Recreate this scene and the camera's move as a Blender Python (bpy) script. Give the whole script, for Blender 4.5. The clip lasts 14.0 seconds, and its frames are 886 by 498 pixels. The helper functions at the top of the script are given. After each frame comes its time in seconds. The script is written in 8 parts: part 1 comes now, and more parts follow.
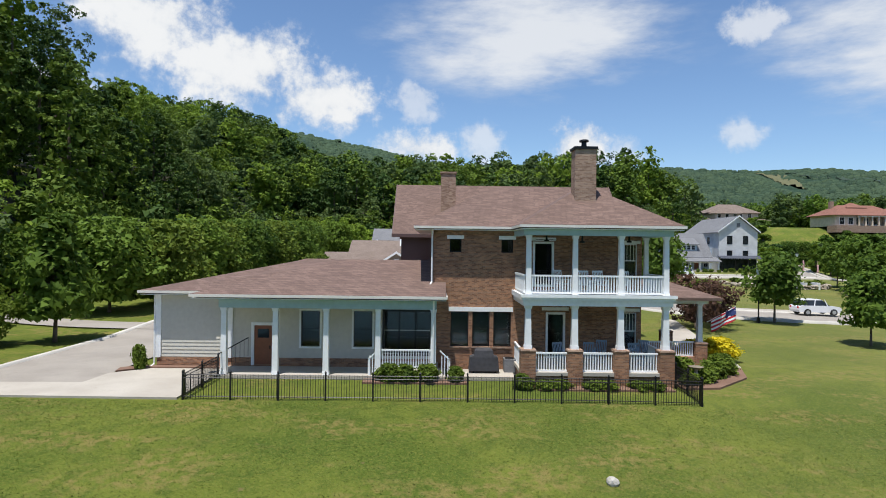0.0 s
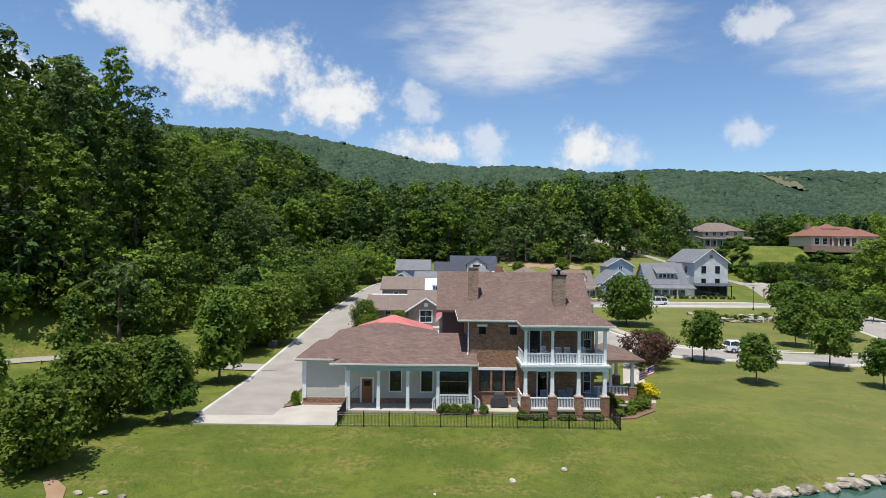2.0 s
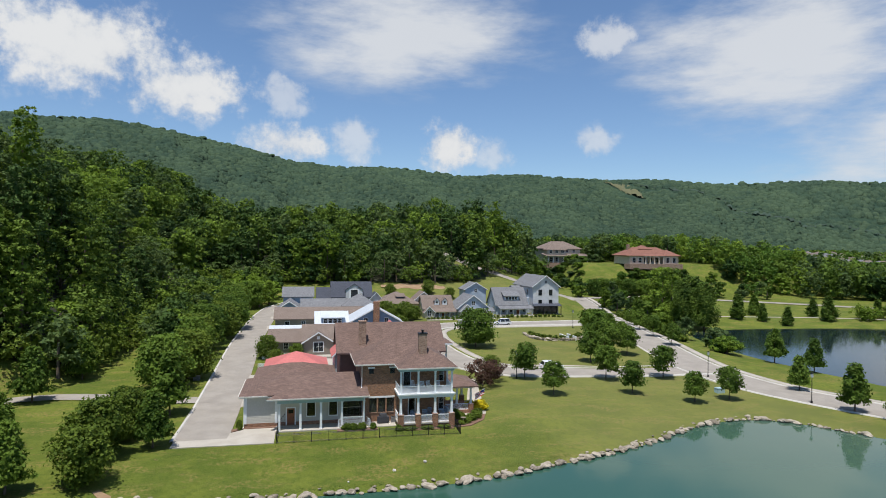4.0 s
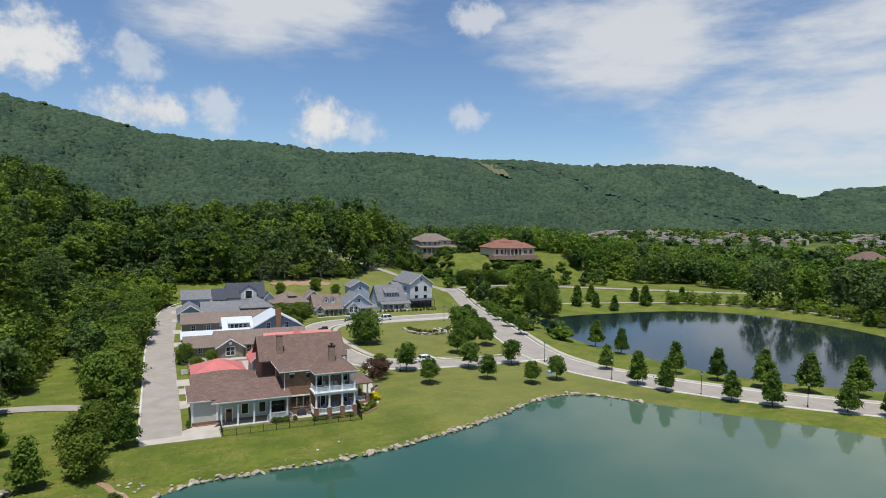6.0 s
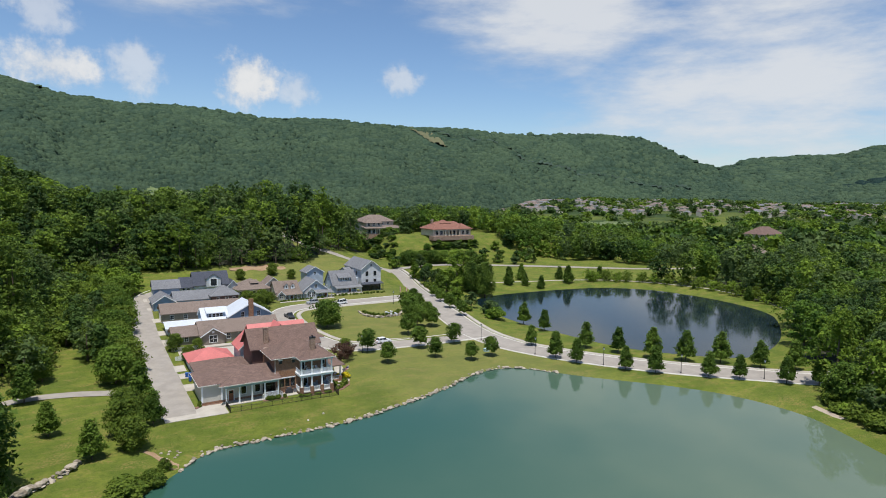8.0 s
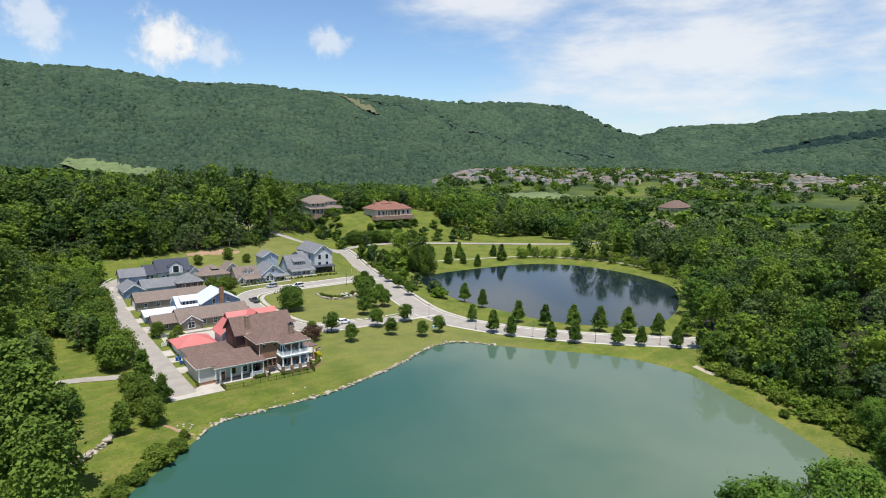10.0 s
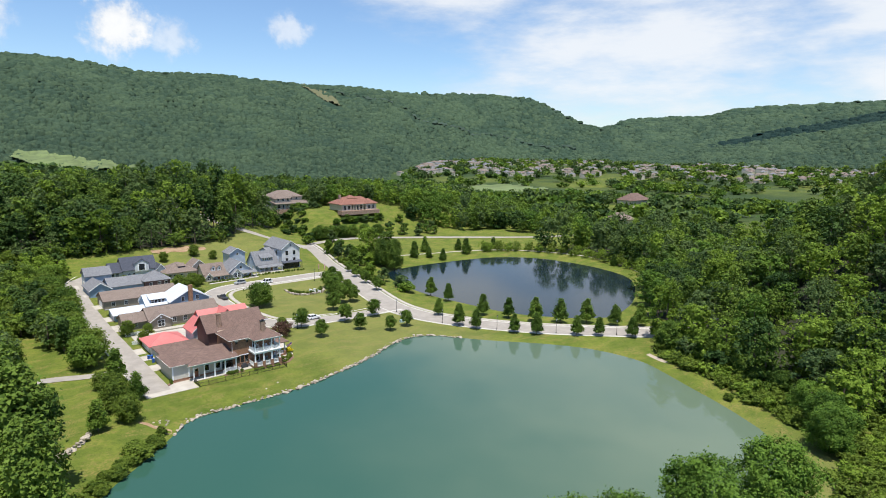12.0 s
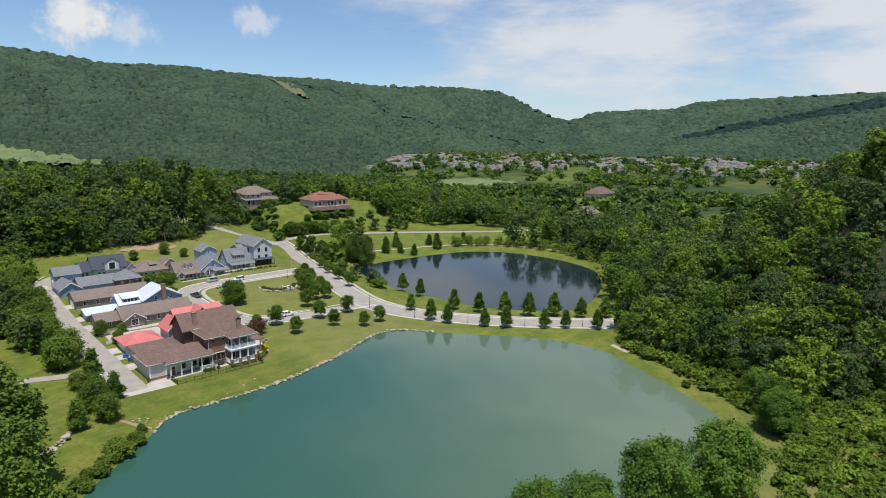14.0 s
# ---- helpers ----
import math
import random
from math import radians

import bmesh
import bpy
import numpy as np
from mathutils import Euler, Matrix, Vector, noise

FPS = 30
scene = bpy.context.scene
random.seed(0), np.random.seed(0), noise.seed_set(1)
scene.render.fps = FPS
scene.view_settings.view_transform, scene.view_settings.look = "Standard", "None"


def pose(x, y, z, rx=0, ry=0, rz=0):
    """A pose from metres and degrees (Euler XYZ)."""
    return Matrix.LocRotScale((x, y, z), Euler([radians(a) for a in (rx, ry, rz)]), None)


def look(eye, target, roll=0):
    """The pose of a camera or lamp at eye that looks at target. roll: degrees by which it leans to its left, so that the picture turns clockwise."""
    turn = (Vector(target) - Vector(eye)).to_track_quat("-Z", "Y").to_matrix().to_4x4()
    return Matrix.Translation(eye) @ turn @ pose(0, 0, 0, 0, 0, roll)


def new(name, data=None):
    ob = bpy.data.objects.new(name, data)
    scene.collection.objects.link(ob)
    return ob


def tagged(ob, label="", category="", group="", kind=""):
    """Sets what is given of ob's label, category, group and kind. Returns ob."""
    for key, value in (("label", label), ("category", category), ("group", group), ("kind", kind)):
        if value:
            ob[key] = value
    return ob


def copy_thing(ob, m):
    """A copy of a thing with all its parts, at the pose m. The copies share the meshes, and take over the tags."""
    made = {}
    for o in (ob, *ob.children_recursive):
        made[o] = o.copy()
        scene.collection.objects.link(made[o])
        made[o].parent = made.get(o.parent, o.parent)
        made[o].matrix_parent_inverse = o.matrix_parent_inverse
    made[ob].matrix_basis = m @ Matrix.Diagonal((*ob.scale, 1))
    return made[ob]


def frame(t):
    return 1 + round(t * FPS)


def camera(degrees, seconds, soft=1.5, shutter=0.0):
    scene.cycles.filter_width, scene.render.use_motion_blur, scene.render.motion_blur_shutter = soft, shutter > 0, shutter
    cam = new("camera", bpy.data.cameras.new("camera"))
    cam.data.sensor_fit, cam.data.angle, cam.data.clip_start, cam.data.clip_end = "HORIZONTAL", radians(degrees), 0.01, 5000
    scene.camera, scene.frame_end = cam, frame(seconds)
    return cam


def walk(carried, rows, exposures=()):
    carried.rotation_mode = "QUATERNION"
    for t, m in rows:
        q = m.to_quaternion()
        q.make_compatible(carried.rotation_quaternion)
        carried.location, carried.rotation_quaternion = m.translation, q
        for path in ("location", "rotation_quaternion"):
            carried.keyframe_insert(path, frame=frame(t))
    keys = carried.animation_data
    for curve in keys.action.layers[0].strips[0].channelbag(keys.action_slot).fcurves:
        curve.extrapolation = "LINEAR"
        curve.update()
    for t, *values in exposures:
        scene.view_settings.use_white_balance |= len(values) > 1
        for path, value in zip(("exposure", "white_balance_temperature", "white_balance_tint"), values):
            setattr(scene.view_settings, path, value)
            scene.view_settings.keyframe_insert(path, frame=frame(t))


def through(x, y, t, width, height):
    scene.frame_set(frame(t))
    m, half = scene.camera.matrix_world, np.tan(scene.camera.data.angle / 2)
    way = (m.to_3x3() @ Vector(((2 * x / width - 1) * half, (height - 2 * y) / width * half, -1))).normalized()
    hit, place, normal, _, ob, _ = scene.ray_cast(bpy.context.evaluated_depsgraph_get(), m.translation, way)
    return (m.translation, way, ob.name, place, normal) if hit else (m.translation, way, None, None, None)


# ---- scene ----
# camera and its flight: backwards and upwards from the house, turning towards the ponds
cam = camera(71.94, 14.0, soft=0.95)
PATH = [
    (0.0, pose(-0.42, 0.87, 6.80, 89.98, -0.70, -0.75)),
    (0.5, pose(-1.14, -4.31, 8.13, 89.92, -0.70, -0.83)),
    (1.0, pose(-1.90, -9.79, 9.91, 89.99, -0.65, -0.83)),
    (1.5, pose(-2.58, -15.49, 12.07, 90.07, -0.63, -0.59)),
    (2.0, pose(-3.45, -21.81, 14.62, 89.92, -0.64, -0.44)),
    (2.5, pose(-4.30, -28.50, 17.01, 89.87, -0.64, -0.53)),
    (3.0, pose(-5.11, -35.23, 19.27, 89.93, -0.65, -3.18)),
    (3.5, pose(-6.43, -42.00, 21.65, 89.91, -0.71, -7.86)),
    (4.0, pose(-8.35, -48.66, 24.00, 89.91, -0.71, -12.74)),
    (6.5, pose(-23.57, -79.96, 37.05, 86.94, -0.68, -26.52)),
    (7.0, pose(-27.35, -85.47, 39.67, 86.17, -0.70, -28.26)),
    (7.5, pose(-31.20, -90.88, 42.28, 85.39, -0.71, -29.37)),
    (10.0, pose(-54.85, -114.52, 56.11, 81.42, -0.71, -37.08)),
    (10.5, pose(-56.25, -115.99, 57.00, 81.12, -0.74, -38.18)),
    (11.0, pose(-57.36, -117.18, 57.68, 80.94, -0.74, -38.87)),
    (11.5, pose(-58.30, -118.03, 58.28, 80.78, -0.73, -39.69)),
    (12.0, pose(-59.17, -118.93, 58.76, 80.64, -0.73, -40.44)),
    (12.5, pose(-60.19, -119.72, 59.25, 80.48, -0.74, -41.21)),
    (13.0, pose(-61.10, -120.60, 59.83, 80.30, -0.73, -41.94)),
    (13.5, pose(-61.98, -121.43, 60.38, 80.16, -0.72, -42.64)),
    (14.0, pose(-62.87, -122.43, 60.84, 80.01, -0.68, -43.28)),
]
walk(cam, PATH, ((0.0, 0.28), (2.5, 0.25), (4.0, 0.08), (7.0, 0.03), (10.0, 0.35), (11.0, 0.41), (12.5, 0.44), (13.5, 0.40), (14.0, 0.12)))

# daylight: high sun from behind and beside the camera, blue sky with fair-weather cloud
SUN_AZ, SUN_EL = 210.0, 74.0          # degrees clockwise from +y
TO_SUN = Vector((math.sin(radians(SUN_AZ)) * math.cos(radians(SUN_EL)), math.cos(radians(SUN_AZ)) * math.cos(radians(SUN_EL)), math.sin(radians(SUN_EL))))
sun_data = bpy.data.lights.new("sun", "SUN")
sun_data.energy, sun_data.angle, sun_data.color = 4.8, radians(0.53), (1.0, 0.955, 0.90)
sun = new("sun", sun_data)
sun.matrix_world = look((0, 0, 200), Vector((0, 0, 200)) - TO_SUN)


class Nodes:
    """A short way to write node trees."""

    def __init__(self, tree):
        self.t = tree
        tree.nodes.clear()

    def add(self, kind, **sockets):
        n = self.t.nodes.new(kind)
        for k, v in sockets.items():
            self.put(n, k, v)
        return n

    def put(self, n, k, v):
        key = int(k[1:]) if k[0] == "i" and k[1:].isdigit() else k.replace("_", " ")
        s = n.inputs[key]
        if isinstance(v, bpy.types.NodeSocket):
            self.t.links.new(v, s)
        else:
            s.default_value = v

    def math(self, op, a, b=0.0, clamp=False):
        n = self.add("ShaderNodeMath", i0=a, i1=b)
        n.operation, n.use_clamp = op, clamp
        return n.outputs[0]

    def mix(self, f, a, b):
        n = self.add("ShaderNodeMix")
        n.data_type = "RGBA"
        self.put(n, "i0", f)
        for i, v in ((6, a), (7, b)):
            self.put(n, "i%d" % i, (*v, 1.0) if isinstance(v, tuple) and len(v) == 3 else v)
        return n.outputs[2]

    def ramp(self, f, lo, hi):
        n = self.add("ShaderNodeMapRange", i0=f, i1=lo, i2=hi)
        n.interpolation_type = "SMOOTHSTEP"
        return n.outputs[0]

    def reach(self, vec):
        n = self.add("ShaderNodeVectorMath", i0=vec)
        n.operation = "LENGTH"
        return n.outputs["Value"]

    def noise(self, vec, scale, detail=4.0, rough=0.55):
        n = self.add("ShaderNodeTexNoise", Scale=scale, Detail=detail, Roughness=rough)
        if vec is not None:
            self.put(n, "Vector", vec)
        return n.outputs[0]


def make_sky():
    world = bpy.data.worlds.new("sky")
    world.use_nodes = True
    scene.world = world
    n = Nodes(world.node_tree)
    sky = n.add("ShaderNodeTexSky")
    sky.sky_type, sky.sun_disc, sky.sun_elevation, sky.sun_rotation = "NISHITA", False, radians(SUN_EL), radians(SUN_AZ)
    sky.altitude, sky.air_density, sky.dust_density, sky.ozone_density = 250.0, 1.0, 0.35, 3.0
    way = n.add("ShaderNodeTexCoord").outputs["Generated"]
    sep = n.add("ShaderNodeSeparateXYZ", Vector=way).outputs
    az = n.math("MULTIPLY", n.math("ARCTAN2", sep[0], sep[1]), 57.2958)
    el = n.math("MULTIPLY", n.math("ARCSINE", sep[2]), 57.2958)
    big = n.noise(way, 15.0, 7.0, 0.6)
    fine = n.noise(way, 45.0, 6.0, 0.62)
    fluff = n.math("ADD", n.math("MULTIPLY", n.math("SUBTRACT", big, 0.5), 3.0), n.math("MULTIPLY", n.math("SUBTRACT", fine, 0.5), 1.7))
    # heaped clouds: azimuth, elevation, half width, half height, density
    heaps = ((-25.0, 18.6, 8.0, 5.0, 1.0), (-18.0, 15.6, 9.0, 4.6, 1.0), (-10.5, 13.4, 6.4, 3.2, 1.0), (-1.8, 13.3, 2.6, 2.4, 0.55), (-1.6, 9.2, 4.6, 2.4, 0.95), (4.3, 9.6, 2.6, 2.6, 0.6),
             (13.2, 9.6, 3.6, 3.0, 1.0), (17.4, 8.6, 2.4, 2.0, 0.55), (27.3, 18.3, 3.2, 2.0, 0.7), (26.6, 9.8, 2.4, 1.7, 0.6), (-34, 12.5, 7.0, 3.0, 1.0))
    total, heap = None, None
    for a, e, w, h, dense in heaps:
        u = n.math("DIVIDE", n.math("SUBTRACT", az, a), w)
        v = n.math("DIVIDE", n.math("SUBTRACT", el, e), h)
        d = n.math("SUBTRACT", 1.0, n.math("SQRT", n.math("ADD", n.math("MULTIPLY", u, u), n.math("MULTIPLY", v, v))))
        body = n.ramp(n.math("ADD", n.math("MULTIPLY", d, 1.5), n.math("SUBTRACT", fluff, 0.1)), -0.05, 1.0)
        body = n.math("MULTIPLY", n.math("MULTIPLY", body, n.ramp(d, -0.4, 0.25)), dense)
        heap = body if heap is None else n.math("MAXIMUM", heap, body)
        total = d if total is None else n.math("MAXIMUM", total, d)
    # thin sheets of high cloud; the last, mostly out of view, added to whiten pond reflections
    sheets = ((9.0, 18.6, 13.0, 4.2), (42.0, 16.0, 12.0, 6.0), (60.0, 9.5, 18.0, 8.5), (80.0, 8.0, 20.0, 9.0), (84.0, 32.0, 38.0, 23.0))
    thin = None
    for a, e, w, h in sheets:
        u = n.math("DIVIDE", n.math("SUBTRACT", az, a), w)
        v = n.math("DIVIDE", n.math("SUBTRACT", el, e), h)
        d = n.math("SUBTRACT", 1.0, n.math("SQRT", n.math("ADD", n.math("MULTIPLY", u, u), n.math("MULTIPLY", v, v))))
        thin = d if thin is None else n.math("MAXIMUM", thin, d)
    stretched = n.add("ShaderNodeMapping", Vector=way, Scale=(1.0, 1.0, 3.5)).outputs[0]
    veil = n.math("ADD", thin, n.math("MULTIPLY", n.math("SUBTRACT", n.noise(stretched, 5.0, 8.0, 0.6), 0.5), 2.4))
    veil = n.math("MULTIPLY", n.ramp(veil, -0.28, 0.80), 0.88)
    veil = n.math("MULTIPLY", veil, n.ramp(thin, -0.5, 0.1))
    cover = n.math("MAXIMUM", heap, veil, True)
    shade = n.ramp(n.math("ADD", n.math("MULTIPLY", total, 0.6), n.math("MULTIPLY", fluff, 0.8)), -0.35, 0.75)
    white = n.mix(n.math("MAXIMUM", shade, n.math("MULTIPLY", veil, 0.85)), (4.7, 5.1, 5.7), (6.5, 6.6, 6.7))
    tint = n.add("ShaderNodeVectorMath", i0=sky.outputs[0], i1=(0.89, 0.975, 1.06))
    tint.operation = "MULTIPLY"
    colour = n.mix(cover, tint.outputs[0], white)
    back = n.add("ShaderNodeBackground", Color=colour, Strength=0.112)
    n.add("ShaderNodeOutputWorld", Surface=back.outputs[0])


make_sky()


# ---- materials ----
def material(name, build):
    m = bpy.data.materials.new(name)
    m.use_nodes = True
    n = Nodes(m.node_tree)
    surface = build(n)
    n.add("ShaderNodeOutputMaterial", Surface=surface)
    return m


def place_of(n):
    return n.add("ShaderNodeNewGeometry").outputs["Position"]


def bsdf(n, colour, rough=0.7, bump=None, strength=0.3, dist=0.02, **more):
    p = n.add("ShaderNodeBsdfPrincipled", Roughness=rough, **more)
    n.put(p, "Base_Color", (*colour, 1.0) if isinstance(colour, tuple) and len(colour) == 3 else colour)
    if bump is not None:
        n.put(p, "Normal", n.add("ShaderNodeBump", Strength=strength, Distance=dist, Height=bump).outputs[0])
    return p.outputs[0]


def plain(name, colour, rough=0.6, grain=6.0, depth=0.25, metal=0.0, bump=0.15):
    """A painted or coated surface with fine grain and faint large stains."""
    def build(n):
        p = place_of(n)
        f = n.math("ADD", n.math("MULTIPLY", n.noise(p, grain), 0.6), n.math("MULTIPLY", n.noise(p, grain * 0.11, 3.0), 0.4))
        lo = tuple(c * (1 - depth) for c in colour)
        hi = tuple(min(1.0, c * (1 + depth)) for c in colour)
        return bsdf(n, n.mix(n.ramp(f, 0.3, 0.7), lo, hi), rough, n.noise(p, grain * 6), bump, 0.01, Metallic=metal)
    return material(name, build)


def along(n):
    """Wall coordinates: run along the wall, height."""
    s = n.add("ShaderNodeSeparateXYZ", Vector=place_of(n)).outputs
    return n.add("ShaderNodeCombineXYZ", X=n.math("ADD", s[0], s[1]), Y=s[2], Z=0.0).outputs[0], s


def brick_material(name, a, b, mortar):
    def build(n):
        uv, s = along(n)
        t = n.add("ShaderNodeTexBrick", Vector=uv, Color1=(*a, 1), Color2=(*b, 1), Mortar=(*mortar, 1), Scale=1.0,
                  Mortar_Size=0.006, Mortar_Smooth=0.2, Bias=-0.1, Brick_Width=0.215, Row_Height=0.073)
        p = place_of(n)
        c = n.mix(n.math("MULTIPLY", n.ramp(n.noise(p, 1.3), 0.4, 0.75), 0.35), t.outputs[0], tuple(x * 0.55 for x in a))
        c = n.mix(n.math("MULTIPLY", n.ramp(n.noise(p, 30.0), 0.4, 0.8), 0.3), c, tuple(min(1, x * 1.5) for x in b))
        return bsdf(n, c, 0.85, t.outputs[1], -0.5, 0.008)
    return material(name, build)


def shingle_material(name, a, b):
    def build(n):
        s = n.add("ShaderNodeSeparateXYZ", Vector=place_of(n)).outputs
        uv = n.add("ShaderNodeCombineXYZ", X=n.math("ADD", s[0], s[1]), Y=n.math("MULTIPLY", s[2], 1.9), Z=0.0).outputs[0]
        t = n.add("ShaderNodeTexBrick", Vector=uv, Color1=(*a, 1), Color2=(*b, 1), Mortar=(*tuple(x * 0.45 for x in a), 1), Scale=1.0,
                  Mortar_Size=0.008, Mortar_Smooth=0.3, Bias=0.0, Brick_Width=0.31, Row_Height=0.145)
        p = place_of(n)
        c = n.mix(n.math("MULTIPLY", n.ramp(n.noise(p, 0.7, 5.0), 0.35, 0.75), 0.4), t.outputs[0], tuple(x * 0.62 for x in a))
        c = n.mix(n.math("MULTIPLY", n.ramp(n.noise(p, 45.0, 2.0), 0.45, 0.8), 0.35), c, tuple(min(1, x * 1.45) for x in b))
        return bsdf(n, c, 0.9, t.outputs[1], -0.4, 0.01)
    return material(name, build)


def siding_material(name, colour, course=0.16):
    def build(n):
        s = n.add("ShaderNodeSeparateXYZ", Vector=place_of(n)).outputs
        saw = n.math("FRACT", n.math("DIVIDE", s[2], course))
        p = place_of(n)
        c = n.mix(n.ramp(n.noise(p, 0.9), 0.3, 0.7), tuple(x * 0.88 for x in colour), tuple(min(1, x * 1.06) for x in colour))
        return bsdf(n, c, 0.6, saw, -0.8, 0.03)
    return material(name, build)


def grass_material():
    def build(n):
        p = place_of(n)
        s = n.add("ShaderNodeSeparateXYZ", Vector=p).outputs
        c = n.mix(n.ramp(n.noise(p, 0.13, 5.0), 0.35, 0.65), (0.064, 0.104, 0.013), (0.138, 0.168, 0.025))
        c = n.mix(n.math("MULTIPLY", n.ramp(n.noise(p, 1.1, 6.0, 0.65), 0.42, 0.66), 0.75), c, (0.057, 0.093, 0.013))
        c = n.mix(n.math("MULTIPLY", n.ramp(n.noise(p, 9.0, 4.0, 0.75), 0.42, 0.68), 0.7), c, (0.172, 0.184, 0.036))
        # thin, straw-coloured patches and worn earth
        dry = n.math("MULTIPLY", n.ramp(n.noise(n.add("ShaderNodeMapping", Vector=p, Scale=(0.5, 1.2, 1.0)).outputs[0], 0.31, 5.0, 0.62), 0.46, 0.62), n.ramp(n.noise(p, 2.7, 4.0), 0.4, 0.65))
        c = n.mix(n.math("MULTIPLY", dry, 0.8), c, (0.232, 0.184, 0.062))
        c = n.mix(n.math("MULTIPLY", n.ramp(n.noise(p, 38.0, 2.0, 0.7), 0.52, 0.7), 0.45), c, (0.044, 0.072, 0.011))
        bare = n.math("MULTIPLY", n.ramp(n.noise(p, 0.55, 3.0), 0.68, 0.76), n.ramp(n.noise(p, 5.0, 3.0), 0.45, 0.6))
        c = n.mix(n.math("MULTIPLY", bare, 0.8), c, (0.295, 0.171, 0.107))
        # the lawn towards the causeway is drier
        pale = n.math("MULTIPLY", n.ramp(n.math("ADD", s[0], n.math("MULTIPLY", n.noise(p, 0.06, 3.0), 30.0)), 12.0, 60.0), n.math("MULTIPLY", n.ramp(s[0], 88.0, 66.0), 0.42))
        c = n.mix(pale, c, (0.185, 0.178, 0.066))
        # woodland floor and far meadow
        far = n.ramp(n.reach(p), 330.0, 480.0)
        c = n.mix(n.math("MULTIPLY", far, n.ramp(n.noise(p, 0.006, 3.0), 0.3, 0.6)), c, (0.034, 0.059, 0.019))
        h = n.math("ADD", n.noise(p, 22.0, 4.0, 0.7), n.math("MULTIPLY", n.noise(p, 1.5, 3.0), 0.5))
        return bsdf(n, c, 0.92, h, 0.8, 0.08, Specular_IOR_Level=0.15)
    return material("mown_grass", build)


def leaf_material(name, dark, light, spread=0.1, through=0.3):
    def build(n):
        p = place_of(n)
        island = n.add("ShaderNodeNewGeometry").outputs["Random Per Island"]
        tree = n.add("ShaderNodeObjectInfo").outputs["Random"]
        f = n.math("ADD", n.math("MULTIPLY", n.noise(p, spread, 3.0, 0.65), 0.85), n.math("MULTIPLY", island, 0.34))
        f = n.math("ADD", f, n.math("MULTIPLY", n.math("SUBTRACT", n.noise(p, spread * 0.45, 2.0), 0.5), 0.9))
        f = n.math("ADD", f, n.math("MULTIPLY", tree, 0.22))
        c = n.mix(n.ramp(f, 0.34, 0.96), dark, light)
        d = bsdf(n, c, 0.65, Specular_IOR_Level=0.12)
        tr = n.add("ShaderNodeBsdfTranslucent")
        n.put(tr, "Color", n.mix(0.5, c, tuple(min(1, x * 1.5) for x in light)))
        return n.add("ShaderNodeMixShader", i0=through, i1=d, i2=tr.outputs[0]).outputs[0]
    return material(name, build)


def water_material(name, deep, cloudy, rough):
    def build(n):
        p = place_of(n)
        flat = n.add("ShaderNodeMapping", Vector=p, Scale=(1.0, 2.2, 1.0), Rotation=(0, 0, 0.7)).outputs[0]
        at = n.add("ShaderNodeSeparateXYZ", Vector=p).outputs
        milk = n.math("ADD", n.math("SUBTRACT", n.math("MULTIPLY", at[0], 0.8), n.math("MULTIPLY", at[1], 0.6)), n.math("MULTIPLY", n.math("SUBTRACT", n.noise(p, 0.02, 4.0), 0.5), 60.0))
        c = n.mix(n.ramp(milk, -5.0, 95.0), deep, cloudy)
        ripple = n.math("ADD", n.noise(flat, 1.2, 3.0), n.math("MULTIPLY", n.noise(flat, 0.12, 2.0), 2.0))
        return bsdf(n, c, rough, ripple, 0.05, 0.05, IOR=1.33)
    return material(name, build)


def paving_material(name, a, b, joint=0.0):
    def build(n):
        p = place_of(n)
        c = n.mix(n.ramp(n.noise(p, 0.35, 5.0), 0.3, 0.7), a, b)
        c = n.mix(n.math("MULTIPLY", n.ramp(n.noise(p, 40.0, 3.0), 0.4, 0.75), 0.4), c, tuple(x * 0.7 for x in a))
        c = n.mix(n.math("MULTIPLY", n.ramp(n.noise(p, 1.6, 6.0, 0.7), 0.55, 0.75), 0.3), c, tuple(x * 0.55 for x in a))
        return bsdf(n, c, 0.9, n.noise(p, 60.0), 0.3, 0.01)
    return material(name, build)


def stone_material(name, a, b):
    def build(n):
        p = place_of(n)
        r = n.add("ShaderNodeObjectInfo").outputs["Random"]
        c = n.mix(n.ramp(n.math("ADD", n.math("MULTIPLY", n.noise(p, 2.5, 6.0), 0.8), n.math("MULTIPLY", r, 0.3)), 0.3, 0.8), a, b)
        return bsdf(n, c, 0.85, n.noise(p, 7.0, 6.0), 0.7, 0.05)
    return material(name, build)


def glass_material():
    def build(n):
        return bsdf(n, (0.75, 0.82, 0.84), 0.02, None, Transmission_Weight=1.0, IOR=1.45)
    return material("window_glass", build)


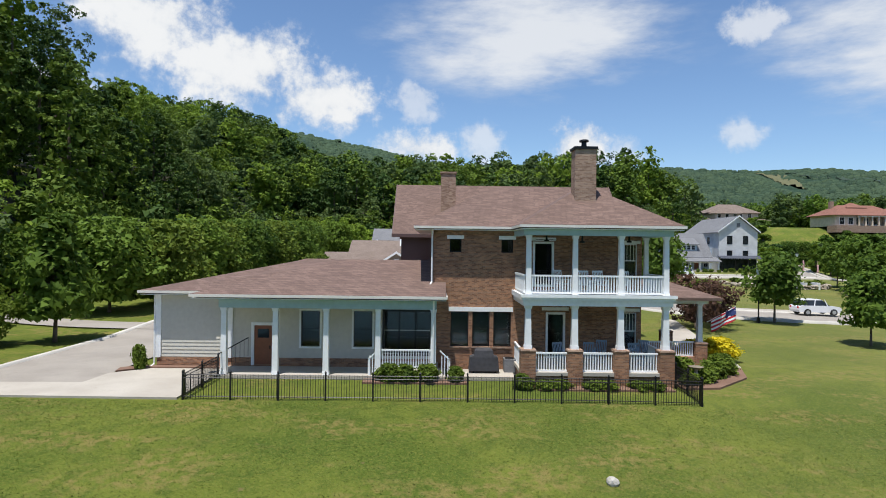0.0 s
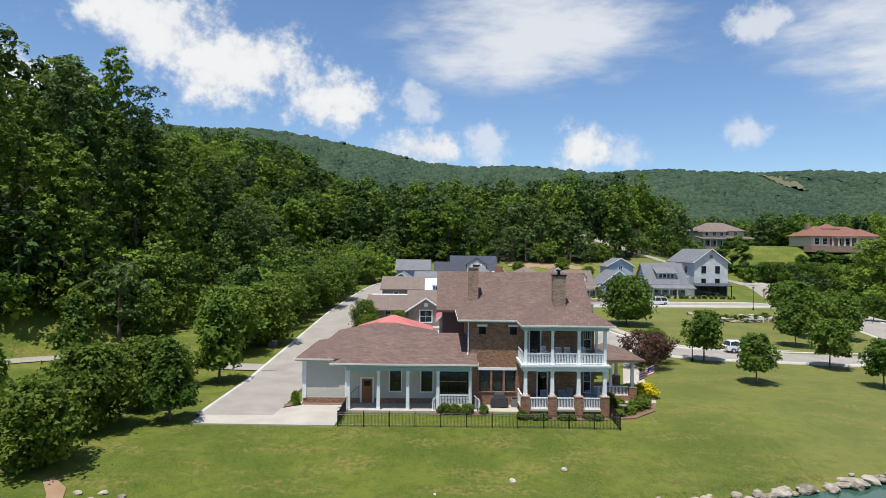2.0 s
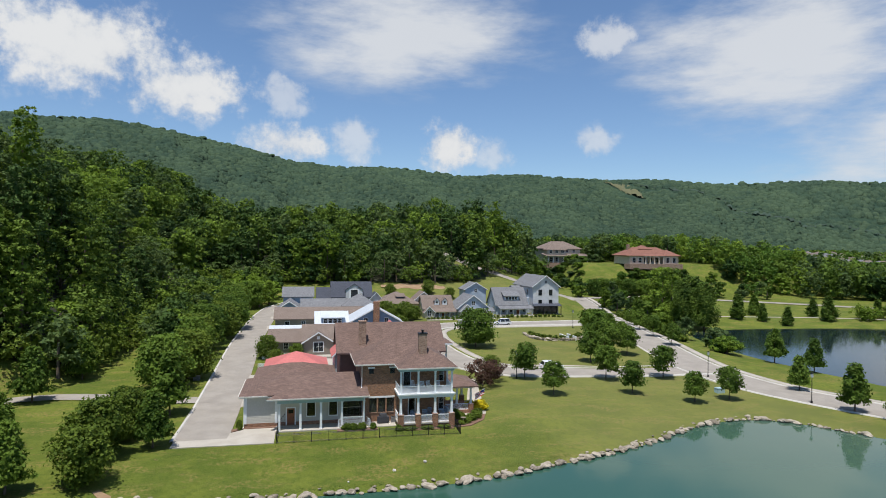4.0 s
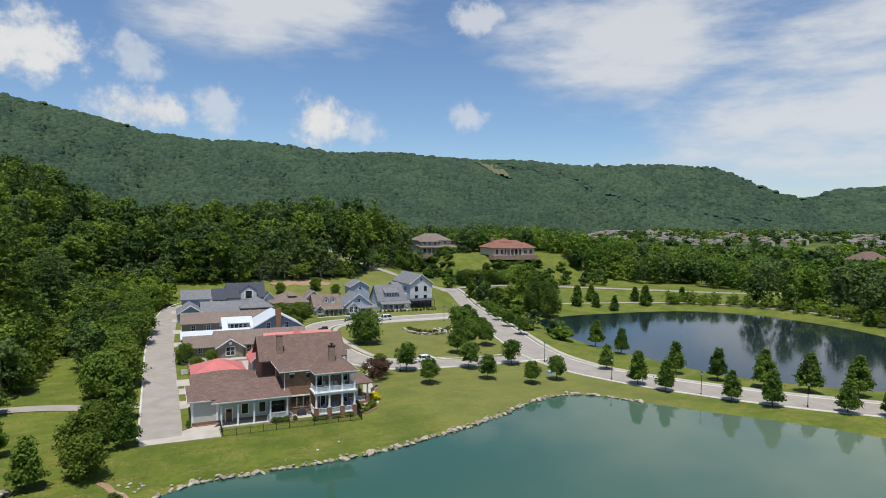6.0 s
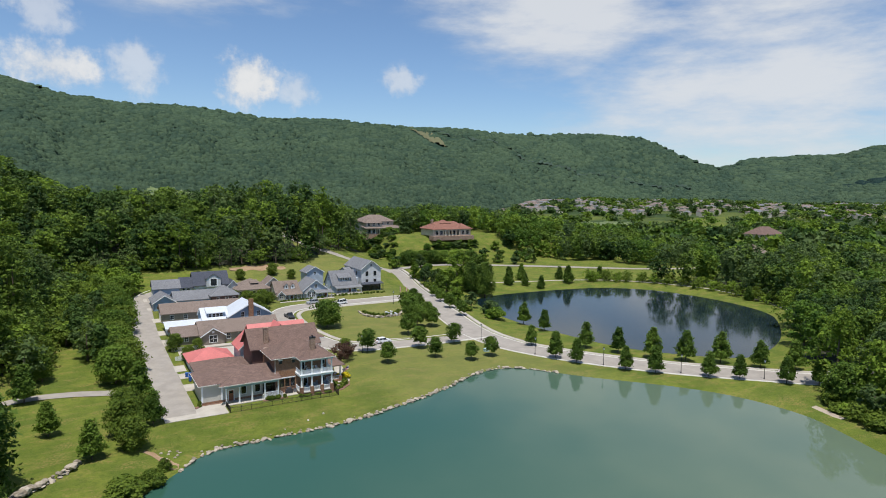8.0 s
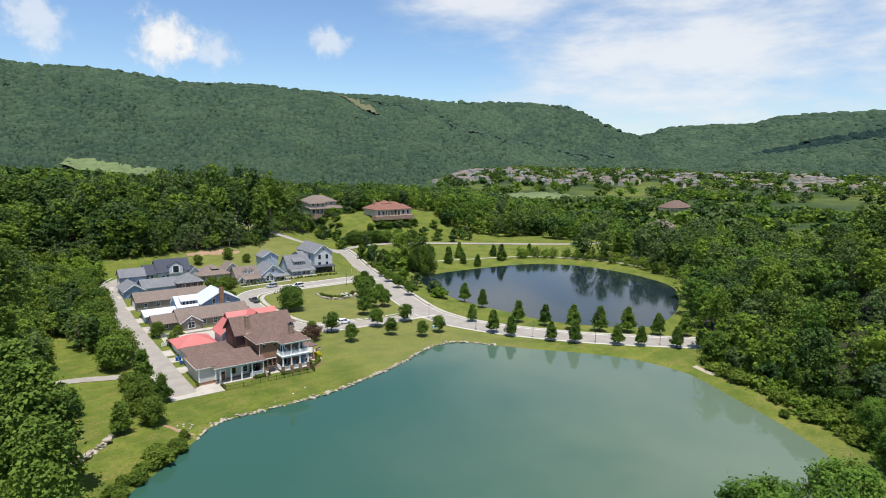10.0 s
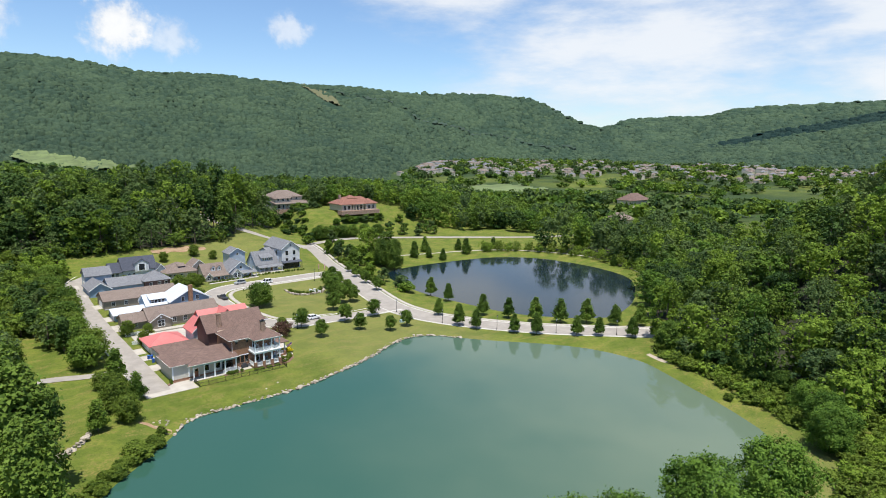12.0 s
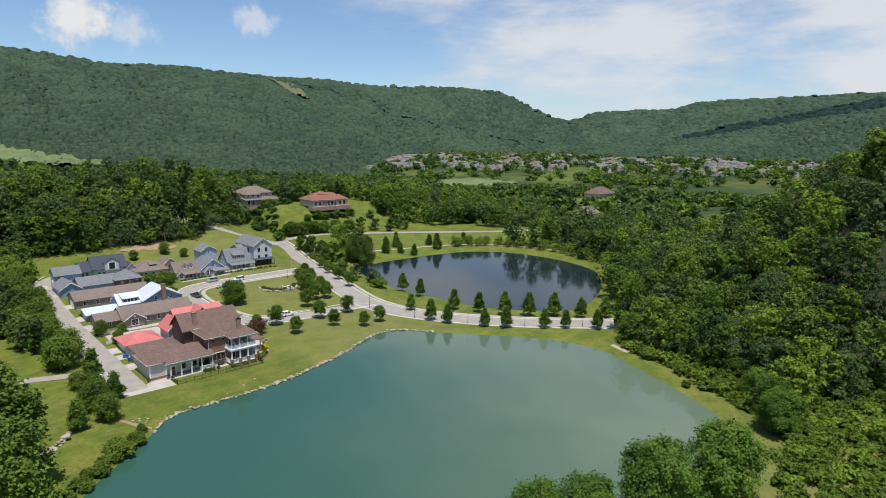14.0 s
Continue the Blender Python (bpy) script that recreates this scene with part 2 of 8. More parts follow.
def hazed_forest_material(name, floor):
    """Unbroken tree cover on the mountain, too far off for single leaves, haze painted in as bluer greens; the floor is
    the darker sheet below the crowns.
    """
    def build(n):
        p = place_of(n)
        single = n.add("ShaderNodeNewGeometry").outputs["Random Per Island"]
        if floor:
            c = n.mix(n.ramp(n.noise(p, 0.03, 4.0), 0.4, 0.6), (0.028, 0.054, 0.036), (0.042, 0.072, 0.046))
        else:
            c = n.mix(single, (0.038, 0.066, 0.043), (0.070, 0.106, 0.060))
        # lighter and darker stands, at three scales, partly in place of slope shading
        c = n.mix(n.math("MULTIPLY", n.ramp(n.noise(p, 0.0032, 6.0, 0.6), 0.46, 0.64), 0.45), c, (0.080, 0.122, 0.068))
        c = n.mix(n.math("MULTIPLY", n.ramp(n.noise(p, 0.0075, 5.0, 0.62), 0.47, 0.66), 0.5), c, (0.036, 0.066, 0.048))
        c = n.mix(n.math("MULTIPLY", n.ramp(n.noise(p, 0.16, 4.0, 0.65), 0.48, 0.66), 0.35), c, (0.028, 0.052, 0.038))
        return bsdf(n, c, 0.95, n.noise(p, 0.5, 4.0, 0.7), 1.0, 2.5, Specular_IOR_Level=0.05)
    return material(name, build)


# Far tree cover with a cloud's shadow put into its dark colour.
def cloud_shaded_material():
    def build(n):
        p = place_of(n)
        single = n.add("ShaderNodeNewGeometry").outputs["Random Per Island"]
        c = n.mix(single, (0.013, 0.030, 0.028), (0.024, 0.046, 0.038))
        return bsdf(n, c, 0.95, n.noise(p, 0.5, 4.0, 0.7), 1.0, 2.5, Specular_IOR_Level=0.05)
    return material("cloud_shaded_canopy", build)


GRASS = grass_material()
LEAF = leaf_material("leaf_summer_green", (0.036, 0.076, 0.012), (0.122, 0.194, 0.027))
LEAF_WOOD = leaf_material("leaf_woodland", (0.026, 0.060, 0.011), (0.135, 0.205, 0.030), 0.09, 0.22)
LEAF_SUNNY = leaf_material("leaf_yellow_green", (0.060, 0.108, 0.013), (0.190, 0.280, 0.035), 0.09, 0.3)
LEAF_DEEP = leaf_material("leaf_deep_green", (0.018, 0.046, 0.012), (0.062, 0.112, 0.024), 0.09, 0.15)
LEAF_DULL = leaf_material("leaf_grey_green", (0.030, 0.064, 0.022), (0.116, 0.170, 0.050), 0.09, 0.3)
LEAF_SHORE = leaf_material("leaf_fresh_green", (0.040, 0.090, 0.014), (0.125, 0.215, 0.030), 0.3, 0.3)
EAST_MIX = (LEAF_WOOD, LEAF_WOOD, LEAF_SUNNY, LEAF_SUNNY, LEAF_DULL, LEAF_DULL, LEAF_SHORE, LEAF_DEEP)
WOOD_MIX = (LEAF_WOOD, LEAF_WOOD, LEAF_WOOD, LEAF_SUNNY, LEAF_SUNNY, LEAF_DEEP, LEAF_DEEP, LEAF_DEEP, LEAF_DULL, LEAF_DULL)
LEAF_SHRUB = leaf_material("leaf_shrub", (0.048, 0.085, 0.012), (0.135, 0.19, 0.026), 1.2)
LEAF_GRASS = leaf_material("grass_blade", (0.085, 0.135, 0.022), (0.20, 0.24, 0.06), 0.4, 0.5)
LEAF_YELLOW = leaf_material("leaf_yellow", (0.45, 0.38, 0.02), (0.75, 0.62, 0.03), 1.2)
LEAF_PURPLE = leaf_material("leaf_purple", (0.036, 0.022, 0.018), (0.120, 0.066, 0.044), 0.5)
BARK = plain("bark", (0.13, 0.10, 0.075), 0.95, 9.0, 0.35, 0, 0.8)
BARK_PALE = plain("bark_pale", (0.26, 0.23, 0.19), 0.95, 6.0, 0.35, 0, 0.6)
WATER = water_material("pond_water_turbid", (0.029, 0.084, 0.060), (0.104, 0.146, 0.100), 0.03)
WATER_DARK = water_material("pond_water_clear", (0.006, 0.015, 0.020), (0.012, 0.022, 0.026), 0.08)
ASPHALT = paving_material("pale_asphalt", (0.265, 0.240, 0.208), (0.325, 0.298, 0.258))
CONCRETE = paving_material("concrete", (0.37, 0.338, 0.288), (0.45, 0.418, 0.36))
KERB = paving_material("kerb_concrete", (0.48, 0.46, 0.42), (0.58, 0.56, 0.51))
MULCH = paving_material("mulch", (0.16, 0.09, 0.06), (0.22, 0.13, 0.09))
DIRT = paving_material("red_earth", (0.25, 0.155, 0.085), (0.33, 0.235, 0.14))
SHADED_CUT = plain("shaded_line_cut", (0.026, 0.050, 0.032), 0.95, 0.05, 0.3)
MEADOW = plain("far_meadow", (0.110, 0.148, 0.050), 0.95, 0.05, 0.3)
RAMP = paving_material("worn_ramp", (0.33, 0.27, 0.20), (0.42, 0.36, 0.28))
FLAG_PINK = plain("flag_pink", (0.62, 0.36, 0.34), 0.7)
PALE_STONE = stone_material("pale_stone", (0.40, 0.38, 0.34), (0.62, 0.60, 0.55))
STONE = stone_material("grey_stone", (0.15, 0.125, 0.09), (0.41, 0.36, 0.285))
BRICK = brick_material("red_brown_brick", (0.150, 0.070, 0.040), (0.40, 0.200, 0.105), (0.30, 0.235, 0.175))
BRICK_TAN = brick_material("chimney_brick", (0.19, 0.105, 0.070), (0.42, 0.29, 0.205), (0.36, 0.30, 0.24))
SHINGLE = shingle_material("red_brown_shingle", (0.120, 0.076, 0.060), (0.190, 0.124, 0.100))
SHINGLE_TAUPE = shingle_material("taupe_shingle", (0.170, 0.130, 0.105), (0.215, 0.168, 0.140))
SHINGLE_GREY = shingle_material("grey_shingle", (0.15, 0.155, 0.165), (0.20, 0.205, 0.215))
SHINGLE_NAVY = shingle_material("navy_shingle", (0.045, 0.052, 0.072), (0.07, 0.078, 0.10))
SHINGLE_RED = shingle_material("terracotta_tile", (0.20, 0.088, 0.062), (0.26, 0.12, 0.085))
CORAL = plain("coral_roof_metal", (0.50, 0.150, 0.135), 0.5, 3.0, 0.15)
METAL_WHITE = plain("white_metal_roof", (0.52, 0.56, 0.60), 0.45, 2.0, 0.10)
WHITE = plain("white_paint", (0.78, 0.80, 0.80), 0.5, 5.0, 0.06)
SIDE_GREY = plain("grey_siding_paint", (0.50, 0.485, 0.425), 0.6, 4.0, 0.07)
SIDE_PALE = siding_material("pale_grey_siding", (0.58, 0.59, 0.60))
SIDE_BLUE = siding_material("blue_siding", (0.20, 0.30, 0.42))
SIDE_BLUEGREY = siding_material("blue_grey_siding", (0.40, 0.47, 0.55))
SIDE_TAUPE = siding_material("taupe_siding", (0.25, 0.215, 0.17))
SIDE_DARK = siding_material("dark_brown_siding", (0.105, 0.062, 0.055))
SIDE_CREAM = siding_material("cream_siding", (0.56, 0.50, 0.40))
TEAL = plain("pale_teal_paint", (0.34, 0.47, 0.49), 0.5, 4.0, 0.08)
RED_DOOR = plain("rust_red_door_paint", (0.24, 0.078, 0.036), 0.4, 4.0, 0.12)
IRON = plain("black_iron", (0.018, 0.018, 0.020), 0.45, 8.0, 0.2, 0.6)
DARK = plain("dark_room", (0.06, 0.05, 0.045), 0.9)
COVER = plain("grill_cover_cloth", (0.035, 0.036, 0.042), 0.8, 5.0, 0.3)
SLATE_BLUE = plain("blue_grey_chair_paint", (0.24, 0.33, 0.42), 0.5, 5.0, 0.1)
GLASS = glass_material()
CAR_WHITE = plain("white_car_paint", (0.80, 0.81, 0.82), 0.2, 2.0, 0.03)
CAR_DARK = plain("dark_car_paint", (0.05, 0.055, 0.06), 0.2, 2.0, 0.05)
CAR_GREY = plain("silver_car_paint", (0.5, 0.52, 0.54), 0.22, 2.0, 0.04, 0.4)
RUBBER = plain("tyre_rubber", (0.02, 0.02, 0.02), 0.85)
FLAG_RED = plain("flag_red", (0.5, 0.03, 0.04), 0.8)
FLAG_BLUE = plain("flag_blue", (0.03, 0.045, 0.16), 0.8)
BIN_BLUE = plain("blue_bin_plastic", (0.03, 0.12, 0.42), 0.5)
MOUNTAIN = hazed_forest_material("mountain_floor", True)
MOUNTAIN_TREES = hazed_forest_material("mountain_canopy", False)
CLOUD_SHADED = cloud_shaded_material()
DIRT_GRASS = paving_material("dry_slope", (0.125, 0.115, 0.052), (0.085, 0.10, 0.04))
CREAM = plain("cream_gutter_paint", (0.66, 0.64, 0.58), 0.5, 5.0, 0.06)
# leaf litter, with the shade under the trees put into its colour
SHADED_LITTER = paving_material("shaded_woodland_litter", (0.020, 0.024, 0.010), (0.032, 0.034, 0.014))


# ---- mesh building ----
class Shape:
    """Vertices and faces gathered into one mesh."""

    def __init__(self):
        self.v, self.f = [], []

    def box(self, x0, x1, y0, y1, z0, z1):
        b = len(self.v)
        self.v += [(x0, y0, z0), (x1, y0, z0), (x1, y1, z0), (x0, y1, z0), (x0, y0, z1), (x1, y0, z1), (x1, y1, z1), (x0, y1, z1)]
        self.f += [tuple(b + i for i in q) for q in ((3, 2, 1, 0), (4, 5, 6, 7), (0, 1, 5, 4), (1, 2, 6, 5), (2, 3, 7, 6), (3, 0, 4, 7))]
        return self

    def block(self, cx, cy, z0, z1, w0, d0, w1, d1):
        """A tapered block, w0 x d0 at the foot and w1 x d1 at the top."""
        b = len(self.v)
        for w, d, z in ((w0, d0, z0), (w1, d1, z1)):
            self.v += [(cx - w / 2, cy - d / 2, z), (cx + w / 2, cy - d / 2, z), (cx + w / 2, cy + d / 2, z), (cx - w / 2, cy + d / 2, z)]
        self.f += [tuple(b + i for i in q) for q in ((3, 2, 1, 0), (4, 5, 6, 7), (0, 1, 5, 4), (1, 2, 6, 5), (2, 3, 7, 6), (3, 0, 4, 7))]
        return self

    def prism(self, outline, z0, z1):
        """An upright prism on an outline of (x, y), counter-clockwise."""
        b, n = len(self.v), len(outline)
        self.v += [(x, y, z0) for x, y in outline] + [(x, y, z1) for x, y in outline]
        self.f += [tuple(b + i for i in reversed(range(n))), tuple(b + n + i for i in range(n))]
        self.f += [(b + i, b + (i + 1) % n, b + n + (i + 1) % n, b + n + i) for i in range(n)]
        return self

    def slab(self, face, drop):
        """A plate: a face of 3D points and the same one lower by drop."""
        b, n = len(self.v), len(face)
        self.v += [tuple(p) for p in face] + [(p[0], p[1], p[2] - drop) for p in face]
        self.f += [tuple(b + i for i in range(n)), tuple(b + n + i for i in reversed(range(n)))]
        self.f += [(b + (i + 1) % n, b + i, b + n + i, b + n + (i + 1) % n) for i in range(n)]
        return self

    def tube(self, a, c, r0, r1, sides=8):
        a, c = Vector(a), Vector(c)
        q = (c - a).to_track_quat("Z", "Y")
        b = len(self.v)
        for p, r in ((a, r0), (c, r1)):
            for i in range(sides):
                w = 2 * math.pi * i / sides
                self.v.append(tuple(p + q @ Vector((r * math.cos(w), r * math.sin(w), 0))))
        self.f += [(b + i, b + (i + 1) % sides, b + sides + (i + 1) % sides, b + sides + i) for i in range(sides)]
        self.f += [tuple(b + i for i in reversed(range(sides))), tuple(b + sides + i for i in range(sides))]
        return self

    def mesh(self, name, mat, smooth=False):
        me = bpy.data.meshes.new(name)
        me.from_pydata(self.v, [], self.f)
        me.materials.append(mat)
        if smooth:
            me.shade_smooth()
        return me


def array_mesh(name, verts, faces, mat, smooth=False):
    """A mesh from numpy arrays; all faces have the same number of corners."""
    me = bpy.data.meshes.new(name)
    k = faces.shape[1]
    me.vertices.add(len(verts))
    me.vertices.foreach_set("co", verts.astype(np.float32).ravel())
    me.loops.add(faces.size)
    me.loops.foreach_set("vertex_index", faces.astype(np.int32).ravel())
    me.polygons.add(len(faces))
    me.polygons.foreach_set("loop_start", np.arange(0, faces.size, k, dtype=np.int32))
    me.update(calc_edges=True)
    me.materials.append(mat)
    if smooth:
        me.shade_smooth()
    return me


def thing(name, at, label, category, group="", kind=""):
    ob = new(name)
    ob.location = at
    ob.empty_display_size = 0.2
    return tagged(ob, label, category, group, kind)


def part(name, shape, mat, parent, label="", local=False, smooth=False):
    """One mesh under a thing or part. Unless local, its points are given in the world."""
    me = shape if isinstance(shape, bpy.types.Mesh) else shape.mesh(name, mat, smooth)
    ob = new(name, me)
    ob.parent = parent
    if not local:
        top, off = parent, Vector((0, 0, 0))
        while top is not None:
            off += Vector(top.location)
            top = top.parent
        ob.location = -off
    return tagged(ob, label)


def structure(name, me, label, category="ground"):
    return tagged(new(name, me), label, category, "", "structure")


# ---- the lie of the land ----
POND = np.array([(-23.4, 9.3), (-18.9, 14.6), (-10.2, 15.3), (-1.8, 15.2), (5.7, 15.6), (13, 16.7), (19.3, 18.6), (25.8, 20.4), (36.5, 24.2), (49.7, 31.2),
                 (58.6, 32.4), (64.7, 28.6), (69.3, 21.7), (75.5, 12.9), (85.1, 2.2), (92.4, -8.5), (95.2, -17.3), (96, -27), (94, -33.4), (88.4, -45.5),
                 (83.9, -56.3), (79.8, -64), (75.5, -71.2), (63, -78), (47, -81.5), (33, -77), (21, -70.5), (8, -63.5), (-8, -60), (-32, -58), (-50, -46), (-54, -28), (-41.3, -7.2), (-31.8, 1)])
LAKE = np.array([(110.5, 122.9), (128, 127), (147, 126.6), (174.8, 124), (189, 118.9), (203.4, 103.8), (207, 77.5), (204, 57.7), (197, 41.2), (182, 29), (158, 14),
                 (134.5, 6.1), (124, 7.2), (109, 22.8), (102.9, 35.7), (101.3, 47.4), (98.8, 64), (97.8, 78.6), (100.8, 95), (103.8, 110.3)])
WATER_Z = -1.7


def smooth_loop(poly, times=2):
    for _ in range(times):
        nxt = np.roll(poly, -1, 0)
        poly = np.stack([poly * 0.75 + nxt * 0.25, poly * 0.25 + nxt * 0.75], 1).reshape(-1, 2)
    return poly


def step(a, b, v):
    s = np.clip((v - a) / (b - a), 0, 1)
    return s * s * (3 - 2 * s)


def off_edge(poly, x, y):
    """Signed distance to a closed outline, positive outside."""
    best = np.full(np.shape(x), 1e9)
    inside = np.zeros(np.shape(x), bool)
    for (ax, ay), (bx, by) in zip(poly, np.roll(poly, -1, 0)):
        dx, dy = bx - ax, by - ay
        k = np.clip(((x - ax) * dx + (y - ay) * dy) / (dx * dx + dy * dy), 0, 1)
        best = np.minimum(best, (x - ax - k * dx) ** 2 + (y - ay - k * dy) ** 2)
        if dy:
            inside ^= ((ay > y) != (by > y)) & (x < dx * (y - ay) / dy + ax)
    return np.where(inside, -1, 1) * np.sqrt(best)


POND_S, LAKE_S = smooth_loop(POND), smooth_loop(LAKE)


def wave(x, y, s, k):
    return np.sin(x / s + k) * np.cos(y / s * 1.13 + k * 2.1) + 0.5 * np.sin(x / s * 2.3 - y / s * 1.9 + k * 3.7)


def height(x, y):
    x, y = np.asarray(x, float), np.asarray(y, float)
    low = step(25, 65, x) * step(90, 45, y)
    z = -1.2 * low
    z = z + np.clip(y - 45, 0, 115) * (0.026 * (1 - step(70, 100, x)) + 0.014 * step(45, -20, x))
    west = np.maximum(0, np.minimum(-x - 46, -0.604 * (x + 47) + 0.797 * (y - 63)))
    z = z + (np.minimum(west, 24) * 0.72 + np.clip(west - 24, 0, 110) * 0.14) + 1.0 * step(60, 80, west) * wave(x, y, 25, 1)
    left = 1 - 0.72 * step(70, 125, x)
    z = z + (7 * step(155, 195, y) + 12 * step(185, 255, y)) * left * step(650, 420, x)
    z = z + 12 * step(208, 238, y) * step(112, 134, x) * step(300, 205, x) * step(420, 330, y)
    z = z + step(106, 195, x) * np.clip(0.75 * np.maximum(0, -y - 12 + 0.15 * (x - 140)), 0, 62)
    z = z + (24 * step(850, 1700, np.hypot(x, y)) - 10 * step(400, 800, np.hypot(x, y))) * step(-100, 300, x)
    far = step(260, 420, np.hypot(x, y))
    z = z + far * 2.5 * wave(x, y, 90, 2)
    near = (x > -130) & (x < 260) & (y > -160) & (y < 200)
    d = np.full(x.shape, 99.0)
    if near.any():
        d[near] = np.minimum(off_edge(POND_S, x[near], y[near]), off_edge(LAKE_S, x[near], y[near]))
    bank = WATER_Z + 0.32 * d
    shelf = np.where(d < 1.2, bank, WATER_Z + 0.384 + (z - WATER_Z - 0.384) * step(1.2, 13.5, d))
    return np.where(d < 13.5, np.maximum(shelf, WATER_Z - 1.6), z)


def level(x, y):
    return float(height(np.array([x]), np.array([y]))[0])


def axis(lo, hi, fine, end):
    mid = np.arange(lo, hi + fine, fine)
    out, s, v = [], fine, 0.0
    while v < end:
        s *= 1.13
        v += s
        out.append(v)
    out = np.array(out)
    return np.concatenate([lo - out[::-1], mid, mid[-1] + out])


def grid_faces(nx, ny):
    i, j = np.meshgrid(np.arange(nx - 1), np.arange(ny - 1), indexing="ij")
    a = (i * ny + j).ravel()
    return np.stack([a, a + ny, a + ny + 1, a + 1], 1)


def make_ground():
    xs, ys = axis(-75, 225, 1.6, 4600), axis(-100, 190, 1.6, 4600)
    gx, gy = np.meshgrid(xs, ys, indexing="ij")
    gz = height(gx.ravel(), gy.ravel())
    verts = np.stack([gx.ravel(), gy.ravel(), gz], 1)
    structure("ground", array_mesh("ground", verts, grid_faces(len(xs), len(ys)), GRASS, True), "mown green lawn and rolling meadow with straw-coloured patches", "lawn")


make_ground()


def make_water(name, poly, mat, label):
    c = poly.mean(0)
    grown = c + (poly - c) * (1 + 2.0 / np.linalg.norm(poly - c, axis=1, keepdims=True))
    s = Shape()
    s.v = [(x, y, WATER_Z) for x, y in grown]
    s.f = [tuple(range(len(grown)))] if off_edge(poly, c[0], c[1]) < 0 else []
    area = sum(a[0] * b[1] - b[0] * a[1] for a, b in zip(grown, np.roll(grown, -1, 0)))
    if area < 0:
        s.f = [tuple(reversed(range(len(grown))))]
    structure(name, s.mesh(name, mat), label, "pond")


make_water("water_front", POND_S, WATER, "cloudy turquoise green pond water with soft ripples")
make_water("water_back", LAKE_S, WATER_DARK, "dark clear pond water mirroring the trees")


def ridge_of(table, az):
    t = np.array(table)
    return np.interp(az, t[:, 0], t[:, 1])


def foot_of(az):
    """Distance of the main ridge's foot: the valley floor opens out to the east."""
    return 1050 + 1150 * step(33, 47, np.asarray(az, float))


def make_mountain(name, label, reach, table, base, az0, az1, crest, behind=350.0, mat=MOUNTAIN, valley=False):
    """A wooded ridge seen from the valley: its height by azimuth, rising from base to reach metres off."""
    az = np.arange(az0, az1, 0.42)
    r = np.concatenate([np.arange(base, reach, 36.0), reach + np.arange(0, behind, 60.0)])
    ga, gr = np.meshgrid(np.radians(az), r, indexing="ij")
    wob = 1 + 0.03 * np.sin(ga * 9 + 1) + 0.015 * np.sin(ga * 31)
    x, y = -30 + gr * wob * np.sin(ga), -75 + gr * wob * np.cos(ga)
    top = ridge_of(table, np.degrees(ga))
    near = foot_of(np.degrees(ga)) if valley else base
    s = np.clip((gr - near) / (reach - near), 0, 1)
    deg = np.degrees(ga)
    spurs = np.sin(deg * 0.42 + 1.5 * np.sin(gr / 420)) * 0.11 + np.sin(deg * 1.1 + np.sin(gr / 190) * 1.3) * 0.07 + np.sin(deg * 2.6 + 1.6 * np.sin(gr / 150)) * 0.03
    lift = s ** crest * (1 + spurs * np.sin(s * np.pi))
    z = -14 + (top + 14) * lift - np.maximum(0, gr - reach) * 0.25
    rng = np.random.RandomState(5)
    z = z + rng.uniform(-3.5, 3.5, z.shape) * step(0.0, 0.06, s) + rng.uniform(-2, 2, z.shape)
    verts = np.stack([x.ravel(), y.ravel(), z.ravel()], 1)
    structure(name, array_mesh(name, verts, grid_faces(len(az), len(r)), mat, True), label, "mountain")
    return np.degrees(ga[:, 0]), r, x, y, z


RIDGE = make_mountain("backdrop_ridge", "long mountain ridge covered with dense summer woods, tinted blue-green for haze", 2900,
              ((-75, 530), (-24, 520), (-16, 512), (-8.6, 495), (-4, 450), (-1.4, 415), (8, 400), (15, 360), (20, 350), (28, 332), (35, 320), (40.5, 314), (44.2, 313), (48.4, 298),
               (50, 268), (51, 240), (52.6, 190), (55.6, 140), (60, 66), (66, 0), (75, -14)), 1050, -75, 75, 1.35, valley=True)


def surface(x, y):
    """Height of the valley floor or of the ridge's slope, whichever is higher."""
    az, r, gx, gy, gz = RIDGE
    x, y = np.asarray(x, float), np.asarray(y, float)
    a = np.arctan2(x + 30, y + 75)
    d = np.hypot(x + 30, y + 75) / (1 + 0.03 * np.sin(a * 9 + 1) + 0.015 * np.sin(a * 31))
    i = np.clip(np.searchsorted(az, np.degrees(a)) - 1, 0, len(az) - 2)
    j = np.clip(np.searchsorted(r, d) - 1, 0, len(r) - 2)
    k = np.clip((d - r[j]) / (r[j + 1] - r[j]), 0, 1)
    z = gz[i, j] * (1 - k) + gz[i, j + 1] * k
    return np.where(d > r[0], np.maximum(z, height(x, y)), height(x, y))


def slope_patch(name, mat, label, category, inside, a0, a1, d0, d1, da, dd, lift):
    """A sheet on the slope over all cells of azimuth and distance that lie inside."""
    na, nd = int((a1 - a0) / da), int((d1 - d0) / dd)
    cells, faces = {}, []
    for i in range(na):
        for j in range(nd):
            if inside(a0 + (i + 0.5) * da, d0 + (j + 0.5) * dd):
                for p in ((i, j), (i + 1, j), (i + 1, j + 1), (i, j + 1)):
                    cells.setdefault(p, len(cells))
                faces.append([cells[p] for p in ((i, j), (i, j + 1), (i + 1, j + 1), (i + 1, j))])
    a = np.radians(np.array([a0 + p[0] * da for p in cells]))
    d = np.array([d0 + p[1] * dd for p in cells])
    x, y = -30 + d * np.sin(a), -75 + d * np.cos(a)
    v = np.stack([x, y, surface(x, y) + lift], 1)
    structure(name, array_mesh(name, v, np.array(faces), mat, True), label, category)


